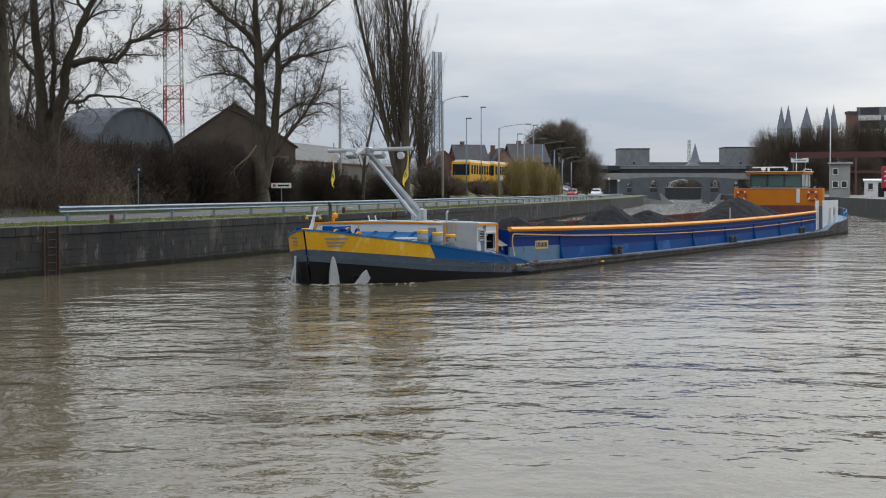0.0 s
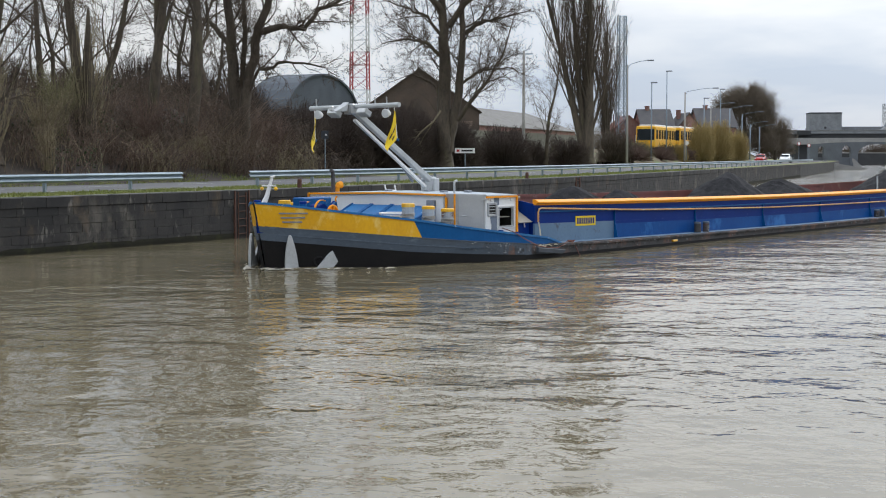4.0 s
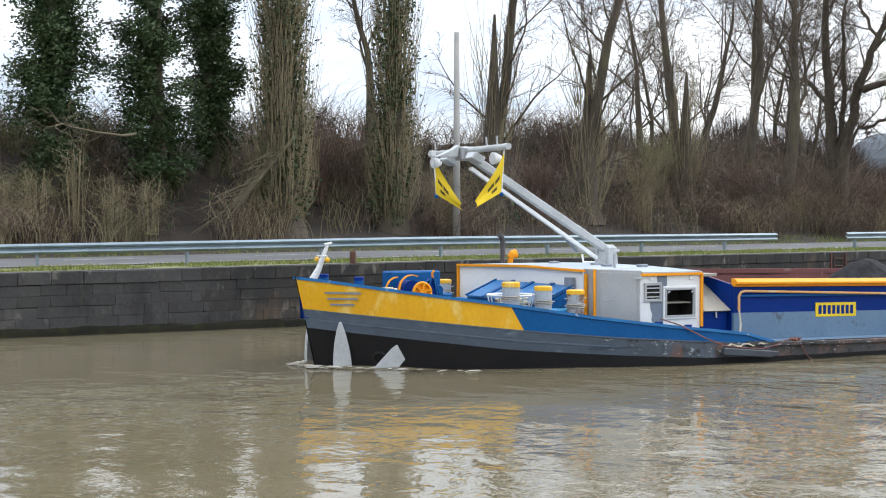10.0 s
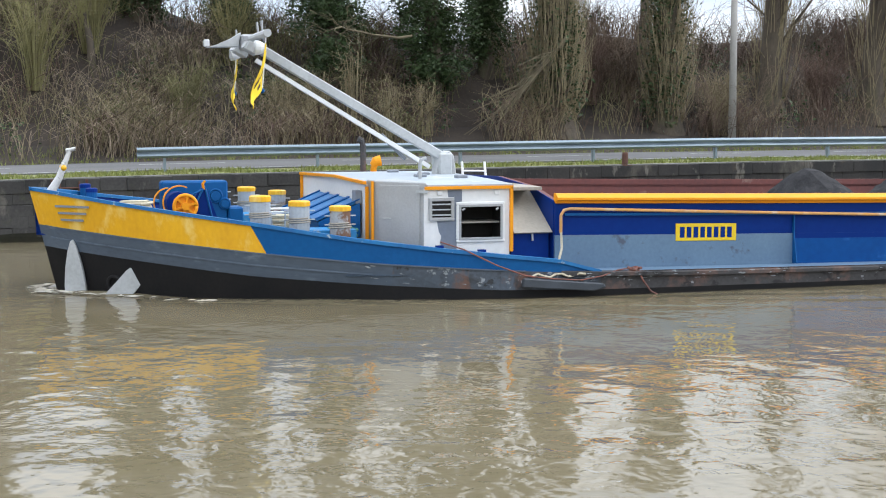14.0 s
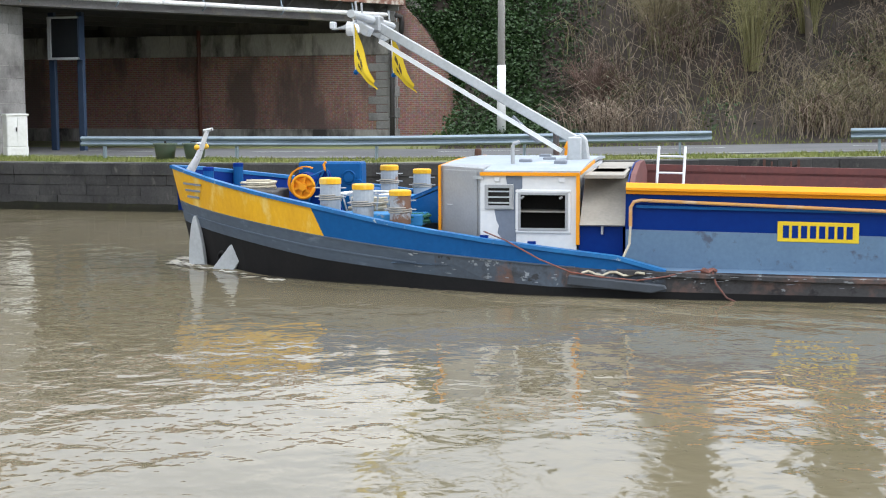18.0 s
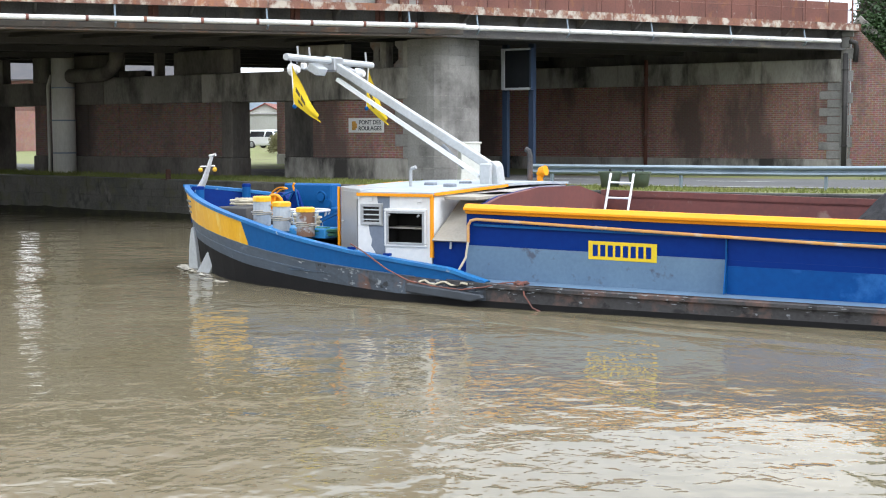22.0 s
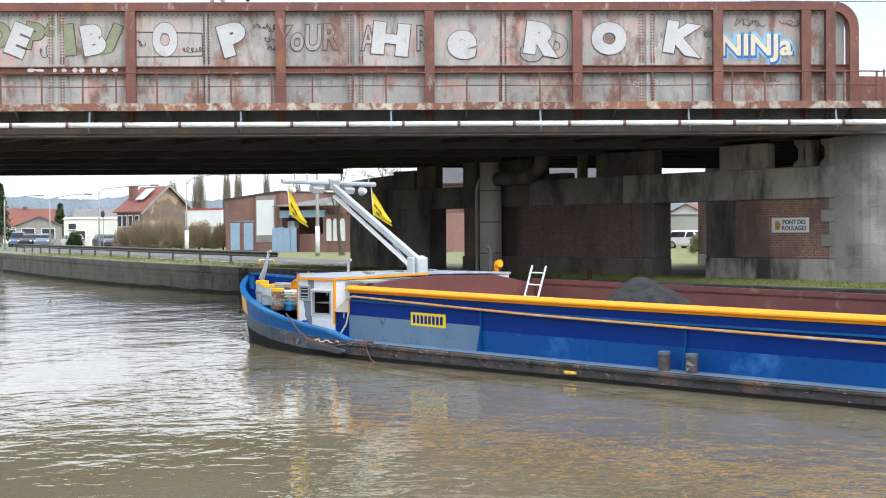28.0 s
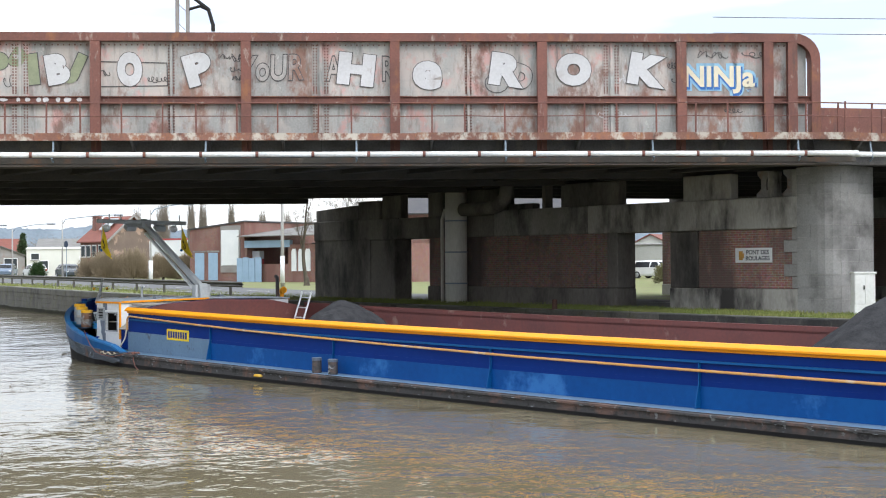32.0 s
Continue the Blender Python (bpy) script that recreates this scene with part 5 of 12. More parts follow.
for side in (-1, 1):
    for a, b in zip((60.2, 61.7, 63.2, 64.7), (61.7, 63.2, 64.7, 66.0)):
        bm = bmesh.new()
        tube(bm, [(a, side * (breadth(a) - 0.1), sheer(a)), (a, side * (breadth(a) - 0.1), sheer(a) + 0.45), (b, side * (breadth(b) - 0.1), sheer(b) + 0.45)], 0.025, 6)
        part("stern_rail", bm, M_SKYBLUE, barge)
bm = bmesh.new()
tube(bm, [(34.9, -3.0, 1.55), (34.9, -2.99, 2.2)], 0.035, 8)
part("gauge_staff", bm, M_CREAM, barge, "pale staff standing on the coaming")
# foam where the stem cuts the water and along the side
M_FOAM = material("foam", (0.62, 0.60, 0.54), 0.8, second=(0.36, 0.32, 0.24), scale=3, grain=20, bump=0.3)
rnd = random.Random(5)
bm = bmesh.new()
for side in (-1, 1):
    for i in range(46):
        x = rnd.random() ** 2.0 * 2.6 + 0.1
        b = breadth(x) * (0.86 if x < 2 else 0.95) + 0.05 + abs(rnd.gauss(0, 0.10 + 0.02 * x))
        l, w = rnd.uniform(0.05, 0.22) * (1 + x * 0.12), rnd.uniform(0.012, 0.04)
        a = rnd.gauss(0.25 if x < 3 else 0.05, 0.25) * side
        c, s = math.cos(a), math.sin(a)
        z = 0.012 + rnd.uniform(0, 0.05) * max(0, 1 - x / 2)
        ring = [bm.verts.new((x + l * px * c - w * py * s, side * b + l * px * s + w * py * c, z + pz)) for px, py, pz in ((-1, 0, -0.01), (-0.3, -1, 0), (0.5, -0.8, 0), (1, 0, -0.01), (0.4, 0.9, 0), (-0.4, 1, 0))]
        top = bm.verts.new((x, side * b, z + w * 0.5))
        for k in range(6):
            bm.faces.new((ring[k], ring[(k + 1) % 6], top))
tagged(part("bow_wave", bm, M_FOAM, barge, "broken foam along the waterline"), kind="stuff")


# low ridges of water that the bow pushes aside
bm = bmesh.new()
for side in (-1, 1):
    for a0, y0, spread, reach, high, wide in ((0.1, 0.25, 0.62, 5.5, 0.07, 0.5), (1.6, 1.9, 0.34, 15.0, 0.045, 0.75), (6.0, 3.7, 0.16, 26.0, 0.035, 0.9), (11.0, 3.75, 0.22, 22.0, 0.03, 1.0)):
        rows = []
        n = 44
        for i in range(n + 1):
            u = i / n
            x = a0 + reach * u
            y = y0 + reach * spread * u + 0.08 * math.sin(x * 2.3 + side)
            h = high * math.sin(math.pi * min(1.0, u * 4 + 0.15) / 2) * (1 - u) ** 0.8 * (0.8 + 0.2 * math.sin(x * 1.7))
            w = wide * (0.5 + 0.7 * u)
            rows.append([(x, side * (y + w * q), -0.012 + h * (0.5 + 0.5 * math.cos(math.pi * q)) + 0.012 * (abs(q) < 0.99)) for q in np.linspace(-1, 1, 11)])
        sheet(bm, rows)
tagged(part("bow_wash", bm, M_WATER, barge, "low smooth waves spreading from the bow", smooth=True), kind="stuff")


# ---- the sheer: the coaming lies lower amidships than at its ends ----
def sheer_sag():
    def drop(x):
        return 0.0004 * max(0.0, x - HX0) * max(0.0, HX1 - x)
    seen = set()
    for ob in barge.children_recursive:
        if ob.type != "MESH" or ob.name.startswith(("hold_floor", "coal", "bow_")) or ob.data.name in seen:
            continue
        off = ob.matrix_local.translation + (ob.parent.matrix_local.translation if ob.parent != barge else Vector())
        xs = [v.co.x + off.x for v in ob.data.vertices]
        if not xs or max(xs) < HX0 + 0.2 or min(xs) > HX1 - 0.2:
            continue
        seen.add(ob.data.name)
        b = bmesh.new()
        b.from_mesh(ob.data)
        if max(xs) - min(xs) > 6:
            for x in range(12, 60, 4):
                bmesh.ops.bisect_plane(b, geom=b.verts[:] + b.edges[:] + b.faces[:], plane_co=(x, 0, 0), plane_no=(1, 0, 0))
        for v in b.verts:
            k = min(1.0, max(0.0, (v.co.z + off.z) / 0.6))
            v.co.z -= drop(v.co.x + off.x) * k
        b.to_mesh(ob.data)
        b.free()


bpy.context.view_layer.update()
sheer_sag()

# ---- quay masonry: coping and courses of dressed stone ----
def block_mesh(name, l, h, seed):
    rnd = random.Random(seed)
    bm = bmesh.new()
    v = box(bm, -l / 2 + 0.003, l / 2 - 0.003, -0.10, 0.16, -h + 0.004, 0)
    for p in v:
        p.co += Vector((rnd.uniform(-0.006, 0.006), rnd.uniform(-0.006, 0.006), rnd.uniform(-0.006, 0.006)))
    return finish(name, bm, M_STONE, bevel=0.008)


COURSES = [0.30, 0.26, 0.27, 0.26, 0.27, 0.28, 0.28]
LENGTHS = [0.62, 0.78, 0.9, 1.05]
BLOCKS = [[block_mesh("stone", l, h, i * 10 + j) for j, h in enumerate(COURSES)] for i, l in enumerate(LENGTHS)]


def lay_quay(s0, s1, emit):
    rnd = random.Random(int(s0))
    depth = 0.0
    for c, h in enumerate(COURSES):
        s = s0 + rnd.uniform(-0.4, 0)
        while s < s1:
            k = rnd.randrange(4)
            l = LENGTHS[k]
            p = along(s + l / 2, 0.0, up=-depth)
            if p.z > -0.1:
                emit(k, c, Matrix.Translation(p + Vector((0, 0, rnd.uniform(-0.008, 0.004)))) @ Matrix.Rotation(radians(heading(s + l / 2)), 4, "Z") @ Matrix.Translation((0, rnd.uniform(-0.006, 0.006) - (0.03 if c == 0 else 0), 0)))
            s += l
        depth += h


def joined_pieces(name, meshes_and_places, parent, mats, label=""):
    """Many pieces in one mesh, for those too far off to pick apart."""
    verts, faces, n = [], [], 0
    for me, m in meshes_and_places:
        verts += [m @ v.co for v in me.vertices]
        faces += [[n + i for i in f.vertices] for f in me.polygons]
        n = len(verts)
    me = bpy.data.meshes.new(name)
    me.from_pydata(verts, [], faces)
    me.materials.append(mats)
    ob = new(name, me)
    ob.parent = parent
    return tagged(ob, label, kind="stuff")


down, rest = [], []
lay_quay(333, 413, lambda k, c, m: down.append((BLOCKS[k][c], m)))
lay_quay(450, 640, lambda k, c, m: rest.append((BLOCKS[k][c], m)))

# ---- wet weed along the waterline ----
M_WEED = layered("black_wet_weed", (0.018, 0.018, 0.014), (0.03, 0.029, 0.02), [((0.04, 0.044, 0.02), 2.5, 0.52, 0.66, 0.7, 1.0)], 0.9, 0.0, 0.5)
M_WEED.node_tree.nodes["Principled BSDF"].inputs["Specular IOR Level"].default_value = 0.1
bm = bmesh.new()
WS = np.arange(333, 640, 0.35)
WN = [0.2 + 0.09 * noise.noise((k * 0.31, 0, 4)) + 0.05 * noise.noise((k * 1.7, 0, 9)) for k in WS]
sheet(bm, [[along(k, -0.112, -0.15) for k in WS], [along(k, -0.114, w * 0.6) for k, w in zip(WS, WN)], [along(k, -0.107, w) for k, w in zip(WS, WN)], [along(k, -0.08, w + 0.004) for k, w in zip(WS, WN)]])
part("weed_band", bm, M_WEED, quay_wall, "dark wet weed along the waterline")

# ---- guardrails ----
RAIL_PROFILE = [(0.0, -0.135), (0.06, -0.11), (0.085, -0.08), (0.06, -0.04), (0.0, -0.012), (0.0, 0.012), (0.06, 0.04), (0.085, 0.08), (0.06, 0.11), (0.0, 0.135)]


def guardrail(s0, s1, name_label, dark=False, height=0.50):
    g = thing("guardrail", None, name_label, "guardrail", "guardrails along the quay")
    mat = M_RAILDARK if dark else M_GALV
    bm = bmesh.new()
    ss = list(np.arange(s0, s1, 2.0)) + [s1]
    rows = []
    for s in ss:
        a = along(s, 2.4, up=height)
        n = (along(s, 1.4) - along(s, 2.4))
        n.z = 0
        n.normalize()
        rows.append([a + n * (y + 0.02) + Vector((0, 0, z)) for y, z in RAIL_PROFILE])
    sheet(bm, rows)
    r = bmesh.ops.extrude_face_region(bm, geom=bm.faces[:])
    bmesh.ops.translate(bm, vec=(-0.004, 0.002, 0.0), verts=[q for q in r["geom"] if isinstance(q, bmesh.types.BMVert)])
    part("beam", bm, mat, g, "ribbed steel beam")
    bm = bmesh.new()
    box(bm, -0.03, 0.03, -0.06, 0.06, -0.5, height + 0.11)
    post = finish("post", bm, mat)
    k = s0 + 0.7
    while k < s1 and k < 640:
        a = along(k, 2.46)
        piece("post", post, g, Matrix.Translation(a) @ Matrix.Rotation(radians(heading(k)), 4, "Z"))
        k += 4.0
    return g


M_RAILDARK = material("dull_dark_steel", (0.09, 0.085, 0.075), 0.7, 0.3, second=(0.06, 0.055, 0.05), scale=1.5)
guardrail(420.6, 438.1, "galvanised blue-grey steel guardrail beside the road")
guardrail(441.5, 472.8, "galvanised blue-grey steel guardrail beside the road")
guardrail(476.8, 700, "galvanised blue-grey steel guardrail beside the road")
guardrail(322, 384.2, "dull dark steel guardrail on the verge", True, 0.55)

# ---- rusty mooring posts, ladders and fittings on the quay ----
M_RUST = material("brown_rust", (0.10, 0.045, 0.03), 0.85, second=(0.06, 0.03, 0.022), scale=4, grain=25, bump=0.4)


def mooring_post(s):
    m = Matrix.Translation(along(s, 0.12)) @ Matrix.Rotation(radians(heading(s)), 4, "Z")
    g = thing("mooring_post", m, "rusty brown mooring post let into the quay", "bollard", "mooring posts on the quay")
    bm = bmesh.new()
    tube(bm, [(0, 0, -0.3), (0, 0, 0.3), (0, 0, 0.34)], [0.085, 0.085, 0.07], 12)
    part("post", bm, M_RUST, g)
    bm = bmesh.new()
    for a, b, c, d in ((-0.17, -0.08, -0.36, 0.02), (0.08, 0.17, -0.36, 0.02), (-0.08, 0.08, -0.36, -0.28), (-0.08, 0.08, -0.07, 0.02)):
        box(bm, a, b, -0.2, -0.1, c, d)
    part("recess_frame", bm, M_RUST, g)
    # no hollow: a dark plate on the stone face paints the recess's shade
    bm = bmesh.new()
    box(bm, -0.08, 0.08, -0.13, -0.1, -0.28, -0.07)
    part("recess", bm, M_DARK, g)


for s in (432.5, 454.0, 476.9, 500, 408):
    mooring_post(s)


def quay_ladder(s):
    m = Matrix.Translation(along(s, 0.0)) @ Matrix.Rotation(radians(heading(s)), 4, "Z")
    z = along(s).z
    g = thing("quay_ladder", m, "rusty iron ladder in a recess of the quay", "ladder", "quay ladders")
    bm = bmesh.new()
    for x in (-0.42, 0.36):
        box(bm, x, x + 0.06, -0.17, -0.1, -z - 0.2, 0.0)
    part("recess_edge", bm, M_RUST, g)
    # the recess is a dark plate, its shade painted flat on the wall
    bm = bmesh.new()
    box(bm, -0.36, 0.36, -0.135, -0.115, -z - 0.2, -0.02)
    part("recess", bm, M_DARK, g)
    for x in (-0.22, 0.22):
        bm = bmesh.new()
        tube(bm, [(x, -0.15, -z - 0.2), (x, -0.15, -0.05)], 0.022, 6)
        part("stile", bm, M_RUST, g)
    for k in range(6):
        bm = bmesh.new()
        tube(bm, [(-0.22, -0.16, -0.2 - k * 0.26), (0.22, -0.16, -0.2 - k * 0.26)], 0.016, 6)
        part("rung", bm, M_RUST, g)


for s in (385.5, 439.7, 473.0, 508):
    quay_ladder(s)

# ---- road marks ----
M_MARK = material("worn_white_paint", (0.55, 0.55, 0.52), 0.8, second=(0.35, 0.35, 0.34), scale=5, grain=30)
bm = bmesh.new()
k = 340.0
while k < 640:
    a, b, c, d = along(k, 6.62, up=0.066), along(k + 2.5, 6.62, up=0.066), along(k + 2.5, 6.78, up=0.066), along(k, 6.78, up=0.066)
    vs = [bm.verts.new(p) for p in (a, b, c, d)]
    bm.faces.new(vs)
    k += 6
solo("road_marking", bm, M_MARK, "broken white centre line", "road marking", kind="structure")
bm = bmesh.new()
sheet(bm, [[along(s, o, up=0.034) for s in SS] for o in (3.55, 3.67)])
solo("edge_line", bm, M_MARK, "worn white edge line", "road marking", kind="structure")

# ---- bank behind the road ----
BANK = [(11.0, 0.0), (13.0, 0.45), (14.5, 1.0), (17.0, 3.0), (19.5, 4.5), (22.0, 5.0), (30.0, 5.1), (48.0, 0.0)]
S0, S1 = 429.0, 500.0


def bank_height(s, o):
    h = float(np.interp(o, [b[0] for b in BANK], [b[1] for b in BANK]))
    fall = min(1.0, max(0.0, (S1 + 10 - s) / 16))
    return h * fall * (1 + 0.4 * min(1.0, max(0.0, (447 - s) / 8))) * (0.92 + 0.16 * noise.noise((s * 0.13, o * 0.2, 3)))


def bank_point(s, o, up=0.0):
    return along(s, o, up=bank_height(s, o) + up)


bm = bmesh.new()
sheet(bm, [[bank_point(s, o, -0.02) for s in np.arange(S0, S1 + 12, 1.5)] for o in (11.0, 12, 13.0, 14.5, 15.7, 17.0, 18.2, 19.5, 22.0, 30.0, 48.0)])
solo("bank", bm, M_BANK, "brown overgrown slope behind the road", "slope", kind="structure")


# ---- wood: branches, trees, brush ----
class Wood:
    """Gathers branches as tapering tubes for one mesh."""

    def __init__(self):
        self.v, self.f = [], []

    def branch(self, pts, radii, sides=3):
        n0 = len(self.v)
        d = pts[-1] - pts[0]
        s = d.orthogonal().normalized()
        u = d.normalized().cross(s)
        ring = [(math.cos(k * math.tau / sides), math.sin(k * math.tau / sides)) for k in range(sides)]
        for p, r in zip(pts, radii):
            for c, e in ring:
                self.v.append(p + s * (c * r) + u * (e * r))
        for i in range(len(pts) - 1):
            for k in range(sides):
                a, b = n0 + i * sides + k, n0 + i * sides + (k + 1) % sides
                self.f.append((a, b, b + sides, a + sides))

    def mesh(self, name, mat, smooth=True):
        me = bpy.data.meshes.new(name)
        me.from_pydata(self.v, [], self.f)
        me.materials.append(mat)
        if smooth:
            me.shade_smooth()
        return me


def leaves(name, points, size, mat, seed, flat=0.5):
    """Small leaf blades, one at each point."""
    rnd = random.Random(seed)
    v, f = [], []
    for p in points:
        a = Vector((rnd.gauss(0, 1), rnd.gauss(0, 1), rnd.gauss(0, flat))).normalized()
        b = a.orthogonal().normalized()
        q = Matrix.Rotation(rnd.uniform(0, math.tau), 3, a) @ b
        s = size * rnd.uniform(0.6, 1.4)
        n = len(v)
        v += [p - a * s, p + q * s * 0.55 + a * s * 0.1, p + a * s, p - q * s * 0.55 + a * s * 0.1]
        f.append((n, n + 1, n + 2, n + 3))
    me = bpy.data.meshes.new(name)
    me.from_pydata(v, [], f)
    me.materials.append(mat)
    return me


M_BARK = material("grey_brown_bark", (0.105, 0.084, 0.06), 0.95, second=(0.052, 0.042, 0.032), scale=4, grain=14, bump=0.6, stretch=(1, 1, 0.3), stain=(0.10, 0.095, 0.05), stain_scale=1.2)
M_TWIG = material("brown_twigs", (0.11, 0.083, 0.059), 0.95, second=(0.065, 0.05, 0.038), scale=2, bump=0)
M_DARKTWIG = material("dark_brown_twigs", (0.058, 0.039, 0.029), 0.95, second=(0.036, 0.026, 0.02), scale=2, bump=0)
M_TAN = material("tan_shoots", (0.27, 0.22, 0.13), 0.95, second=(0.17, 0.145, 0.085), scale=1.5, bump=0)
M_PALESTEM = material("pale_dry_stems", (0.33, 0.26, 0.19), 0.95, second=(0.23, 0.18, 0.135), scale=0.7, bump=0)
M_DRYSTEM = material("dry_brown_creepers", (0.21, 0.15, 0.105), 0.95, second=(0.11, 0.08, 0.058), scale=0.7, bump=0)
M_VINE = material("purple_brown_vines", (0.155, 0.098, 0.074), 0.95, second=(0.085, 0.054, 0.042), scale=0.6, bump=0)
M_OLIVE = material("olive_shoots", (0.19, 0.175, 0.08), 0.95, second=(0.13, 0.125, 0.06), scale=0.7, bump=0)
M_IVY = material("dark_ivy", (0.032, 0.056, 0.022), 0.5, second=(0.055, 0.085, 0.03), scale=1.2, grain=8, bump=0, spec=0.3)
M_LIMB = material("lichened_branch", (0.165, 0.14, 0.085), 0.95, second=(0.11, 0.09, 0.06), scale=3, bump=0.2)


def grow(trunk, crown, p, d, length, r, depth, rnd, style):
    """One branch and, along it, its side branches."""
    n = 9 if depth == 0 else 7 if depth < 2 else 4 if depth == 2 else 2
    pts, radii = [p.copy()], [r]
    q, dd = p.copy(), d.copy()
    taper = style["taper"] if depth == 0 else 0.25
    for i in range(n):
        w = style["wander"] * (0.5 if depth == 0 else 1.0)
        dd = (dd + Vector((rnd.gauss(0, w), rnd.gauss(0, w), rnd.gauss(0, w * 0.6) + style["up"][min(depth, 3)]))).normalized()
        q = q + dd * (length / n)
        pts.append(q.copy())
        radii.append(r * (1 - (1 - taper) * (i + 1) / n))
    (trunk if depth <= 1 else crown).branch(pts, radii, 9 if depth == 0 else 6 if depth == 1 else 4 if depth == 2 else 3)
    if depth >= style["depth"]:
        return
    for k in range(style["kids"][depth]):
        t = style["from"][depth] + (1 - style["from"][depth]) * ((k + rnd.random()) / style["kids"][depth])
        i = min(n - 1, int(t * n))
        a = pts[i].lerp(pts[i + 1], t * n - i)
        axis = (pts[i + 1] - pts[i]).normalized()
        side = Matrix.Rotation(rnd.uniform(0, math.tau), 3, axis) @ axis.orthogonal().normalized()
        ang = radians(style["angle"][depth] * rnd.uniform(0.65, 1.3))
        kid = (axis * math.cos(ang) + side * math.sin(ang)).normalized()
        l = length * style["ratio"][depth] * rnd.uniform(0.6, 1.15) * (1.15 - 0.55 * t)
        rr = max(style["least"], (r * (1 - (1 - taper) * t)) * style["thin"][depth] * rnd.uniform(0.7, 1.1))
        grow(trunk, crown, a, kid, l, rr, depth + 1, rnd, style)


ASH = dict(depth=4, kids=(9, 8, 8, 6), angle=(42, 46, 48, 44), ratio=(0.55, 0.55, 0.5, 0.5), thin=(0.42, 0.46, 0.5, 0.6), up=(0.03, 0.10, 0.06, 0.02), wander=0.2, taper=0.14, least=0.011, **{"from": (0.28, 0.25, 0.2, 0.15)})
POPLAR = dict(depth=3, kids=(34, 8, 6), angle=(20, 18, 20), ratio=(0.42, 0.5, 0.5), thin=(0.3, 0.5, 0.55), up=(0.02, 0.16, 0.14, 0.1), wander=0.06, taper=0.15, least=0.02, **{"from": (0.1, 0.15, 0.15)})
TALL = dict(depth=3, kids=(22, 9, 9), angle=(44, 42, 44), ratio=(0.27, 0.5, 0.5), thin=(0.28, 0.5, 0.55), up=(0.02, 0.10, 0.05, 0.02), wander=0.13, taper=0.1, least=0.011, **{"from": (0.12, 0.15, 0.15)})


def tree_meshes(style, height, r, seed, stems=1):
    rnd = random.Random(seed)
    tr, cr = Wood(), Wood()
    for k in range(stems):
        lean = Vector((rnd.gauss(0, 0.06 + 0.05 * (stems - 1)), rnd.gauss(0, 0.06 + 0.05 * (stems - 1)), 1)).normalized()
        base = Vector((rnd.uniform(-0.3, 0.3) * (stems > 1), rnd.uniform(-0.3, 0.3) * (stems > 1), -0.4))
        grow(tr, cr, base, lean, height * (1 if k == 0 else 0.85), r * (1 if k == 0 else 0.75), 0, rnd, style)
        # root flare
        tr.branch([base, base + lean * 0.5, base + lean * 1.4], [r * 1.7, r * 1.25, r * 0.98], 9)
    return tr.mesh("trunk", M_BARK), cr.mesh("crown", M_TWIG)


TREES = {
    "ash_a": tree_meshes(ASH, 15, 0.36, 11), "ash_b": tree_meshes(ASH, 16, 0.32, 23, 2), "ash_c": tree_meshes(ASH, 14, 0.44, 5, 2),
    "poplar": tree_meshes(POPLAR, 27, 0.6, 4, 3), "tall_a": tree_meshes(TALL, 17, 0.31, 31), "tall_b": tree_meshes(TALL, 16, 0.28, 37),
}


def tree(kind, s, o, label, scale=1.0, turn=0.0, group="trees on the bank", base=None):
    p = bank_point(s, o) if base is None else Vector(base)
    g = thing("tree", Matrix.Translation(p) @ Matrix.Rotation(radians(turn), 4, "Z") @ Matrix.Scale(scale, 4), label, "tree", group)
    a = new("trunk", TREES[kind][0])
    b = new("crown", TREES[kind][1])
    a.parent = b.parent = g
    return g


THICKET = []
BARE = "bare grey-brown tree on the overgrown bank"
for kind, s, o, sc, turn in (("tall_a", 470.3, 15.5, 1.0, 20), ("tall_b", 475.6, 15.0, 1.15, 80), ("tall_a", 484.0, 16.0, 0.95, 200), ("ash_b", 489.2, 16.2, 0.95, 0), ("ash_a", 491.4, 15.2, 1.0, 130),
                             ("ash_a", 466.5, 19.5, 0.62, 250), ("ash_b", 444, 20.5, 0.6, 70)):
    tree(kind, s, o, BARE, sc, turn)


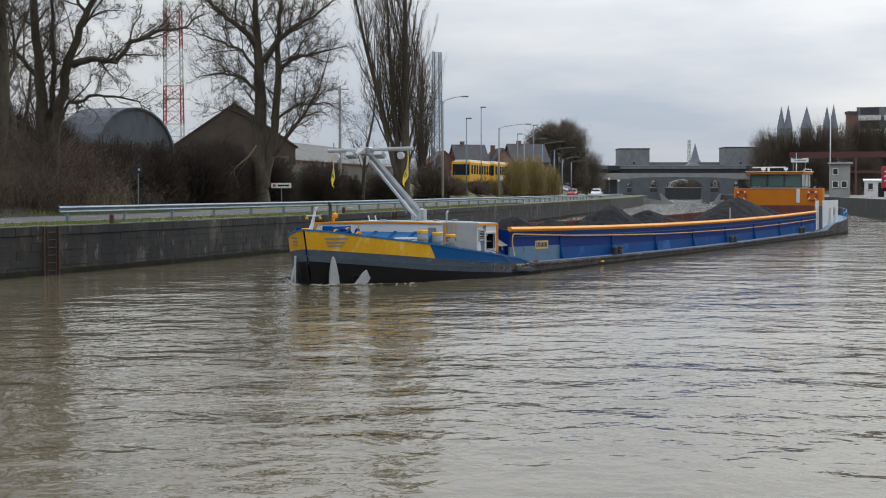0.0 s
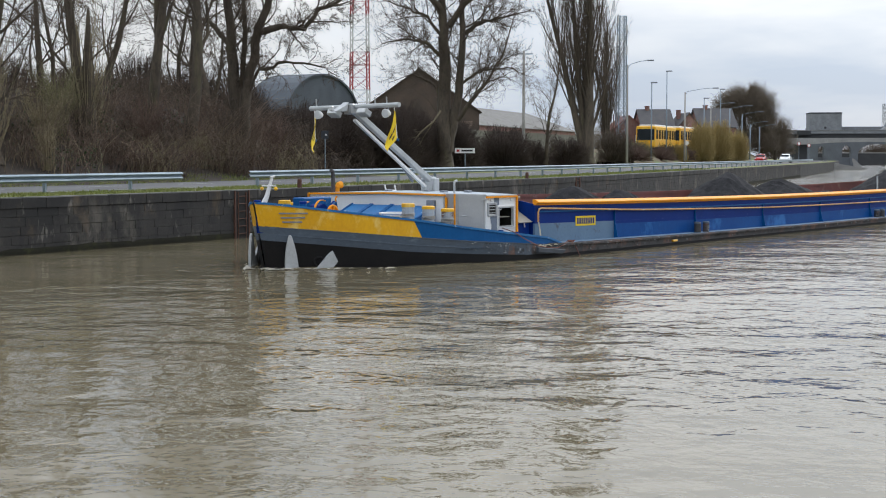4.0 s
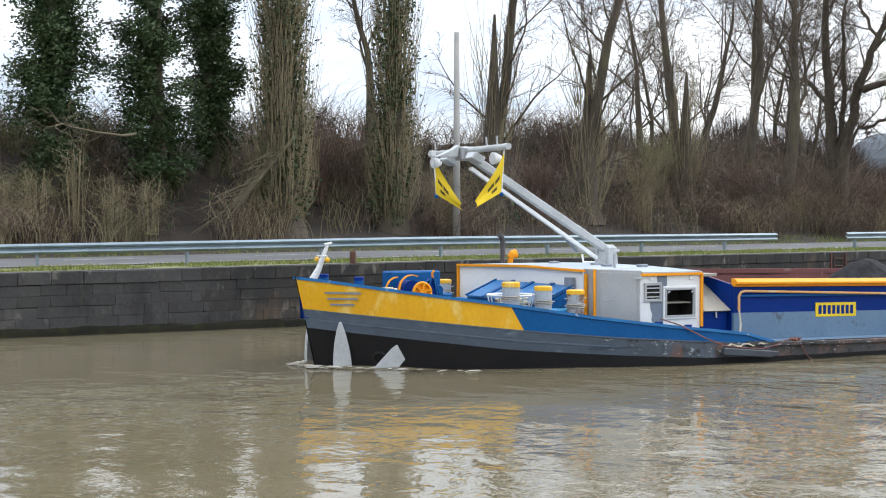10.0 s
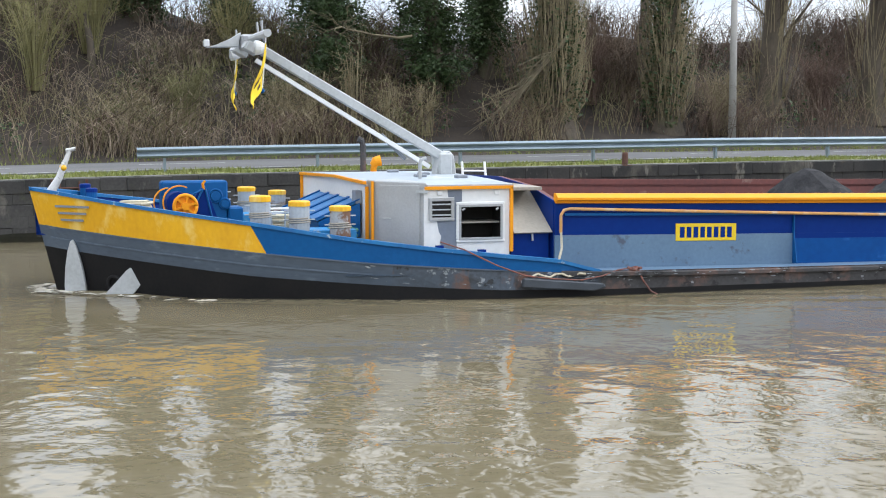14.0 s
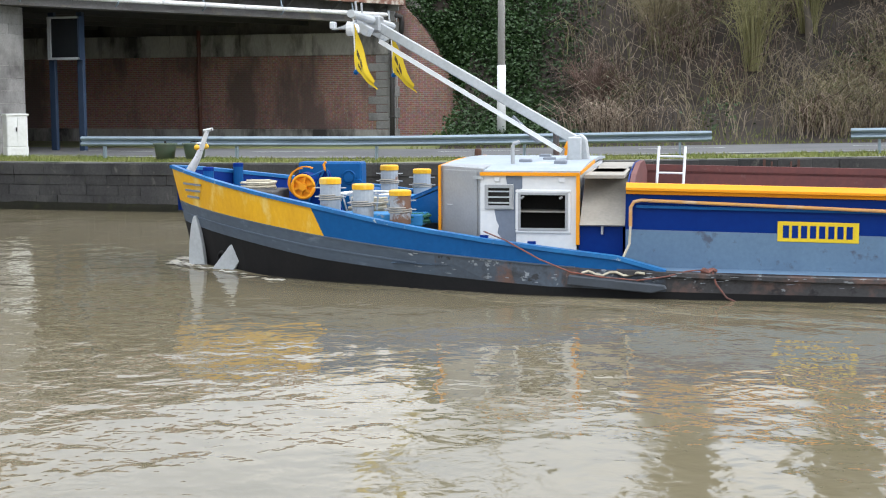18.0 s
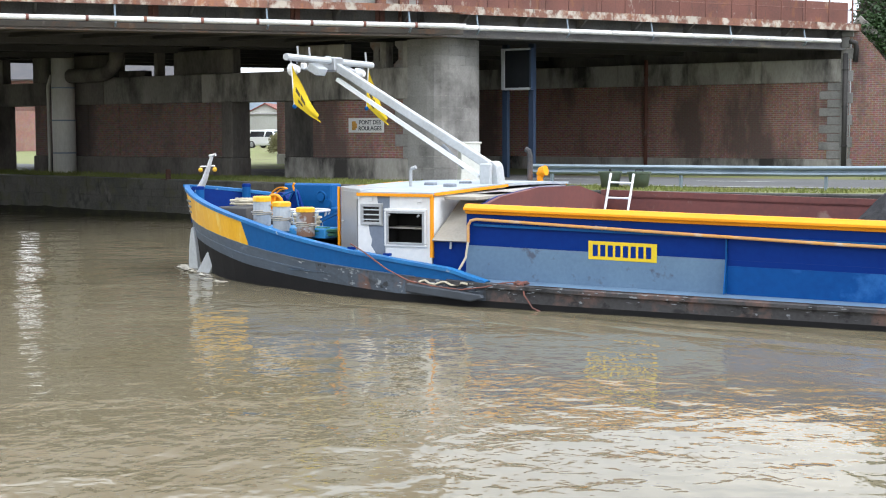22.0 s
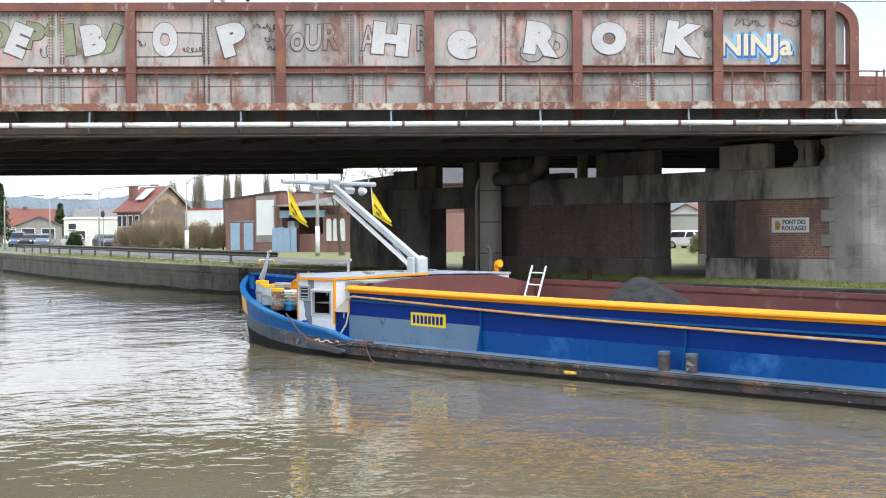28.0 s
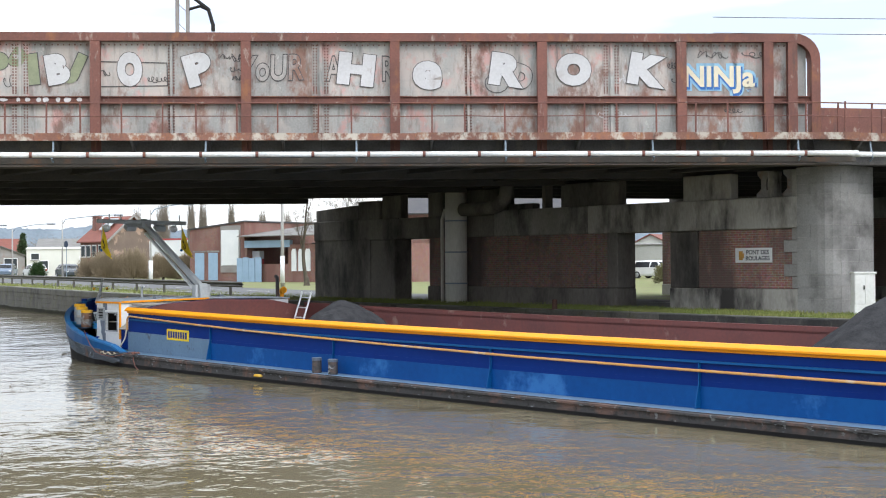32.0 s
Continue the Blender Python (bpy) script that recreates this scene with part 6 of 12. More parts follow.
def limb_tree(base, limbs, label, group, seed, style, kid=(2.6, 0.075)):
    """A tree whose main limbs bend as given, each clothed in finer branches; limbs are (points, thick end, thin end, side branches)."""
    rnd = random.Random(seed)
    g = thing("tree", Matrix.Translation(base), label, "tree", group)
    tr, cr = Wood(), Wood()
    for way, r0, r1, kids in limbs:
        pts = []
        for i, (a, b) in enumerate(zip(way, way[1:])):
            a, b = Vector(a), Vector(b)
            for k in range(4):
                j = Vector((rnd.gauss(0, 0.05), rnd.gauss(0, 0.07), rnd.gauss(0, 0.04))) if i or k else Vector()
                pts.append(a.lerp(b, k / 4) + j)
        pts.append(Vector(way[-1]))
        n = len(pts) - 1
        tr.branch(pts, [r0 + (r1 - r0) * i / n for i in range(n + 1)], 8 if r0 > 0.2 else 6)
        for k in range(kids):
            t = 0.2 + 0.8 * (k + rnd.random()) / kids
            i = min(n - 1, int(t * n))
            p, d = pts[i].lerp(pts[i + 1], t * n - i), (pts[i + 1] - pts[i]).normalized()
            side = Matrix.Rotation(rnd.uniform(0, math.tau), 3, d) @ d.orthogonal().normalized()
            ang = radians(rnd.uniform(30, 65))
            dd = (d * math.cos(ang) + side * math.sin(ang) + Vector((0, 0, 0.2))).normalized()
            rr = min(kid[1], (r0 + (r1 - r0) * t) * 0.5) * rnd.uniform(0.6, 1.0)
            grow(tr, cr, p, dd, kid[0] * rnd.uniform(0.6, 1.3) * (1.1 - 0.3 * t), rr, 2 if rr < 0.04 else 1, rnd, style)
    tr.branch([Vector((0, 0, -0.4)), Vector((0, 0, 0.3)), Vector((0, 0, 1.2))], [limbs[0][1] * 1.7, limbs[0][1] * 1.25, limbs[0][1] * 0.98], 9)
    piece("trunk", tr.mesh("trunk", M_BARK), g)
    piece("crown", cr.mesh("crown", M_TWIG), g)


FINE = dict(depth=4, kids=(0, 8, 8, 6), angle=(45, 46, 48, 44), ratio=(0.5, 0.55, 0.5, 0.5), thin=(0.45, 0.45, 0.5, 0.6), up=(0.0, 0.06, 0.05, 0.02), wander=0.22, taper=0.15, least=0.009, **{"from": (0.2, 0.15, 0.15, 0.15)})
limb_tree(bank_point(495.2, 14.6), [
    ([(0, 0, -0.3), (-0.1, 0.1, 2.5), (-0.5, 0.2, 6.0), (-0.7, 0.2, 10.5), (-0.6, 0.0, 15.0)], 0.46, 0.1, 16),
    ([(0.1, 0, 1.0), (0.5, 0, 4.0), (1.25, -0.2, 7.0), (2.1, -0.3, 9.2), (2.8, -0.3, 11.0), (3.2, -0.2, 14.0)], 0.34, 0.07, 14),
    ([(1.3, -0.2, 6.8), (2.3, -0.4, 7.1), (3.6, -0.5, 6.9), (4.5, -0.5, 7.9), (5.7, -0.6, 8.4), (7.3, -0.6, 8.7), (8.2, -0.5, 9.4)], 0.2, 0.03, 22),
    ([(0.4, 0, 3.4), (1.2, -0.5, 4.8), (2.8, -0.8, 5.2), (4.6, -1.0, 5.0), (5.6, -1.0, 4.4)], 0.13, 0.02, 16),
    ([(-0.5, 0.2, 6.2), (-1.6, 0.1, 7.4), (-2.8, 0.3, 7.7), (-4.2, 0.2, 8.8)], 0.17, 0.03, 12),
    ([(0.0, 0.1, 3.0), (0.2, 0.5, 6.0), (0.1, 0.7, 9.5), (0.3, 0.8, 13.5)], 0.2, 0.05, 12),
    ([(2.1, -0.3, 9.2), (1.6, -0.5, 10.4), (0.9, -0.4, 12.5)], 0.12, 0.03, 8),
], "broad bare tree with a forked trunk and spreading limbs", "trees on the bank", 71, FINE)
limb_tree(along(527, 15.0), [
    ([(0, 0, -0.3), (0.0, 0, 3.5), (0.05, 0.1, 8.0), (-0.1, 0.1, 11.0), (-0.3, 0.0, 13.7), (-0.3, 0, 18.0)], 0.62, 0.12, 22),
    ([(0.3, 0, 1.5), (0.9, 0.2, 5.0), (1.3, 0.2, 9.0), (1.35, 0.3, 12.8), (1.6, 0.3, 16.5)], 0.4, 0.08, 16),
    ([(-0.2, 0, 11.8), (-1.0, -0.4, 12.8), (-2.2, -0.6, 13.6), (-3.9, -0.8, 15.2), (-5.0, -0.8, 17.0)], 0.26, 0.05, 18),
    ([(0.3, 0.1, 10.6), (1.4, -0.4, 12.0), (2.6, -0.7, 12.9), (3.9, -0.8, 13.7), (6.1, -0.9, 15.4)], 0.26, 0.04, 20),
    ([(1.3, 0.2, 9.9), (2.4, 0.4, 10.9), (3.6, 0.4, 11.1), (6.3, 0.3, 11.7)], 0.2, 0.03, 18),
    ([(0.9, 0.1, 3.8), (2.0, -0.5, 5.2), (3.2, -0.8, 6.6), (4.4, -0.9, 8.5), (5.1, -0.9, 10.9)], 0.2, 0.03, 22),
    ([(0.0, 0, 8.2), (-1.2, -0.3, 9.4), (-2.6, -0.5, 9.7), (-4.6, -0.6, 9.3)], 0.18, 0.03, 20),
    ([(0.1, 0, 5.0), (-1.0, 0.4, 6.6), (-2.4, 0.5, 7.2), (-4.2, 0.6, 6.6)], 0.12, 0.02, 16),
    ([(1.2, 0.2, 6.4), (2.6, 0.5, 7.4), (4.6, 0.6, 7.6), (6.0, 0.6, 7.0)], 0.13, 0.02, 16),
    ([(0.0, 0, 9.5), (-1.4, 0.8, 11.4), (-3.2, 1.0, 12.2), (-4.9, 1.2, 12.8)], 0.16, 0.03, 16),
], "big round-crowned bare tree by the road", "trees by the road", 72, FINE, (3.2, 0.09))
for k, (s, o, w, h) in enumerate(((516, 15.5, 6.5, 5.0), (521, 16.5, 7, 5.6), (526, 17.5, 7, 5.2), (531, 16.5, 6, 4.4), (511, 17, 7, 5.0), (505, 16.0, 6, 4.6))):
    p = along(s, o)
    THICKET.append((p.x, p.y, p.z - 0.1, w, h))
tree("tall_b", 554.5, 15.0, "slim bare tree with ivy at its foot", 0.75, 33, "trees by the road")
tree("poplar", 572, 15.2, "tall narrow bare poplar by the road", 1.0, 0, "trees by the road")
tree("poplar", 590, 17, "narrow bare poplar by the road", 0.62, 77, "trees by the road")


def ivy_tree(s, o, height, width, seed):
    """A tree wrapped in dense evergreen ivy."""
    rnd = random.Random(seed)
    p = bank_point(s, o)
    g = thing("ivy_tree", Matrix.Translation(p), "tall tree wrapped in dense dark green ivy", "tree", "ivy-clad trees on the bank")
    tr = Wood()
    pts = [Vector((rnd.gauss(0, 0.1) * i * 0.3, rnd.gauss(0, 0.1) * i * 0.3, -0.3 + height * i / 7)) for i in range(8)]
    tr.branch(pts, [0.34 * (1 - i * 0.09) for i in range(8)], 8)
    spots = []
    for k in range(200):
        z = height * (0.03 + 0.97 * rnd.random() ** 0.9)
        i = min(6, int((z + 0.3) / height * 7))
        a = rnd.uniform(0, math.tau)
        l = width * rnd.uniform(0.3, 1.0) * (1.05 - 0.4 * z / height) * (0.55 + 0.45 * min(1, z / height * 3))
        b = pts[i] + Vector((0, 0, z - pts[i].z))
        e = b + Vector((math.cos(a) * l, math.sin(a) * l, rnd.uniform(-0.3, 0.7)))
        tr.branch([b, b.lerp(e, 0.5) + Vector((0, 0, 0.15)), e], [0.05, 0.03, 0.012], 4)
        for _ in range(340):
            t = rnd.random() ** 0.7
            c = b.lerp(e, t)
            spots.append(c + Vector((rnd.gauss(0, 0.17), rnd.gauss(0, 0.17), rnd.gauss(-0.12, 0.22))))
    piece("trunk", tr.mesh("trunk", M_BARK), g)
    piece("ivy", leaves("ivy", spots, 0.066, M_IVY, seed), g)
    return g


for k, (s, o, h, w) in enumerate(((450.2, 16, 13, 2.0), (454.2, 16.0, 14, 2.6), (457.0, 17, 13, 1.7), (443.5, 19.5, 9, 2.0), (437.0, 21, 7.5, 2.1), (447.3, 20.5, 9, 1.8))):
    ivy_tree(s, o, h, w, 40 + k)


def shoot_tree(s, o, height, r, n, seed, label, ivy=0):
    """A trunk hidden by a sheaf of upright tan shoots."""
    rnd = random.Random(seed)
    g = thing("pollard", Matrix.Translation(bank_point(s, o)), label, "tree", "trees on the bank")
    tr, sh = Wood(), Wood()
    tr.branch([Vector((0, 0, -0.4)), Vector((0, 0, 0.6)), Vector((0.05, 0, height * 0.4)), Vector((0.1, 0.05, height))], [r * 1.9, r * 1.15, r * 0.85, r * 0.12], 9)
    spots = []
    for k in range(n):
        a, z = rnd.uniform(0, math.tau), rnd.random() ** 1.4 * height * 0.75
        rr = r * (1.25 if z < 0.8 else 0.95)
        b = Vector((math.cos(a) * rr, math.sin(a) * rr, z))
        l = rnd.uniform(1.2, 4.2)
        o1 = Vector((math.cos(a), math.sin(a), 0)) * rnd.uniform(0.15, 0.65)
        e = b + o1 + Vector((rnd.gauss(0, 0.28), rnd.gauss(0, 0.28), l))
        m = b.lerp(e, 0.45) + o1 * 0.3 + Vector((rnd.gauss(0, 0.1), rnd.gauss(0, 0.1), 0))
        sh.branch([b, m, e], [0.018, 0.013, 0.004], 3)
        if k < ivy:
            for _ in range(40):
                spots.append(b.lerp(m, rnd.random()) + Vector((rnd.gauss(0, 0.15), rnd.gauss(0, 0.15), rnd.gauss(0, 0.3))))
    piece("trunk", tr.mesh("trunk", M_BARK), g)
    tagged(piece("shoot_cover", sh.mesh("shoot_cover", M_TAN), g), kind="stuff")
    if spots:
        piece("ivy", leaves("ivy", spots, 0.075, M_IVY, seed), g)
    return g


shoot_tree(458.6, 14.0, 12, 0.58, 900, 3, "stout trunk sheathed in upright tan shoots", 170)
shoot_tree(464.0, 14.2, 12, 0.45, 620, 4, "trunk with tan shoots and ivy", 150)
shoot_tree(470.3, 15.4, 8, 0.42, 120, 6, "trunk with tan shoots at its foot")
shoot_tree(475.6, 14.9, 7, 0.46, 160, 7, "trunk with tan shoots at its foot")
shoot_tree(484.0, 15.9, 6, 0.4, 110, 9, "trunk with tan shoots at its foot")


def scrub(name, label, mat, n, seed, s0, s1, o0, o1, length, lean, droop, r=0.011, clump=6.0, thick=0.0):
    """Bushy tangle: many thin arching stems in clumps on the bank."""
    rnd = random.Random(seed)
    w = Wood()
    k = 0
    n *= 0.66
    while k < n:
        s, o = rnd.uniform(s0, s1), rnd.uniform(o0, o1)
        # hollows where the dark slope shows between the clumps
        hollow = noise.noise((s * 0.34, o * 0.22, 51.0))
        if hollow < 0.02 and rnd.random() < 0.85 or 453 < s < 484 and o < 15.5 and hollow < 0.25 and rnd.random() < 0.8:
            continue
        if noise.noise((s * 0.22, o * 0.4, seed)) < -0.12 + thick:
            continue
        c = bank_point(s, o)
        size = rnd.uniform(0.6, 1.25)
        face = (along(s, 0) - along(s, 1))
        face.z = 0
        for _ in range(int(clump)):
            a = rnd.uniform(0, math.tau)
            out = Vector((math.cos(a), math.sin(a), 0)) + face * lean
            l = length * size * rnd.uniform(0.5, 1.2)
            b = c + Vector((rnd.gauss(0, 0.35), rnd.gauss(0, 0.35), -0.05))
            p1 = b + out * l * 0.14 + Vector((0, 0, l * 0.45))
            p2 = b + out * l * 0.36 + Vector((rnd.gauss(0, 0.1), rnd.gauss(0, 0.1), l * (0.72 - droop * 0.2)))
            p3 = b + out * l * (0.55 + 0.2 * droop) + Vector((rnd.gauss(0, 0.18), rnd.gauss(0, 0.18), l * (0.85 - droop * 0.75)))
            w.branch([b, p1, p2, p3], [r * 1.3, r, r * 0.75, r * 0.35], 3)
            k += 1
    ob = new(name, w.mesh(name, mat))
    return tagged(ob, label, "scrub", kind="stuff")


scrub("dark_scrub", "tangled dark brown scrub on the bank", M_TWIG, 9000, 1, S0 + 4, S1 + 6, 11.8, 23, 1.7, 0.2, 0.25, 0.012, thick=-0.1)
scrub("vine_scrub", "purple-brown hanging vines over the bank", M_VINE, 6500, 2, S0 + 4, S1 + 4, 12.2, 21, 1.9, 0.4, 0.75, 0.011, thick=0.12)
scrub("olive_scrub", "olive-green arching shoots on the bank", M_OLIVE, 3600, 3, S0 + 4, 462, 12.2, 20, 1.8, 0.3, 0.5, 0.011, thick=0.05)
scrub("tan_scrub", "dry tan stems at the foot of the bank", M_TAN, 2600, 4, S0 + 8, S1, 11.6, 15, 1.9, 0.1, 0.1, 0.010, thick=0.1)
scrub("pale_scrub", "pale dry stems and brambles beside the wing wall", M_PALESTEM, 3600, 9, S0 + 4.6, S0 + 19, 11.5, 20, 1.7, 0.3, 0.5, 0.010, thick=-0.3)
scrub("top_scrub", "fine bare thicket along the top of the bank", M_TWIG, 4200, 6, S0 + 4, S1 - 4, 18, 23, 2.1, 0.0, 0.0, 0.009, thick=-0.1)
scrub("hanging_vines", "dry brown creepers hanging over the bank", M_DRYSTEM, 5200, 12, 462, S1 + 2, 12.6, 19, 2.3, 0.45, 0.85, 0.009, thick=0.02)
scrub("tall_creepers", "upright tangle of dry creepers between the trunks", M_DRYSTEM, 3000, 14, 458, S1, 13, 17, 3.4, 0.1, 0.15, 0.009, thick=0.12)
rnd = random.Random(77)
spots = []
for _ in range(60):
    s, o = rnd.uniform(432, 500), rnd.uniform(12, 21)
    if o > 14 or rnd.random() < 0.4:
        c = bank_point(s, o, 0.5)
        spots += [c + Vector((rnd.gauss(0, 0.4), rnd.gauss(0, 0.4), rnd.gauss(0, 0.35))) for _ in range(110)]
tagged(new("evergreen_scrub", leaves("evergreen_scrub", spots, 0.07, M_IVY, 78)), "dark evergreen leaves among the scrub", "scrub", kind="stuff")

# broken limb hanging against the bank
g = thing("broken_branch", Matrix.Translation(bank_point(456.8, 13.2)), "broken lichened branch leaning on the bank", "branch")
w, rnd = Wood(), random.Random(9)
u = (along(457.8, 13) - along(456.8, 13)).normalized()
for k in range(42):
    t = rnd.uniform(0.0, 0.9)
    b = u * (1.7 - t * 2.9) + Vector((0, 0, 3.4 - t * 2.9))
    e = b - u * rnd.uniform(0.6, 1.8) + Vector((rnd.gauss(0, 0.25), rnd.gauss(0, 0.25), -rnd.uniform(0.4, 1.5)))
    e.z = max(e.z, -0.05)
    w.branch([b, b.lerp(e, 0.5) + Vector((0, 0, 0.08)), e], [0.03, 0.02, 0.008], 4)
w.branch([u * 1.8 + Vector((0, 0, 3.6)), u * 0.6 + Vector((0, 0, 2.3)), u * -0.9 + Vector((0, 0, 0.6))], [0.09, 0.07, 0.04], 6)
tagged(piece("twig_cover", w.mesh("twig_cover", M_LIMB), g), kind="stuff")
g = thing("hanging_branch", Matrix.Translation(bank_point(448.5, 14.0)), "crooked lichened branch reaching over the bank", "branch")
w, rnd = Wood(), random.Random(19)
style = dict(depth=2, kids=(8, 5), angle=(45, 40), ratio=(0.5, 0.5), thin=(0.5, 0.6), up=(-0.02, 0.0, 0, 0), wander=0.55, taper=0.2, least=0.012, **{"from": (0.2, 0.2)})
grow(w, w, Vector((2.4, 3.0, 3.4)), Vector((-0.75, -0.62, 0.0)), 4.2, 0.05, 0, rnd, style)
piece("limb", w.mesh("limb", M_LIMB), g)
g = thing("tree_stump", Matrix.Translation(bank_point(441.5, 16.3)), "leaning dead grey-brown trunk on the bank", "stump")
w = Wood()
w.branch([Vector((0, 0, -0.3)), Vector((-0.15, 0.05, 0.9)), Vector((-0.5, 0.1, 2.0))], [0.16, 0.13, 0.09], 7)
piece("trunk", w.mesh("trunk", M_BARK), g)

g = thing("fallen_branch", Matrix.Translation(along(517, 13.2)), "pale fallen branch lying against the thicket", "branch")
w, rnd = Wood(), random.Random(29)
style = dict(depth=2, kids=(7, 4), angle=(40, 40), ratio=(0.5, 0.5), thin=(0.5, 0.6), up=(-0.03, 0.0, 0, 0), wander=0.3, taper=0.2, least=0.012, **{"from": (0.2, 0.2)})
grow(w, w, Vector((1.4, 0.5, 4.2)), Vector((-0.35, -0.3, -0.85)), 4.4, 0.07, 0, rnd, style)
piece("limb", w.mesh("limb", M_LIMB), g)

# taller shrubs that stand out from the tangle
def shrub(s, o, wide, high, mat, n, seed, label):
    """Arching stems from one foot, with side twigs."""
    rnd = random.Random(seed)
    g = thing("shrub", Matrix.Translation(bank_point(s, o)), label, "shrub", "shrubs on the bank")
    w = Wood()
    for k in range(n):
        a = rnd.uniform(0, math.tau)
        l, sp = high * rnd.uniform(0.55, 1.05), wide / 2 * rnd.uniform(0.25, 1.0)
        d = Vector((math.cos(a), math.sin(a), 0))
        b = d * rnd.uniform(0, 0.3)
        p1, p2 = b + d * sp * 0.25 + Vector((0, 0, l * 0.5)), b + d * sp * 0.65 + Vector((0, 0, l * 0.85))
        p3 = b + d * sp + Vector((rnd.gauss(0, 0.15), rnd.gauss(0, 0.15), l * rnd.uniform(0.8, 1.0)))
        w.branch([b, p1, p2, p3], [0.022, 0.016, 0.01, 0.004], 3)
        for _ in range(7):
            q = p1.lerp(p3, rnd.random())
            w.branch([q, q + Vector((rnd.gauss(0, 0.3), rnd.gauss(0, 0.3), rnd.gauss(0.15, 0.25)))], [0.009, 0.003], 3)
    piece("bush_crown", w.mesh("bush_crown", mat), g)


M_LICHEN = material("lichened_olive_twigs", (0.24, 0.22, 0.095), 0.95, second=(0.17, 0.155, 0.07), scale=0.9, bump=0)
for k, (s, o, wd, hg, mat) in enumerate(((439.5, 15.5, 3.6, 3.6, M_LICHEN), (441.5, 17.0, 3.4, 3.6, M_LICHEN), (436.0, 16.5, 3.0, 2.6, M_TAN), (444.5, 14.5, 2.6, 2.2, M_OLIVE), (434.0, 14.0, 2.6, 2.0, M_VINE), (446.8, 18.0, 2.6, 3.0, M_LICHEN),
                                         (461.0, 15.5, 2.6, 3.0, M_VINE), (467.0, 14.5, 2.4, 2.4, M_TAN), (472.5, 14.8, 2.8, 3.0, M_VINE), (479.5, 15.0, 3.2, 3.2, M_TAN), (482.0, 16.0, 3.0, 3.6, M_OLIVE), (487.5, 15.0, 3.0, 3.0, M_VINE), (493.5, 14.5, 3.4, 3.4, M_TWIG), (498.0, 14.2, 3.4, 3.2, M_VINE), (503.0, 14.5, 3.6, 3.0, M_TWIG))):
    shrub(s, o, wd, hg, mat, 70, 300 + k, "upright leafless shrub on the overgrown bank" if mat is not M_LICHEN else "lichen-green leafless shrub on the bank")
for k, (s, o, hg) in enumerate(((449.0, 13.6, 2.6), (450.4, 13.9, 3.4), (451.6, 13.4, 2.4), (453.0, 13.7, 2.2), (447.8, 13.9, 2.0), (466.0, 13.4, 2.0), (478.0, 13.6, 2.2), (490.0, 13.6, 2.0))):
    shrub(s, o, 0.9, hg, M_TAN, 26, 330 + k, "sheaf of upright tan shoots at the bank's foot")

# ---- coping along the quay's edge ----
M_COPING = material("mossy_coping_concrete", (0.15, 0.146, 0.132), 0.9, second=(0.09, 0.088, 0.08), scale=1.2, grain=18, bump=0.35, stain=(0.05, 0.052, 0.04), stain_scale=0.9, stain_at=(0.5, 0.62), vary=0.2)
for k in range(60):
    a, b = along(330 + k * 4, 0.14, up=-0.11), along(333.97 + k * 4, 0.14, up=-0.11)
    bm = bmesh.new()
    beam(bm, a, b, 0.42, 0.26)
    part("coping_stone", bm, M_COPING, quay_wall)

# ---- grass on the verge ----
M_BLADE = material("grass_blades", (0.13, 0.175, 0.035), 0.9, second=(0.19, 0.19, 0.06), scale=0.7, grain=12, bump=0)


def grass(name, label, n, s0, s1, o0, o1, h, seed, bank=False):
    rnd = random.Random(seed)
    v, f = [], []
    while len(f) < n:
        s = rnd.uniform(s0, s1)
        o = o0 + (o1 - o0) * rnd.random()
        if noise.noise((s * 0.5, o, seed)) < -0.25:
            continue
        p = bank_point(s, o) if bank else along(s, o)
        a = rnd.uniform(0, math.tau)
        d = Vector((math.cos(a), math.sin(a), 0))
        hh, w = h * rnd.uniform(0.4, 1.3), rnd.uniform(0.008, 0.022)
        k = len(v)
        v += [p - d * w, p + d * w, p + Vector((rnd.gauss(0, hh * 0.4), rnd.gauss(0, hh * 0.4), hh))]
        f.append((k, k + 1, k + 2))
    me = bpy.data.meshes.new(name)
    me.from_pydata(v, [], f)
    me.materials.append(M_BLADE)
    return tagged(new(name, me), label, "grass", kind="stuff")


grass("verge_grass", "short grass on the quay's verge", 26000, 405, 480, 0.25, 3.0, 0.10, 1)
grass("verge_grass", "short grass on the quay's verge", 9000, 480, 560, 0.3, 3.0, 0.13, 2)
grass("verge_grass", "short grass on the quay's verge", 9000, 340, 405, 0.3, 5.0, 0.13, 3)
grass("verge_grass", "short grass on the quay beside the pier", 15000, 384, 421, 0.2, 3.6, 0.10, 7)
grass("bank_grass", "tufts of grass at the foot of the bank", 5500, 428, 500, 10.3, 12.6, 0.16, 4, True)

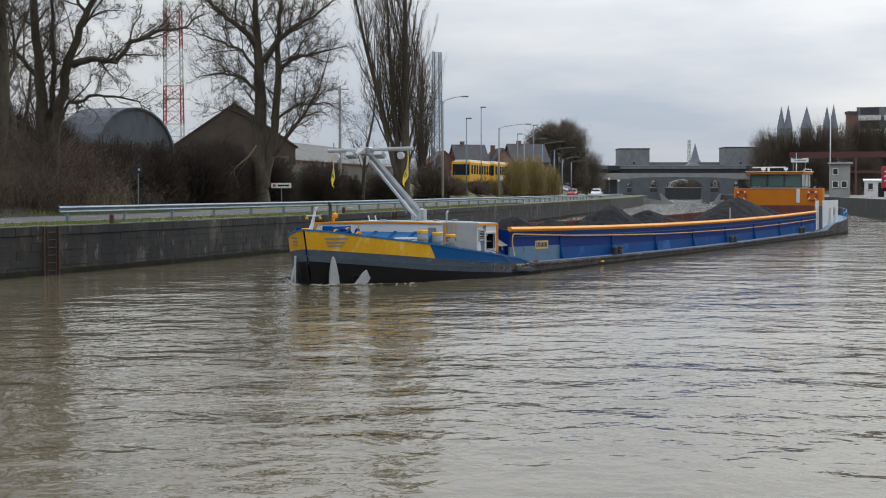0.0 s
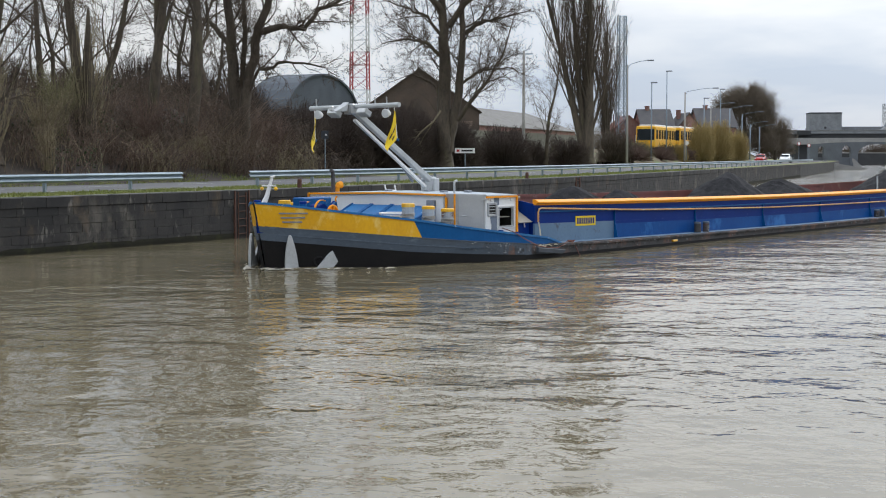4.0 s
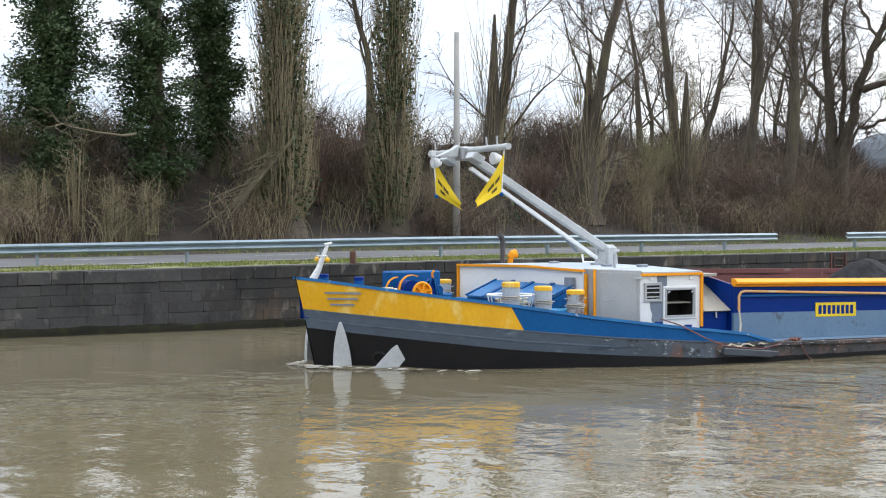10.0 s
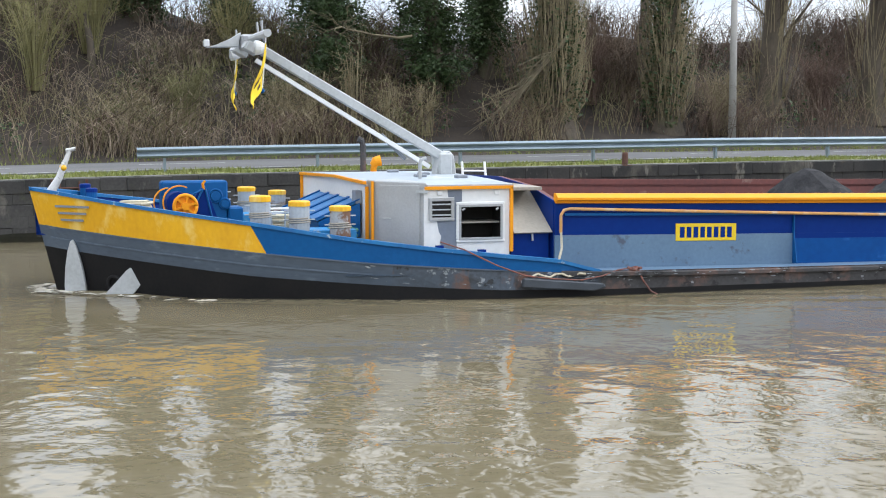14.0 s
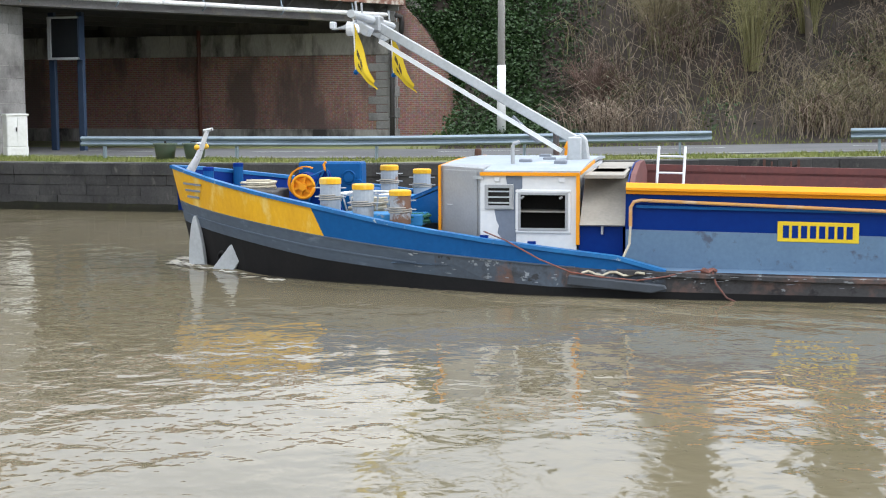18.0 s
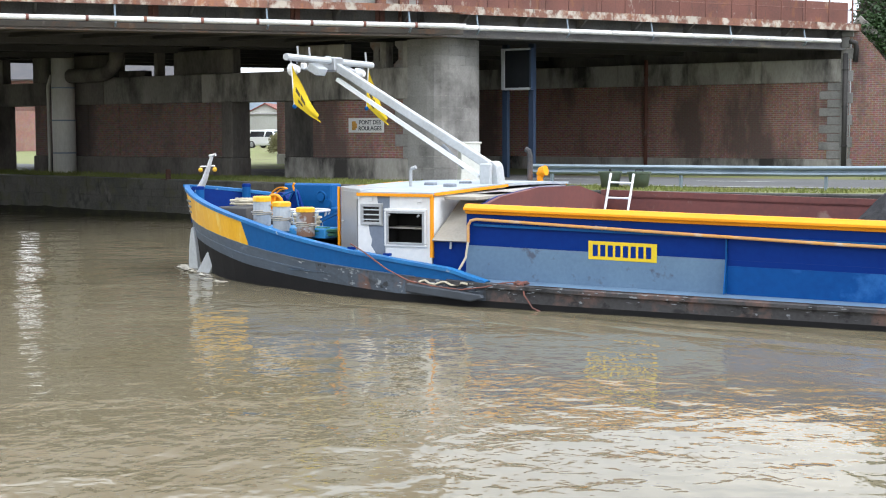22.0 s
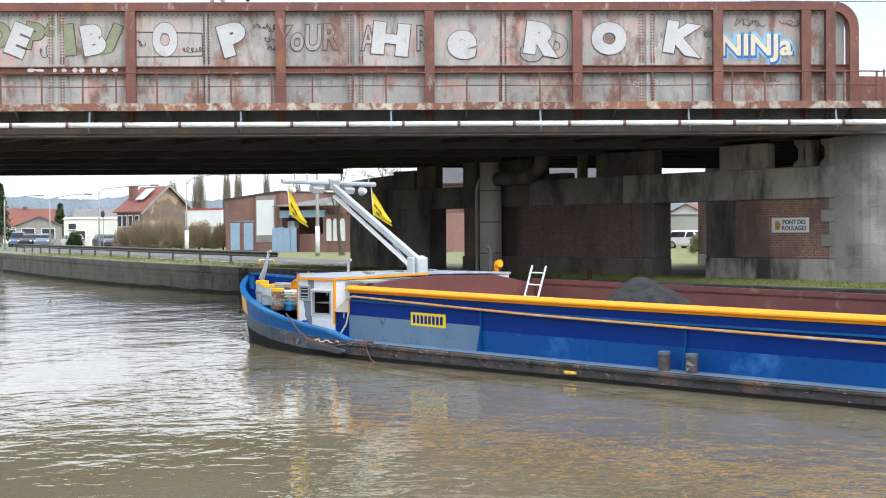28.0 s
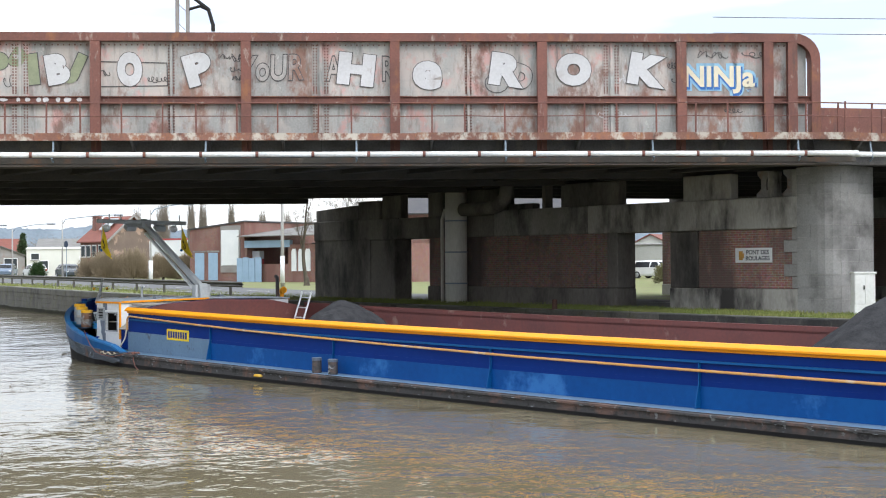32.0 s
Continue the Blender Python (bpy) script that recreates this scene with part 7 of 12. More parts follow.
# ---- the railway bridge ----
def brick_material(name, a, b, joint, sooty):
    """Old brickwork laid in the wall's own x-z plane, with soot and damp stains."""
    m = bpy.data.materials.new(name)
    m.use_nodes = True
    n, l = m.node_tree.nodes, m.node_tree.links
    s = n["Principled BSDF"]
    s.inputs["Roughness"].default_value = 0.92
    tc, sp, cb = n.new("ShaderNodeTexCoord"), n.new("ShaderNodeSeparateXYZ"), n.new("ShaderNodeCombineXYZ")
    l.new(tc.outputs["Object"], sp.inputs[0])
    ad = n.new("ShaderNodeMath")
    l.new(sp.outputs["X"], ad.inputs[0])
    l.new(sp.outputs["Y"], ad.inputs[1])
    l.new(ad.outputs[0], cb.inputs["X"])
    l.new(sp.outputs["Z"], cb.inputs["Y"])
    br = n.new("ShaderNodeTexBrick")
    br.inputs["Color1"].default_value, br.inputs["Color2"].default_value, br.inputs["Mortar"].default_value = (*a, 1), (*b, 1), (*joint, 1)
    br.inputs["Scale"].default_value, br.inputs["Brick Width"].default_value, br.inputs["Row Height"].default_value = 1.0, 0.22, 0.075
    br.inputs["Mortar Size"].default_value, br.inputs["Mortar Smooth"].default_value, br.inputs["Bias"].default_value = 0.011, 0.2, -0.2
    l.new(cb.outputs[0], br.inputs["Vector"])
    mp = n.new("ShaderNodeMapping")
    mp.inputs["Scale"].default_value = (1, 1, 0.35)
    l.new(tc.outputs["Object"], mp.inputs["Vector"])
    no, fine = n.new("ShaderNodeTexNoise"), n.new("ShaderNodeTexNoise")
    no.inputs["Scale"].default_value, no.inputs["Detail"].default_value, no.inputs["Roughness"].default_value = 0.55, 6, 0.62
    fine.inputs["Scale"].default_value, fine.inputs["Detail"].default_value = 9, 4
    l.new(mp.outputs[0], no.inputs["Vector"])
    l.new(tc.outputs["Object"], fine.inputs["Vector"])
    rp = n.new("ShaderNodeValToRGB")
    rp.color_ramp.elements[0].position, rp.color_ramp.elements[1].position = 0.46, 0.6
    l.new(no.outputs["Fac"], rp.inputs[0])
    mx, gr = n.new("ShaderNodeMix"), n.new("ShaderNodeMix")
    for q in (mx, gr):
        q.data_type = "RGBA"
    gr.blend_type = "OVERLAY"
    gr.inputs["Factor"].default_value = 0.55
    l.new(br.outputs["Color"], gr.inputs["A"])
    l.new(fine.outputs["Color"], gr.inputs["B"])
    k = n.new("ShaderNodeMath")
    k.operation = "MULTIPLY"
    k.inputs[1].default_value = 0.85
    l.new(rp.outputs["Color"], k.inputs[0])
    l.new(k.outputs[0], mx.inputs["Factor"])
    l.new(gr.outputs["Result"], mx.inputs["A"])
    mx.inputs["B"].default_value = (*sooty, 1)
    l.new(mx.outputs["Result"], s.inputs["Base Color"])
    bp = n.new("ShaderNodeBump")
    bp.inputs["Strength"].default_value, bp.inputs["Distance"].default_value, bp.invert = 0.5, 0.012, True
    l.new(br.outputs["Fac"], bp.inputs["Height"])
    l.new(bp.outputs["Normal"], s.inputs["Normal"])
    return m


M_BRICK = brick_material("old_red_brick", (0.32, 0.155, 0.125), (0.24, 0.115, 0.092), (0.33, 0.27, 0.23), (0.11, 0.08, 0.07))
M_BRICK_DARK = brick_material("dark_brick", (0.24, 0.135, 0.11), (0.165, 0.105, 0.09), (0.2, 0.175, 0.15), (0.075, 0.064, 0.06))
M_BLOCKS = material("grey_block_masonry", (0.31, 0.30, 0.285), 0.9, second=(0.21, 0.205, 0.195), scale=0.9, grain=18, bump=0.35, stain=(0.10, 0.095, 0.09), stain_scale=0.5, stain_at=(0.50, 0.68), vary=0.1)
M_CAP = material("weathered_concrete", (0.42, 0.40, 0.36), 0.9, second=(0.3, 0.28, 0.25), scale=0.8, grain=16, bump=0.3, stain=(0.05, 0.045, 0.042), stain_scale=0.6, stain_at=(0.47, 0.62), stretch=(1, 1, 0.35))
# darker copy of M_CAP: shade under the deck is put into its colour
M_CAP_DARK = material("shaded_stained_concrete", (0.20, 0.18, 0.16), 0.95, second=(0.125, 0.113, 0.10), scale=0.8, grain=14, bump=0.3, stain=(0.024, 0.023, 0.022), stain_scale=0.5, stain_at=(0.45, 0.65), stretch=(1, 1, 0.4))


RUST, GRIME, SALMON, DUSTY = (0.16, 0.072, 0.05), (0.13, 0.12, 0.105), (0.52, 0.27, 0.24), (0.47, 0.40, 0.36)
M_WEB = layered("faded_pink_grey_paint", (0.385, 0.38, 0.36), (0.285, 0.28, 0.262), [(DUSTY, 0.8, 0.45, 0.6, 0.8, 0.8), (SALMON, 1.3, 0.53, 0.62, 0.75, 0.8), (RUST, 1.5, 0.53, 0.63, 0.8, 0.5), (GRIME, 4.5, 0.52, 0.7, 0.7, 0.14), ((0.6, 0.58, 0.54), 7.0, 0.62, 0.7, 0.6, 0.5)])
M_WEB_RUST = layered("streaked_grey_paint", (0.355, 0.345, 0.33), (0.245, 0.24, 0.225), [(DUSTY, 0.9, 0.48, 0.6, 0.7, 0.8), ((0.22, 0.10, 0.065), 1.1, 0.49, 0.6, 0.85, 0.6), (RUST, 2.6, 0.55, 0.66, 0.8, 0.3), (GRIME, 4.0, 0.54, 0.7, 0.75, 0.14), ((0.58, 0.56, 0.52), 8.0, 0.62, 0.7, 0.6, 0.4)])
M_FLANGE = layered("red_brown_rust_paint", (0.205, 0.082, 0.062), (0.13, 0.058, 0.046), [((0.27, 0.115, 0.05), 2.2, 0.55, 0.68, 0.7, 0.6), ((0.40, 0.34, 0.29), 3.2, 0.60, 0.70, 0.75, 0.45), ((0.07, 0.05, 0.045), 4.0, 0.58, 0.72, 0.7, 0.2)], 0.8, 0.14, 0.2)
M_CHANNEL = layered("peeling_channel_paint", (0.25, 0.115, 0.075), (0.16, 0.075, 0.055), [((0.50, 0.46, 0.39), 2.4, 0.48, 0.58, 0.85, 0.8), ((0.30, 0.12, 0.05), 3.5, 0.55, 0.66, 0.8, 0.5), ((0.06, 0.045, 0.04), 5.0, 0.57, 0.68, 0.8, 0.5)], 0.8, 0.15, 0.2)
M_TRAY = layered("rust_black_steel", (0.11, 0.095, 0.08), (0.07, 0.062, 0.055), [((0.20, 0.10, 0.055), 1.4, 0.52, 0.66, 0.8, 0.6), ((0.30, 0.27, 0.22), 3.5, 0.6, 0.72, 0.6, 0.5)], 0.85, 0.1, 0.2)
M_ZINC = material("dull_zinc_sheet", (0.70, 0.68, 0.63), 0.5, 0.0, second=(0.55, 0.53, 0.48), scale=1.2, grain=14, bump=0.05, stain=(0.2, 0.17, 0.14), stain_scale=0.9, stain_at=(0.55, 0.7), stretch=(1, 1, 0.3))
# step between M_CAP and M_CAP_DARK, for the light fading under the deck
M_CAP_MID = material("half_shaded_stained_concrete", (0.28, 0.265, 0.24), 0.92, second=(0.19, 0.18, 0.16), scale=0.8, grain=16, bump=0.3, stain=(0.04, 0.037, 0.035), stain_scale=0.5, stain_at=(0.46, 0.64), stretch=(1, 1, 0.4))
M_SPRAY_GREEN = material("grey_green_spray_paint", (0.27, 0.29, 0.18), 0.7, second=(0.2, 0.22, 0.14), scale=2.5, grain=20, bump=0.03)
M_SOFFIT = material("blackish_steel", (0.065, 0.06, 0.057), 0.85, second=(0.04, 0.038, 0.037), scale=1.1, grain=16, bump=0.15, vary=0.2)
M_LEDGE = material("blackened_grey_steel", (0.15, 0.147, 0.145), 0.8, second=(0.075, 0.072, 0.07), scale=1.6, grain=18, bump=0.15, stain=(0.2, 0.17, 0.13), stain_scale=1.2)
M_PIPE = material("white_pipe_jacket", (0.86, 0.86, 0.85), 0.45, second=(0.6, 0.6, 0.58), scale=1.3, grain=12, bump=0.04)
M_SIGN_BLUE = material("dark_blue_paint", (0.014, 0.03, 0.065), 0.5, second=(0.022, 0.042, 0.08), scale=1.5, grain=12, bump=0.04)
M_CABINET = material("off_white_polyester", (0.66, 0.66, 0.63), 0.5, second=(0.54, 0.54, 0.5), scale=1.4, grain=12, bump=0.05)
M_GLASS_DARK = material("dark_tinted_panel", (0.012, 0.014, 0.017), 0.15, second=(0.02, 0.022, 0.024), scale=1.0)
M_SPRAY_WHITE = layered("white_spray_paint", (0.58, 0.57, 0.57), (0.48, 0.47, 0.47), [((0.40, 0.355, 0.34), 1.6, 0.56, 0.66, 0.7, 0.6), ((0.30, 0.2, 0.17), 3.2, 0.62, 0.7, 0.7, 0.4)], 0.7, 0.03, 0.04)
M_SPRAY_DARK = material("dark_spray_paint", (0.055, 0.05, 0.05), 0.7, second=(0.11, 0.1, 0.1), scale=2.5, grain=20, bump=0.03)
M_SPRAY_BLUE = material("pale_blue_spray_paint", (0.22, 0.42, 0.6), 0.7, second=(0.3, 0.5, 0.62), scale=2.5, grain=20, bump=0.03)
M_SPRAY_CREAM = material("cream_spray_paint", (0.72, 0.64, 0.44), 0.7, second=(0.62, 0.56, 0.44), scale=2.5, grain=20, bump=0.03)
M_BARBLUE = material("blue_lettering", (0.03, 0.16, 0.5), 0.5)
M_INK = material("black_sign_lettering", (0.03, 0.03, 0.05), 0.6)
M_AMBER = material("amber_sign_shape", (0.62, 0.32, 0.06), 0.6)


def letters(name, text, height, m, mats, parent, label="", weight=0.0, deep=0.004, lean=0.0):
    """Words in the built-in font as a mesh, their middle at m's origin, reading along m's x with m's y up."""
    cu = bpy.data.curves.new(name, "FONT")
    cu.body, cu.size = text, height / 0.72
    cu.offset, cu.extrude, cu.shear, cu.align_x, cu.resolution_u = weight, deep, lean, "CENTER", 4
    tmp = bpy.data.objects.new(name, cu)
    me = bpy.data.meshes.new_from_object(tmp)
    bpy.data.objects.remove(tmp)
    bpy.data.curves.remove(cu)
    me.transform(m @ pose(0, -height / 2, 0))
    me.materials.clear()
    me.materials.append(mats)
    me.name = name
    ob = new(name, me)
    ob.parent = parent
    return tagged(ob, label)


def basis(o, x, z=0.0):
    """A frame at o whose x runs along the level direction x and whose y is to the left of it."""
    x = Vector((x[0], x[1], 0)).normalized()
    y = Vector((-x.y, x.x, 0))
    return Matrix(((x.x, y.x, 0, o[0]), (x.y, y.y, 0, o[1]), (0, 0, 1, z), (0, 0, 0, 1)))


CORNER = Vector((-43.2, 1.6))
GIRDER_WAY = Vector((0.275, -0.961)).normalized()
BACK = Vector((-0.62, -0.785)).normalized()
INLAND = Vector((-0.785, 0.62)).normalized()
SPAN = 46.0
bridge = thing("railway_bridge", basis(CORNER, GIRDER_WAY), "riveted steel railway bridge with faded paint, rust and graffiti", "bridge")
BK = Vector((BACK.dot(GIRDER_WAY), BACK.dot(Vector((-GIRDER_WAY.y, GIRDER_WAY.x)))))   # the skew, in the bridge's own space

STIFF = [0.86, 1.57, 4.13] + [8.2 + 4.25 * k for k in range(9)]
# top flange with its rounded end
bm = bmesh.new()
OUT = [(SPAN, 9.43), (0.78, 9.43)] + [(0.78 - 0.74 * math.sin(a), 8.69 + 0.74 * math.cos(a)) for a in np.linspace(0.2, math.pi / 2, 7)] + [(0.04, 6.5)]
INN = [(0.30, 6.5)] + [(0.84 - 0.54 * math.sin(a), 8.63 + 0.54 * math.cos(a)) for a in np.linspace(math.pi / 2, 0.2, 7)] + [(0.84, 9.19), (SPAN, 9.19)]
ring_a, ring_b = OUT, INN[::-1]
for (p, q), (r, s) in zip(zip(ring_a, ring_a[1:]), zip(ring_b, ring_b[1:])):
    for quad in (((p, 0.2), (q, 0.2), (s, 0.2), (r, 0.2)), ((p, -0.25), (r, -0.25), (s, -0.25), (q, -0.25)), ((p, 0.2), (p, -0.25), (q, -0.25), (q, 0.2)), ((r, 0.2), (s, 0.2), (s, -0.25), (r, -0.25))):
        bm.faces.new([bm.verts.new((c[0], y, c[1])) for c, y in quad])
bmesh.ops.remove_doubles(bm, verts=bm.verts, dist=0.001)
part("top_flange", bm, M_FLANGE, bridge, "rounded rust-red top flange")
# web panels, above and below the middle flange
edges = [0.3] + STIFF + [SPAN]
for k, (a, b) in enumerate(zip(edges, edges[1:])):
    cuts = [a + 0.11, b - 0.11]
    if b - a > 3:
        cuts.insert(1, (a + b) / 2)
    for j in range(len(cuts) - 1):
        u, v = cuts[j], cuts[j + 1]
        bm = bmesh.new()
        box(bm, u, v - 0.012, -0.06, 0.0 + 0.004 * (j % 2), 7.63, 9.2)
        part("web_panel", bm, M_WEB if (k + j) % 3 else M_WEB_RUST, bridge)
        bm = bmesh.new()
        box(bm, u, v - 0.012, -0.06, 0.0, 6.42, 7.4)
        part("web_panel", bm, M_WEB if (k + j) % 2 else M_WEB_RUST, bridge)
        bm = bmesh.new()
        box(bm, u, v - 0.012, -0.06, 0.0, 5.72, 6.41)
        part("lower_web_panel", bm, M_LEDGE, bridge)
    if b - a > 3:
        bm = bmesh.new()
        c = (a + b) / 2
        box(bm, c - 0.035, c + 0.035, 0.006, 0.07, 7.63, 9.19)
        box(bm, c - 0.035, c + 0.035, 0.006, 0.07, 6.42, 7.39)
        if k % 2:
            box(bm, c - 0.24, c + 0.24, 0.004, 0.016, 7.64, 9.18)
            box(bm, c - 0.24, c + 0.24, 0.004, 0.016, 6.43, 7.38)
        part("rib", bm, M_WEB, bridge)
for d in STIFF:
    bm = bmesh.new()
    box(bm, d - 0.14, d + 0.14, -0.06, 0.05, 5.72, 9.19)
    box(bm, d - 0.03, d + 0.03, 0.05, 0.19, 5.75, 9.18)
    box(bm, d - 0.14, d + 0.14, 0.19, 0.21, 6.5, 9.18)
    part("stiffener", bm, M_FLANGE, bridge)
bm = bmesh.new()
prism(bm, [(-0.06, 7.4), (0.17, 7.4), (0.17, 7.43), (0.03, 7.43), (0.03, 7.6), (0.08, 7.6), (0.08, 7.63), (-0.06, 7.63)], SPAN - 0.3, Matrix.Translation((SPAN, 0, 0)) @ pose(0, 0, 0, 0, 0, 90))
part("middle_flange", bm, M_FLANGE, bridge)
bm = bmesh.new()
box(bm, -0.4, SPAN, -0.35, 0.4, 5.60, 5.64)
box(bm, -0.4, SPAN, -0.06, 0.08, 5.64, 5.73)
part("lower_flange", bm, M_TRAY, bridge)
# rivets in rows beside the stiffeners, too many to count
bm = bmesh.new()
for d in STIFF:
    for o in (-0.105, 0.105):
        for i in range(18):
            z = 7.7 + i * 0.082
            box(bm, d + o - 0.016, d + o + 0.016, 0.05, 0.066, z - 0.016, z + 0.016)
for i in range(int(SPAN / 0.16)):
    box(bm, 0.4 + i * 0.16, 0.432 + i * 0.16, 0.03, 0.046, 7.5, 7.532)
    box(bm, 0.4 + i * 0.16, 0.434 + i * 0.16, 0.0, 0.022, 9.08, 9.114)
for k, (a, b) in enumerate(zip(edges, edges[1:])):
    if b - a > 3:
        for o in ((-0.2, -0.12, 0.12, 0.2) if k % 2 else (-0.07, 0.07)):
            for i in range(17):
                for z in (7.72 + i * 0.085, 6.5 + i * 0.085):
                    if not 7.35 < z < 7.7 and z < 9.1:
                        c = (a + b) / 2 + o
                        box(bm, c - 0.018, c + 0.018, 0.004, 0.034, z - 0.018, z + 0.018)
tagged(part("rivets", bm, M_FLANGE, bridge), kind="stuff")
# walkway with its edge, brackets and railing
bm = bmesh.new()
box(bm, -0.9, SPAN, 0.05, 0.78, 6.43, 6.475)
part("walkway_deck", bm, M_LEDGE, bridge)
random.seed(5)
for k in range(22):
    bm = bmesh.new()
    a = -0.9 + k * 2.13
    box(bm, a, a + 2.122, 0.78, 0.82, 6.30, 6.50 + random.uniform(-0.012, 0.012))
    box(bm, a, a + 2.122, 0.70, 0.78, 6.30, 6.32)
    part("edge_channel", bm, M_CHANNEL, bridge, "rust-streaked walkway edge channel")
for k in range(22):
    d = 0.9 + k * 2.11
    bm = bmesh.new()
    prism(bm, [(0.0, 5.95), (0.0, 6.42), (0.8, 6.42), (0.8, 6.3)], 0.07, Matrix.Translation((d, 0, 0)) @ pose(0, 0, 0, 0, 0, 90))
    part("bracket", bm, M_LEDGE, bridge)
    if k % 2 == 0:
        bm = bmesh.new()
        tube(bm, [(d, 0.75, 6.3), (d, 0.8, 6.05), (d, 0.95, 5.78), (d, 0.8, 5.7)], 0.03, 6)
        part("pipe_hanger", bm, M_GALV, bridge)
railmesh = bmesh.new()
box(railmesh, -0.022, 0.022, -0.022, 0.022, 6.42, 7.4)
railmesh = finish("railing_post", railmesh, M_FLANGE)
for k in range(42):
    piece("railing_post", railmesh, bridge, pose(-0.4 + k * 1.08, 0.74, 0, 0, (k * 37 % 7 - 3) * 0.25, 0))
for z, r in ((7.36, 0.019), (6.98, 0.015)):
    bm = bmesh.new()
    tube(bm, [(x, 0.74, z + 0.012 * math.sin(x * 1.9)) for x in np.arange(-0.4, SPAN - 1, 1.08)], r, 6)
    part("handrail", bm, M_FLANGE, bridge)
# jacketed pipe in lengths
for k in range(30):
    bm = bmesh.new()
    a = -0.8 + k * 1.56
    tube(bm, [(a, 0.93, 5.89), (a + 1.52, 0.93, 5.89)], 0.075, 10)
    part("pipe_length", bm, M_PIPE, bridge, "white jacketed pipe length", smooth=True)
    bm = bmesh.new()
    tube(bm, [(a + 1.5, 0.93, 5.89), (a + 1.58, 0.93, 5.89)], 0.082, 10)
    part("pipe_collar", bm, M_FLANGE, bridge)
bm = bmesh.new()
box(bm, -0.8, SPAN, 0.55, 0.72, 5.66, 5.72)
box(bm, -0.8, SPAN, 0.66, 0.72, 5.72, 5.8)
part("cable_tray", bm, M_TRAY, bridge)
# deck, cross beams and stringers
WIDE = 27.0
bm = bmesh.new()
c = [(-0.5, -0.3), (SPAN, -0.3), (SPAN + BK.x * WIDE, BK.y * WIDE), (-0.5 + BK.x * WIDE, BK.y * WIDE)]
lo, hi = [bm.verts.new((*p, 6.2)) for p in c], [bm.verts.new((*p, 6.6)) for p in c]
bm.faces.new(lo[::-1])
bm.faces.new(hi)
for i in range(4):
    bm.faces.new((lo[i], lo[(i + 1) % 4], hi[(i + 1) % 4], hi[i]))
part("deck", bm, M_SOFFIT, bridge, "blackish deck seen from below")
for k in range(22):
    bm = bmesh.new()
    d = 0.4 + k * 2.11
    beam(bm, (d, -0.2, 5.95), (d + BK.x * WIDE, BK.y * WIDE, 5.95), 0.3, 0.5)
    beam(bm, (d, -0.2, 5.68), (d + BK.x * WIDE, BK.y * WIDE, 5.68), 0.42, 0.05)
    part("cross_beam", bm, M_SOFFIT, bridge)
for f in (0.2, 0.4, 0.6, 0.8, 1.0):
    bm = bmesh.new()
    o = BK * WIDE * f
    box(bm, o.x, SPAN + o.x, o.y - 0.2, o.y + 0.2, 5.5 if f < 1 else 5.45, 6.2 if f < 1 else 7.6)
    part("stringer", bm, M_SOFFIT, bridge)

# ---- graffiti on the girder ----
def wall_point(d, z, y=0.012):
    return Matrix(((-1, 0, 0, d), (0, 0, 1, y), (0, 1, 0, z), (0, 0, 0, 1)))


def scrawl(d, z, wide, high, turns, paint, seed, r=0.012, y=0.012):
    """One sprayed line of uneven loops that cannot be read."""
    rnd = random.Random(seed)
    bm = bmesh.new()
    pts, n, amp, drift = [], turns * 10, 1.0, 0.0
    for i in range(n + 1):
        a = i * math.tau / 10 + 0.5 * math.sin(i * 0.37 + seed)
        if i % 10 == 0:
            amp, drift = rnd.uniform(0.35, 1.0), rnd.uniform(-0.25, 0.25)
        x = i / n - 0.5 + 0.62 / turns * math.cos(a) * amp
        pts.append((d - wide * x, y, z + high * 0.5 * (math.sin(a * (1 if seed % 2 else 1.5)) * amp + drift)))
    for p, q in zip(pts, pts[1:]):
        beam(bm, p, q, r * 2, 0.006, (0, 1, 0))
    part("graffiti_scrawl", bm, paint, bridge)


# grey-green swelling shapes behind the first letters, and a pale one behind the seventh
for ch, d, z, tilt, wide, tall, paint in (("O", 24.75, 8.55, 20, 1.0, 0.6, M_SPRAY_GREEN), ("P", 23.72, 8.52, -10, 1.0, 0.66, M_SPRAY_GREEN), ("c", 23.2, 8.62, 150, 0.9, 0.66, M_SPRAY_GREEN), ("l", 22.72, 8.42, 6, 1.3, 0.78, M_SPRAY_GREEN), ("J", 21.45, 8.5, -24, 1.2, 0.62, M_SPRAY_GREEN), ("D", 8.78, 8.2, -18, 0.9, 0.6, M_WEB), ("o", 9.5, 8.12, 0, 1.2, 0.6, M_WEB)):
    m = wall_point(d, z, 0.012) @ pose(0, 0, 0, 0, 0, tilt) @ Matrix.Diagonal((wide, 1, 1, 1))
    letters("graffiti_shadow", ch, tall, m, M_SPRAY_DARK, bridge, "dark sprayed outline", 0.095, 0.002)
    letters("graffiti_swell", ch, tall, m @ pose(0, 0, 0.005), paint, bridge, "grey-green sprayed shape" if d > 10 else "pale sprayed shape", 0.07, 0.002)
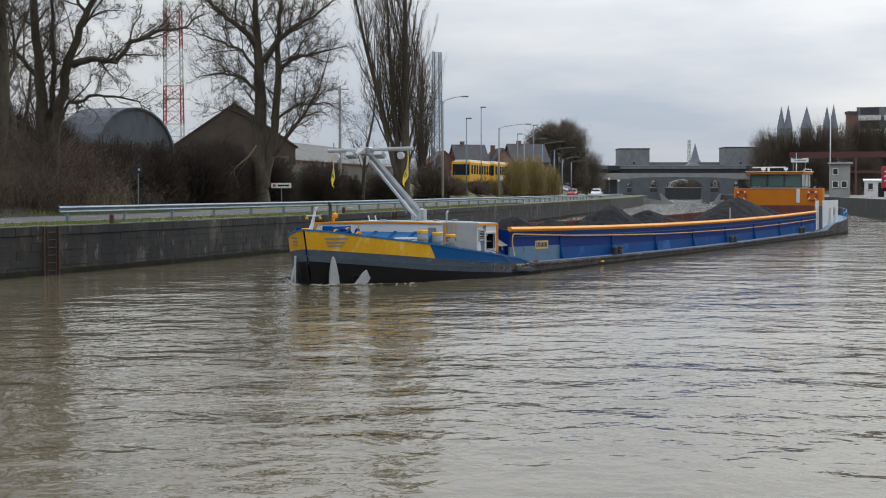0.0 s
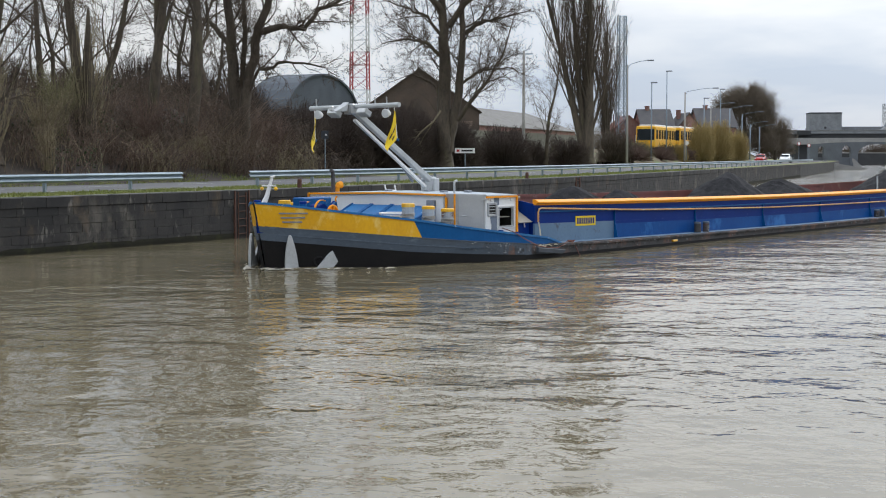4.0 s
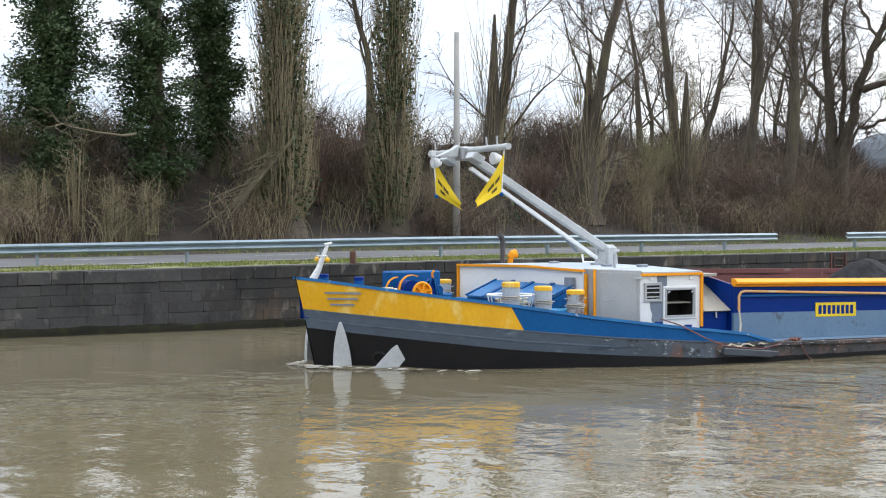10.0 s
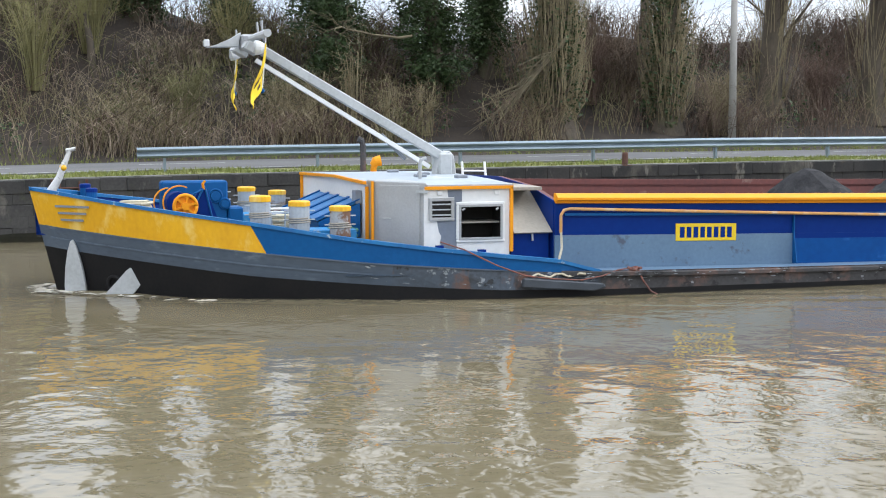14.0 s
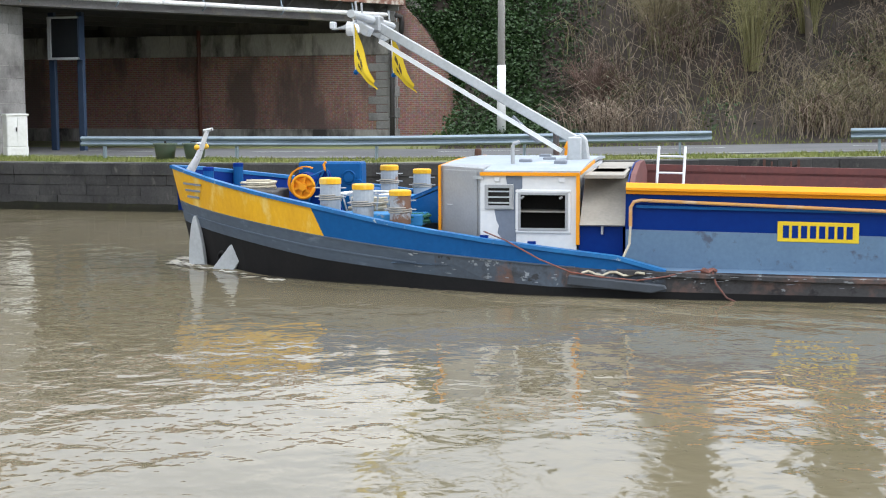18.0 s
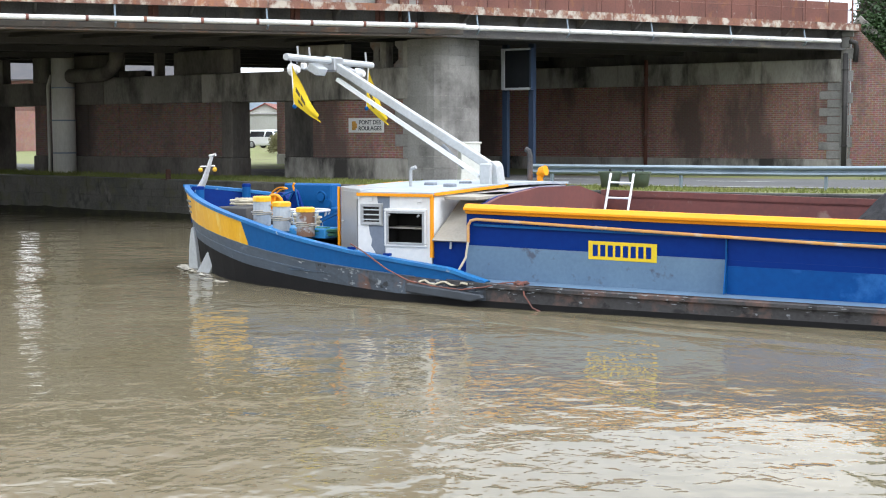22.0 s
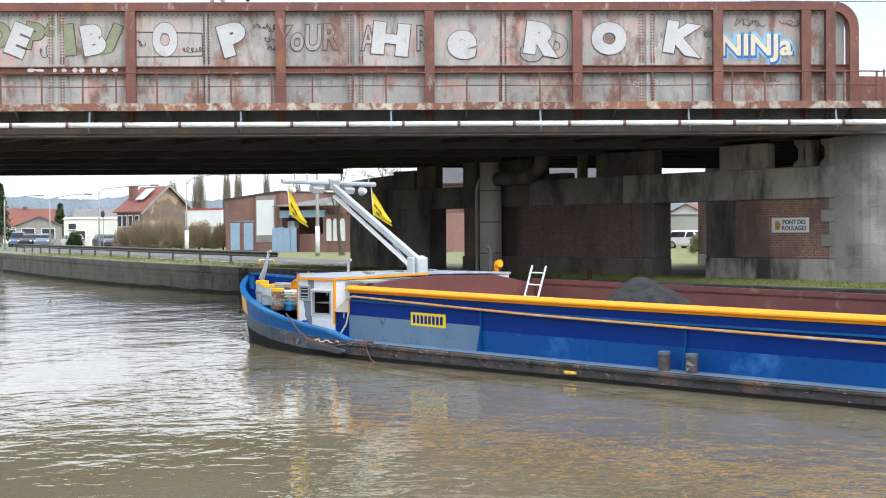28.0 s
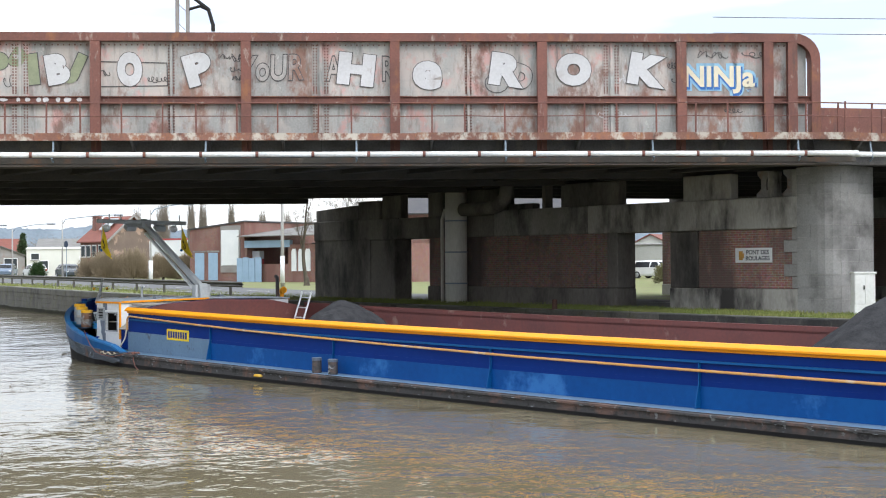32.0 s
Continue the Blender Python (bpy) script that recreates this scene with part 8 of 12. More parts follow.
for ch, x, tilt, wide, tall in (("E", 24.15, -22, 0.95, 0.9), ("B", 22.06, 10, 1.0, 0.84), ("O", 20.0, 2, 0.7, 0.9), ("P", 18.1, 16, 1.2, 0.9), ("H", 13.55, -6, 1.3, 0.9), ("e", 11.5, -6, 1.15, 1.1), ("R", 9.28, -8, 1.2, 0.92), ("O", 7.26, -5, 1.05, 0.86), ("K", 5.2, -10, 1.2, 0.9)):
    m = wall_point(x, 8.42, 0.024) @ pose(0, 0, 0, 0, 0, tilt) @ Matrix.Diagonal((wide, 1, 1, 1))
    letters("graffiti_shadow", ch, tall - 0.1, m, M_SPRAY_DARK, bridge, "dark sprayed outline", 0.118 if ch == "O" else 0.103, 0.002)
    letters("graffiti_letter", ch, tall - 0.1, m @ pose(0, 0, 0.006), M_SPRAY_WHITE, bridge, "white sprayed block letter", 0.1 if ch == "O" else 0.085, 0.002)
m = wall_point(16.0, 8.46, 0.02) @ pose(0, 0, 0, 0, 0, 2) @ Matrix.Diagonal((0.72, 1, 1, 1))
letters("graffiti_shadow", "YoUR", 0.72, m, M_SPRAY_DARK, bridge, "dark sprayed outline", 0.05, 0.002, 0.1)
letters("graffiti_word", "YoUR", 0.72, m @ pose(0, 0, 0.006), M_WEB_RUST, bridge, "hollow sprayed word", 0.02, 0.002, 0.1)
for ch, x in (("A", 14.2), ("R", 12.66)):
    m = wall_point(x, 8.44, 0.02) @ Matrix.Diagonal((0.6, 1, 1, 1))
    letters("graffiti_shadow", ch, 0.7, m, M_SPRAY_DARK, bridge, "dark sprayed outline", 0.05, 0.002)
    letters("graffiti_letter", ch, 0.7, m @ pose(0, 0, 0.003), M_WEB, bridge, "hollow sprayed letter", 0.01, 0.002)
m = wall_point(3.0, 8.2, 0.02) @ Matrix.Diagonal((1.02, 1.0, 1, 1))
letters("graffiti_halo", "NINJa", 0.6, m @ pose(0, 0, -0.006), M_SPRAY_BLUE, bridge, "pale blue sprayed halo", 0.12, 0.002)
letters("graffiti_shadow", "NINJa", 0.6, m @ pose(0.02, -0.03, 0), M_BARBLUE, bridge, "blue sprayed shadow", 0.05, 0.002)
letters("graffiti_word", "NINJa", 0.6, m @ pose(0, 0.02, 0.006), M_SPRAY_CREAM, bridge, "cream sprayed word", 0.024, 0.002)
for d, z, w, h, t, p, s in ((1.95, 8.84, 0.8, 0.2, 3, M_SPRAY_DARK, 1), (3.2, 8.82, 0.8, 0.2, 4, M_SPRAY_DARK, 2), (5.95, 8.1, 0.55, 0.3, 4, M_SPRAY_WHITE, 4), (4.3, 8.5, 0.4, 0.2, 4, M_SPRAY_DARK, 5), (4.2, 8.1, 0.4, 0.2, 3, M_SPRAY_DARK, 7), (17.15, 8.75, 0.7, 0.24, 5, M_SPRAY_DARK, 8),
                            (17.0, 8.4, 0.35, 0.2, 3, M_SPRAY_DARK, 9), (16.95, 8.15, 0.3, 0.16, 3, M_SPRAY_DARK, 10), (19.2, 8.1, 0.6, 0.18, 5, M_SPRAY_DARK, 11), (20.75, 8.3, 0.3, 0.2, 2, M_SPRAY_DARK, 12), (23.2, 8.0, 0.7, 0.5, 4, M_SPRAY_DARK, 13), (6.1, 7.1, 0.9, 0.14, 6, M_SPRAY_WHITE, 15), (2.6, 7.2, 0.5, 0.12, 4, M_SPRAY_DARK, 17)):
    scrawl(d, z, w, h, t, p, s, 0.011)
rnd = random.Random(3)
for k in range(9):
    a, b, h = 21.3 + k * 0.29 + rnd.uniform(0, 0.1), rnd.uniform(0.1, 0.26), rnd.uniform(0.04, 0.08)
    bm = bmesh.new()
    prism(bm, [(a + b * (0.5 + 0.5 * math.cos(t) * rnd.uniform(0.75, 1.1)), 7.53 + h * math.sin(t) * rnd.uniform(0.7, 1.2)) for t in np.linspace(0, math.tau, 13)[:-1]], 0.004, Matrix.Translation((0, 0.048, 0)))
    part("white_splash", bm, M_SPRAY_WHITE, bridge, "white sprayed splash")
bm = bmesh.new()
for p, q in (((21.0, 7.9), (21.02, 8.62)), ((21.02, 8.62), (18.95, 8.58)), ((18.95, 8.58), (18.93, 7.93)), ((18.93, 7.93), (21.0, 7.9))):
    beam(bm, (p[0], 0.013, p[1]), (q[0], 0.013, q[1]), 0.028, 0.006, (0, 1, 0))
part("graffiti_frame", bm, M_SPRAY_DARK, bridge)

# ---- the side span over the quay road ----
ABUT = Vector((-50.4, 16.5))
SIDE = (ABUT - CORNER).normalized()
side = thing("side_span", basis(CORNER, -SIDE), "low rusty steel side span over the quay road", "bridge")
LEN = (ABUT - CORNER).length
bm = bmesh.new()
box(bm, -LEN - 0.3, 0.2, -0.06, 0.0, 5.7, 6.4)
part("web_plate", bm, M_LEDGE, side, "blackened riveted web plate")
bm = bmesh.new()
box(bm, -LEN - 0.3, 0.2, -0.3, 0.2, 5.62, 5.69)
part("lower_flange", bm, M_LEDGE, side)
for k in range(8):
    bm = bmesh.new()
    a = -LEN - 0.3 + k * 2.12
    box(bm, a, a + 2.11, 0.55, 0.6, 6.28, 6.52)
    part("edge_channel", bm, M_CHANNEL, side, "rust-streaked walkway edge channel")
    bm = bmesh.new()
    prism(bm, [(0.0, 5.95), (0.0, 6.4), (0.56, 6.4), (0.56, 6.28)], 0.07, Matrix.Translation((a + 1, 0, 0)) @ pose(0, 0, 0, 0, 0, 90))
    part("bracket", bm, M_LEDGE, side)
    bm = bmesh.new()
    box(bm, a, a + 2.1, -0.1, -0.06, 6.52, 7.3)
    part("parapet_plate", bm, M_FLANGE, side, "rust-brown parapet plate")
bm = bmesh.new()
box(bm, -LEN - 0.3, 0.2, -0.1, 0.56, 6.41, 6.45)
part("walkway_deck", bm, M_LEDGE, side)
for k in range(16):
    piece("railing_post", railmesh, side, pose(-0.3 - k * 1.08, 0.52, 0))
for z, r in ((7.38, 0.019), (6.98, 0.015)):
    bm = bmesh.new()
    tube(bm, [(0.4, 0.52, z), (-LEN - 0.3, 0.52, z)], r, 6)
    part("handrail", bm, M_FLANGE, side)
for k in range(10):
    bm = bmesh.new()
    a = 0.3 - k * 1.62
    tube(bm, [(a, 0.62, 5.89), (a - 1.58, 0.62, 5.89)], 0.075, 10)
    part("pipe_length", bm, M_PIPE, side, "white jacketed pipe length", smooth=True)
    if k % 2:
        bm = bmesh.new()
        tube(bm, [(a, 0.5, 6.3), (a, 0.55, 6.05), (a, 0.64, 5.79), (a, 0.5, 5.7)], 0.03, 6)
        part("pipe_hanger", bm, M_GALV, side)
bm = bmesh.new()
tube(bm, [(-LEN + 0.2, 0.62, 5.89), (-LEN - 0.05, 0.6, 5.85), (-LEN - 0.15, 0.55, 5.6), (-LEN - 0.15, 0.5, 5.2)], 0.09, 10)
part("pipe_bend", bm, M_SOFFIT, side, smooth=True)
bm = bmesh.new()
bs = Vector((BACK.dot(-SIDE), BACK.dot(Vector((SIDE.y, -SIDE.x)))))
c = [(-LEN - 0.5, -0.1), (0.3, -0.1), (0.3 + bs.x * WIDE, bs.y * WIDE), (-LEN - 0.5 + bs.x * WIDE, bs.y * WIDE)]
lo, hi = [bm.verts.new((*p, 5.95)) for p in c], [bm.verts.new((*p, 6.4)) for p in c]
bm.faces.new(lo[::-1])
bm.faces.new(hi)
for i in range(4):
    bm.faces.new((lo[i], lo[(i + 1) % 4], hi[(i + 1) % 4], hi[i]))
part("deck", bm, M_SOFFIT, side, "blackish deck seen from below")
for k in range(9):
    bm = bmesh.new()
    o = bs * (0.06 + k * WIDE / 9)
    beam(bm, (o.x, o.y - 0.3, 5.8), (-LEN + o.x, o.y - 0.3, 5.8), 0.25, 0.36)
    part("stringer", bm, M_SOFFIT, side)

# ---- the pier row beside the quay: x along the row, y towards the canal ----
ROW = Vector((-44.5, 1.0))
pier = thing("bridge_pier", basis(ROW, BACK, 0.0), "long brick and concrete pier row with openings under the bridge", "bridge pier")
# in this frame the canal side is y = 0 and the inland side y = -2
FOOT = 1.1


def slab(name, x0, x1, z0, z1, mat, y0=-0.9, y1=0.0, label=""):
    bm = bmesh.new()
    box(bm, x0, x1, y0, y1, z0, z1)
    return part(name, bm, mat, pier, label, bevel=0.03)


slab("brick_panel", 0.0, 4.0, 1.95, 3.79, M_BRICK, -0.88, -0.03, "red brick panel darkened by soot")
slab("plinth", -0.1, 5.2, FOOT, 1.95, M_CAP, -0.95, 0.04)
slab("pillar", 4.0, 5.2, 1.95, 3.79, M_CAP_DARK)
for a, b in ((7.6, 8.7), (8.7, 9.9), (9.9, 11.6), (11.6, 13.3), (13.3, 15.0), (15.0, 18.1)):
    slab("brick_panel", a, b - 0.01, 1.9, 3.9, M_BRICK_DARK, -0.88, -0.04 - 0.02 * (int(a) % 2), "dark brick panel")
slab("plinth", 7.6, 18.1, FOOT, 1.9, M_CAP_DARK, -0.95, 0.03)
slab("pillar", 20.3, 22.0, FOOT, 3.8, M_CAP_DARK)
slab("brick_panel", 22.0, 26.2, FOOT, 4.6, M_CAP_DARK, label="dark wall end")
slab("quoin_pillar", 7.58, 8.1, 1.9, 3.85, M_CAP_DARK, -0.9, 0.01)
# each segment's concrete is darker as the light fades under the bridge
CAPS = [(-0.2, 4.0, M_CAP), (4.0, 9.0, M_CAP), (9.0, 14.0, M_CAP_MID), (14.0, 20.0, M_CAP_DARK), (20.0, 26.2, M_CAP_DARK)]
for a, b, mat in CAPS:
    slab("cap_beam", a, b - 0.012, 3.8, 4.78 if a < 14 else 4.66, mat, -1.0, 0.06, "stained concrete cap beam, shade in its colour")
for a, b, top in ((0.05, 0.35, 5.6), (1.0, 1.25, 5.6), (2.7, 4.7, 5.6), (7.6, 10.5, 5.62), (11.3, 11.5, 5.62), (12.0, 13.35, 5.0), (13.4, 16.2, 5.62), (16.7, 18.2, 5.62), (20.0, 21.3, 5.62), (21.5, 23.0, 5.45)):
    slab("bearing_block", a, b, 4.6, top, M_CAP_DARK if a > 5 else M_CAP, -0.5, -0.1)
bm = bmesh.new()
prism(bm, [(23.0, 5.3), (24.2, 5.25), (26.2, 5.15), (26.2, 4.3), (23.0, 4.3)], 0.8, Matrix.Translation((0, -0.9, 0)))
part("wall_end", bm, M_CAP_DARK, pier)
for x in (0.55, 1.55):
    bm = bmesh.new()
    prism(bm, [(-0.28, 4.78), (0.28, 4.78), (0.28, 4.9), (0.1, 5.05), (0.1, 5.35), (0.24, 5.5), (0.24, 5.62), (-0.24, 5.62), (-0.24, 5.5), (-0.1, 5.35), (-0.1, 5.05), (-0.28, 4.9)], 0.6, Matrix.Translation((x, -0.9, 0)))
    part("bearing", bm, M_STEEL_GREY, pier, "cast iron bearing")
# drain pipe with its elbow
bm = bmesh.new()
tube(bm, [(15.7, 0.5, FOOT), (15.7, 0.5, 5.65)], 0.42, 16)
part("downpipe", bm, M_ZINC, pier, "wide grey sheet-metal downpipe", smooth=True)
bm = bmesh.new()
tube(bm, [(16.36, 0.4, FOOT), (16.36, 0.4, 4.6)], 0.09, 8)
part("thin_pipe", bm, M_ZINC, pier, smooth=True)
bm = bmesh.new()
tube(bm, [(16.75, 0.34, FOOT), (16.75, 0.34, 4.5), (16.55, 0.34, 4.9)], 0.07, 8)
part("thin_pipe", bm, M_ZINC, pier, smooth=True)
bm = bmesh.new()
tube(bm, [(15.3, 0.5, 4.85), (13.7, 0.5, 4.85), (13.2, 0.5, 4.95), (12.8, 0.5, 5.25), (12.7, 0.5, 5.75)], 0.26, 12)
part("elbow", bm, M_CAP_DARK, pier, "dark pipe elbow", smooth=True)
for z in (2.0, 3.2, 4.4):
    bm = bmesh.new()
    tube(bm, [(15.7, 0.5, z), (15.7, 0.5, z + 0.05)], 0.44, 16)
    part("pipe_band", bm, M_GALV, pier)
# rounded nose in block courses
def nose_outline(grow=0.0):
    x0, x1, y0, y1, r = -1.5 - grow, 0.0, -2.15 - grow, 0.1 + grow, 0.75
    pts = [(x1, y1)]
    pts += [(x0 + r - r * math.sin(a), y1 - r + r * math.cos(a)) for a in np.linspace(0, math.pi / 2, 6)]
    pts += [(x0 + r - r * math.cos(a), y0 + r - r * math.sin(a)) for a in np.linspace(0, math.pi / 2, 6)]
    return pts + [(x1, y0)]


def ring_piece(bm, pts, z0, z1, inset):
    """A curved block along an open outline."""
    c = Vector((-0.4, -1.0))
    inner = [Vector(p) + (c - Vector(p)).normalized() * inset for p in pts]
    rows = [[(*p, z0) for p in pts], [(*p, z1) for p in pts], [(*p, z1) for p in inner], [(*p, z0) for p in inner]]
    v = sheet(bm, rows)
    for k in range(len(pts) - 1):
        bm.faces.new((v[3][k], v[3][k + 1], v[0][k + 1], v[0][k]))
    bm.faces.new([r[0] for r in v])
    bm.faces.new([r[-1] for r in v][::-1])


def dense(pts, step=0.12):
    out = []
    for p, q in zip(pts, pts[1:]):
        n = max(1, int((Vector(q) - Vector(p)).length / step))
        out += [Vector(p).lerp(Vector(q), i / n) for i in range(n)]
    return out + [Vector(pts[-1])]


random.seed(9)
bm = bmesh.new()
pts = nose_outline(-0.03)
prism(bm, [(p[0], p[1]) for p in pts], 4.45, Matrix(((1, 0, 0, 0), (0, 0, 1, 0), (0, 1, 0, FOOT), (0, 0, 0, 1))))
part("nose_core", bm, M_CAP, pier)
path = dense(nose_outline())
z, row = FOOT, 0
while z < 5.5:
    h = 0.56 if row == 0 else 0.37
    if z > 3.75:
        h = 0.93 if z < 4.2 else 0.3
    z1 = min(z + h, 5.62)
    k = (0, 5)[row % 2]
    cut = [0] + list(range(4 + k, len(path) - 4, 9)) + [len(path) - 1]
    for a, b in zip(cut, cut[1:]):
        run = path[a:b + 1]
        d0, d1 = (run[1] - run[0]).normalized() * 0.0035, (run[-1] - run[-2]).normalized() * 0.0035
        run = [run[0] + d0] + run[1:-1] + [run[-1] - d1]
        bm = bmesh.new()
        g = random.uniform(0.0, 0.006)
        ring_piece(bm, [p + (p - Vector((-0.4, -1.0))).normalized() * g for p in run], z + 0.0035, z1 - 0.0035, 0.2)
        part("masonry_block", bm, M_BLOCKS, pier)
    z, row = z1, row + 1
# corner blocks biting into the brick panel
for k in range(5):
    bm = bmesh.new()
    w = (0.25, 0.55)[k % 2]
    box(bm, 0.0, w, -0.02, 0.03, 1.97 + k * 0.37, 2.33 + k * 0.37)
    part("quoin", bm, M_BLOCKS, pier, bevel=0.01)
# the name board
board = part("name_board", (lambda b: (box(b, 1.0, 2.43, 0.0, 0.03, 2.76, 3.22), b)[1])(bmesh.new()), M_WHITE, pier, "white name board with black lettering", bevel=0.006)
flip = lambda x, z: Matrix(((-1, 0, 0, x), (0, 0, 1, 0.034), (0, 1, 0, z), (0, 0, 0, 1)))
letters("board_lettering", "PONT DES", 0.135, flip(1.55, 3.09), M_INK, board, "", 0.004, 0.002)
letters("board_lettering", "ROULAGES", 0.135, flip(1.55, 2.9), M_INK, board, "", 0.004, 0.002)
bm = bmesh.new()
box(bm, 2.13, 2.28, 0.03, 0.038, 2.84, 3.12)
box(bm, 2.08, 2.13, 0.03, 0.036, 2.9, 3.05)
part("board_emblem", bm, M_AMBER, board, "plain amber shape")

# ---- brick abutment on the land side of the road ----
abutment = thing("abutment", basis(ABUT, BACK, 0.0), "brick abutment with concrete band, drainpipes and damp stains", "bridge abutment")


def face(name, x0, x1, z0, z1, mat, y0, y1, label=""):
    bm = bmesh.new()
    box(bm, x0, x1, y0, y1, z0, z1)
    return part(name, bm, mat, abutment, label, bevel=0.02)


face("brick_wall", 0.0, 27.0, 1.75, 4.5, M_BRICK, -1.2, 0.0, "old red brick wall with dark damp streaks")
face("base_course", 0.0, 27.0, 1.2, 1.75, M_CAP, -1.2, 0.04)
for k in range(9):
    face("band_slab", k * 3.0, k * 3.0 + 2.985, 4.5, 5.32, M_CAP, -1.3, 0.05, "stained concrete band slab")
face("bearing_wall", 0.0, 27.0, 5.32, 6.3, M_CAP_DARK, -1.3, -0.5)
for k in range(9):
    face("quoin", -0.02, (0.5, 0.8)[k % 2], 1.77 + k * 0.303, 2.06 + k * 0.303, M_BLOCKS, -0.5, 0.03)
for x, r, mat in ((7.7, 0.075, M_STEEL_RUST), (-0.18, 0.09, M_SOFFIT)):
    bm = bmesh.new()
    tube(bm, [(x, 0.12, 1.3), (x, 0.12, 5.5)], r, 10)
    part("drainpipe", bm, mat, abutment, "rusty drainpipe", smooth=True)
    for z in (2.2, 3.6, 4.9):
        bm = bmesh.new()
        tube(bm, [(x, 0.12, z), (x, 0.12, z + 0.06)], r + 0.02, 10)
        part("pipe_band", bm, mat, abutment)
bm = bmesh.new()
tube(bm, [(-0.35, 0.06, 1.5), (-0.35, 0.06, 5.9)], 0.025, 6)
part("conduit", bm, M_PALE, abutment, smooth=True)
# wing wall stepping down along the slope
bm = bmesh.new()
CURVE = [(-0.3, 6.55), (-0.8, 6.1), (-1.35, 5.5), (-1.9, 4.75), (-2.4, 3.8), (-2.75, 2.9), (-2.95, 2.2)]
prism(bm, [(-0.1, 1.2), (-0.1, 6.55)] + CURVE + [(-2.98, 1.2)], -0.6, Matrix.Translation((0, 0.05, 0)))
part("wing_wall", bm, M_BRICK, abutment, "curved-top brick wing wall")
bm = bmesh.new()
for (a, b), (c, d) in zip(CURVE, CURVE[1:]):
    beam(bm, (a, -0.25, b), (c, -0.25, d), 0.75, 0.1, (0, 1, 0))
part("coping", bm, M_CAP, abutment, "grey coping")
for k in range(13):
    face("quoin", -(0.45, 0.3)[k % 2], 0.0, 1.4 + k * 0.39, 1.78 + k * 0.39, M_BLOCKS, -0.5, 0.09)

# ---- roadside things by the bridge ----
cab = thing("street_cabinet", basis((-43.0, 2.75), (0.3, -0.95), 1.22), "off-white street cabinet with a seam on concrete foot", "utility cabinet")
bm = bmesh.new()
box(bm, -0.31, 0.31, -0.16, 0.16, 0.3, 1.22)
part("body", bm, M_CABINET, cab, bevel=0.012)
bm = bmesh.new()
box(bm, -0.34, 0.34, -0.19, 0.19, 1.2, 1.26)
part("roof", bm, M_CABINET, cab, bevel=0.012)
bm = bmesh.new()
box(bm, -0.32, 0.32, -0.17, 0.17, -0.1, 0.31)
part("foot", bm, M_CABINET, cab, bevel=0.012)
for a, b in ((-0.29, -0.005), (0.005, 0.29)):
    bm = bmesh.new()
    box(bm, a, b, 0.16, 0.172, 0.33, 1.18)
    part("door", bm, M_CABINET, cab, bevel=0.003)
bm = bmesh.new()
box(bm, 0.02, 0.05, 0.17, 0.2, 0.75, 0.87)
part("handle", bm, M_DARK, cab)

sign = thing("signal_board", basis((-46.54, 4.61), (0.6, 0.8), 1.2), "dark framed signal board seen from behind on two blue posts", "sign")
for x in (-0.5, 0.5):
    bm = bmesh.new()
    box(bm, x - 0.1, x + 0.1, -0.08, 0.08, 0.0, 4.4)
    part("post", bm, M_SIGN_BLUE, sign, bevel=0.01)
bm = bmesh.new()
box(bm, -0.36, 0.62, -0.3, -0.1, 2.98, 4.2)
part("board", bm, M_GLASS_DARK, sign, "dark board", bevel=0.01)
for a in ((-0.4, 0.66, 2.92, 2.99), (-0.4, 0.66, 4.19, 4.25), (-0.46, -0.35, 2.92, 4.25), (0.61, 0.67, 2.92, 4.25)):
    bm = bmesh.new()
    box(bm, a[0], a[1], -0.36, -0.08, a[2], a[3])
    part("frame", bm, M_PALE if a[0] < 0.5 else M_SIGN_BLUE, sign)

M_TUB = material("dark_green_metal", (0.05, 0.085, 0.055), 0.6, second=(0.08, 0.09, 0.06), scale=3, grain=20, bump=0.1)
def tub():
    t = thing("mooring_drum", basis((-38.5, 6.3), (1, 0), level(6.3) + 0.05), "squat dark green metal drum with rim on the quay edge", "drum", "drums on the quay")
    bm = bmesh.new()
    tube(bm, [(0, 0, 0), (0, 0, 0.36), (0, 0, 0.38)], [0.24, 0.3, 0.3], 14)
    part("body", bm, M_TUB, t, smooth=True)
    bm = bmesh.new()
    tube(bm, [(0, 0, 0.37), (0, 0, 0.42)], 0.33, 14)
    part("rim", bm, M_TUB, t)
    bm = bmesh.new()
    tube(bm, [(-0.1, 0, 0.42), (-0.1, 0, 0.47), (0.1, 0, 0.47), (0.1, 0, 0.42)], 0.015, 6)
    part("handle", bm, M_DARK, t)
    return t


tub_a = tub()
copy_thing(tub_a, basis((-38.0, 7.0), (0.4, 0.9), level(7.0) + 0.05))


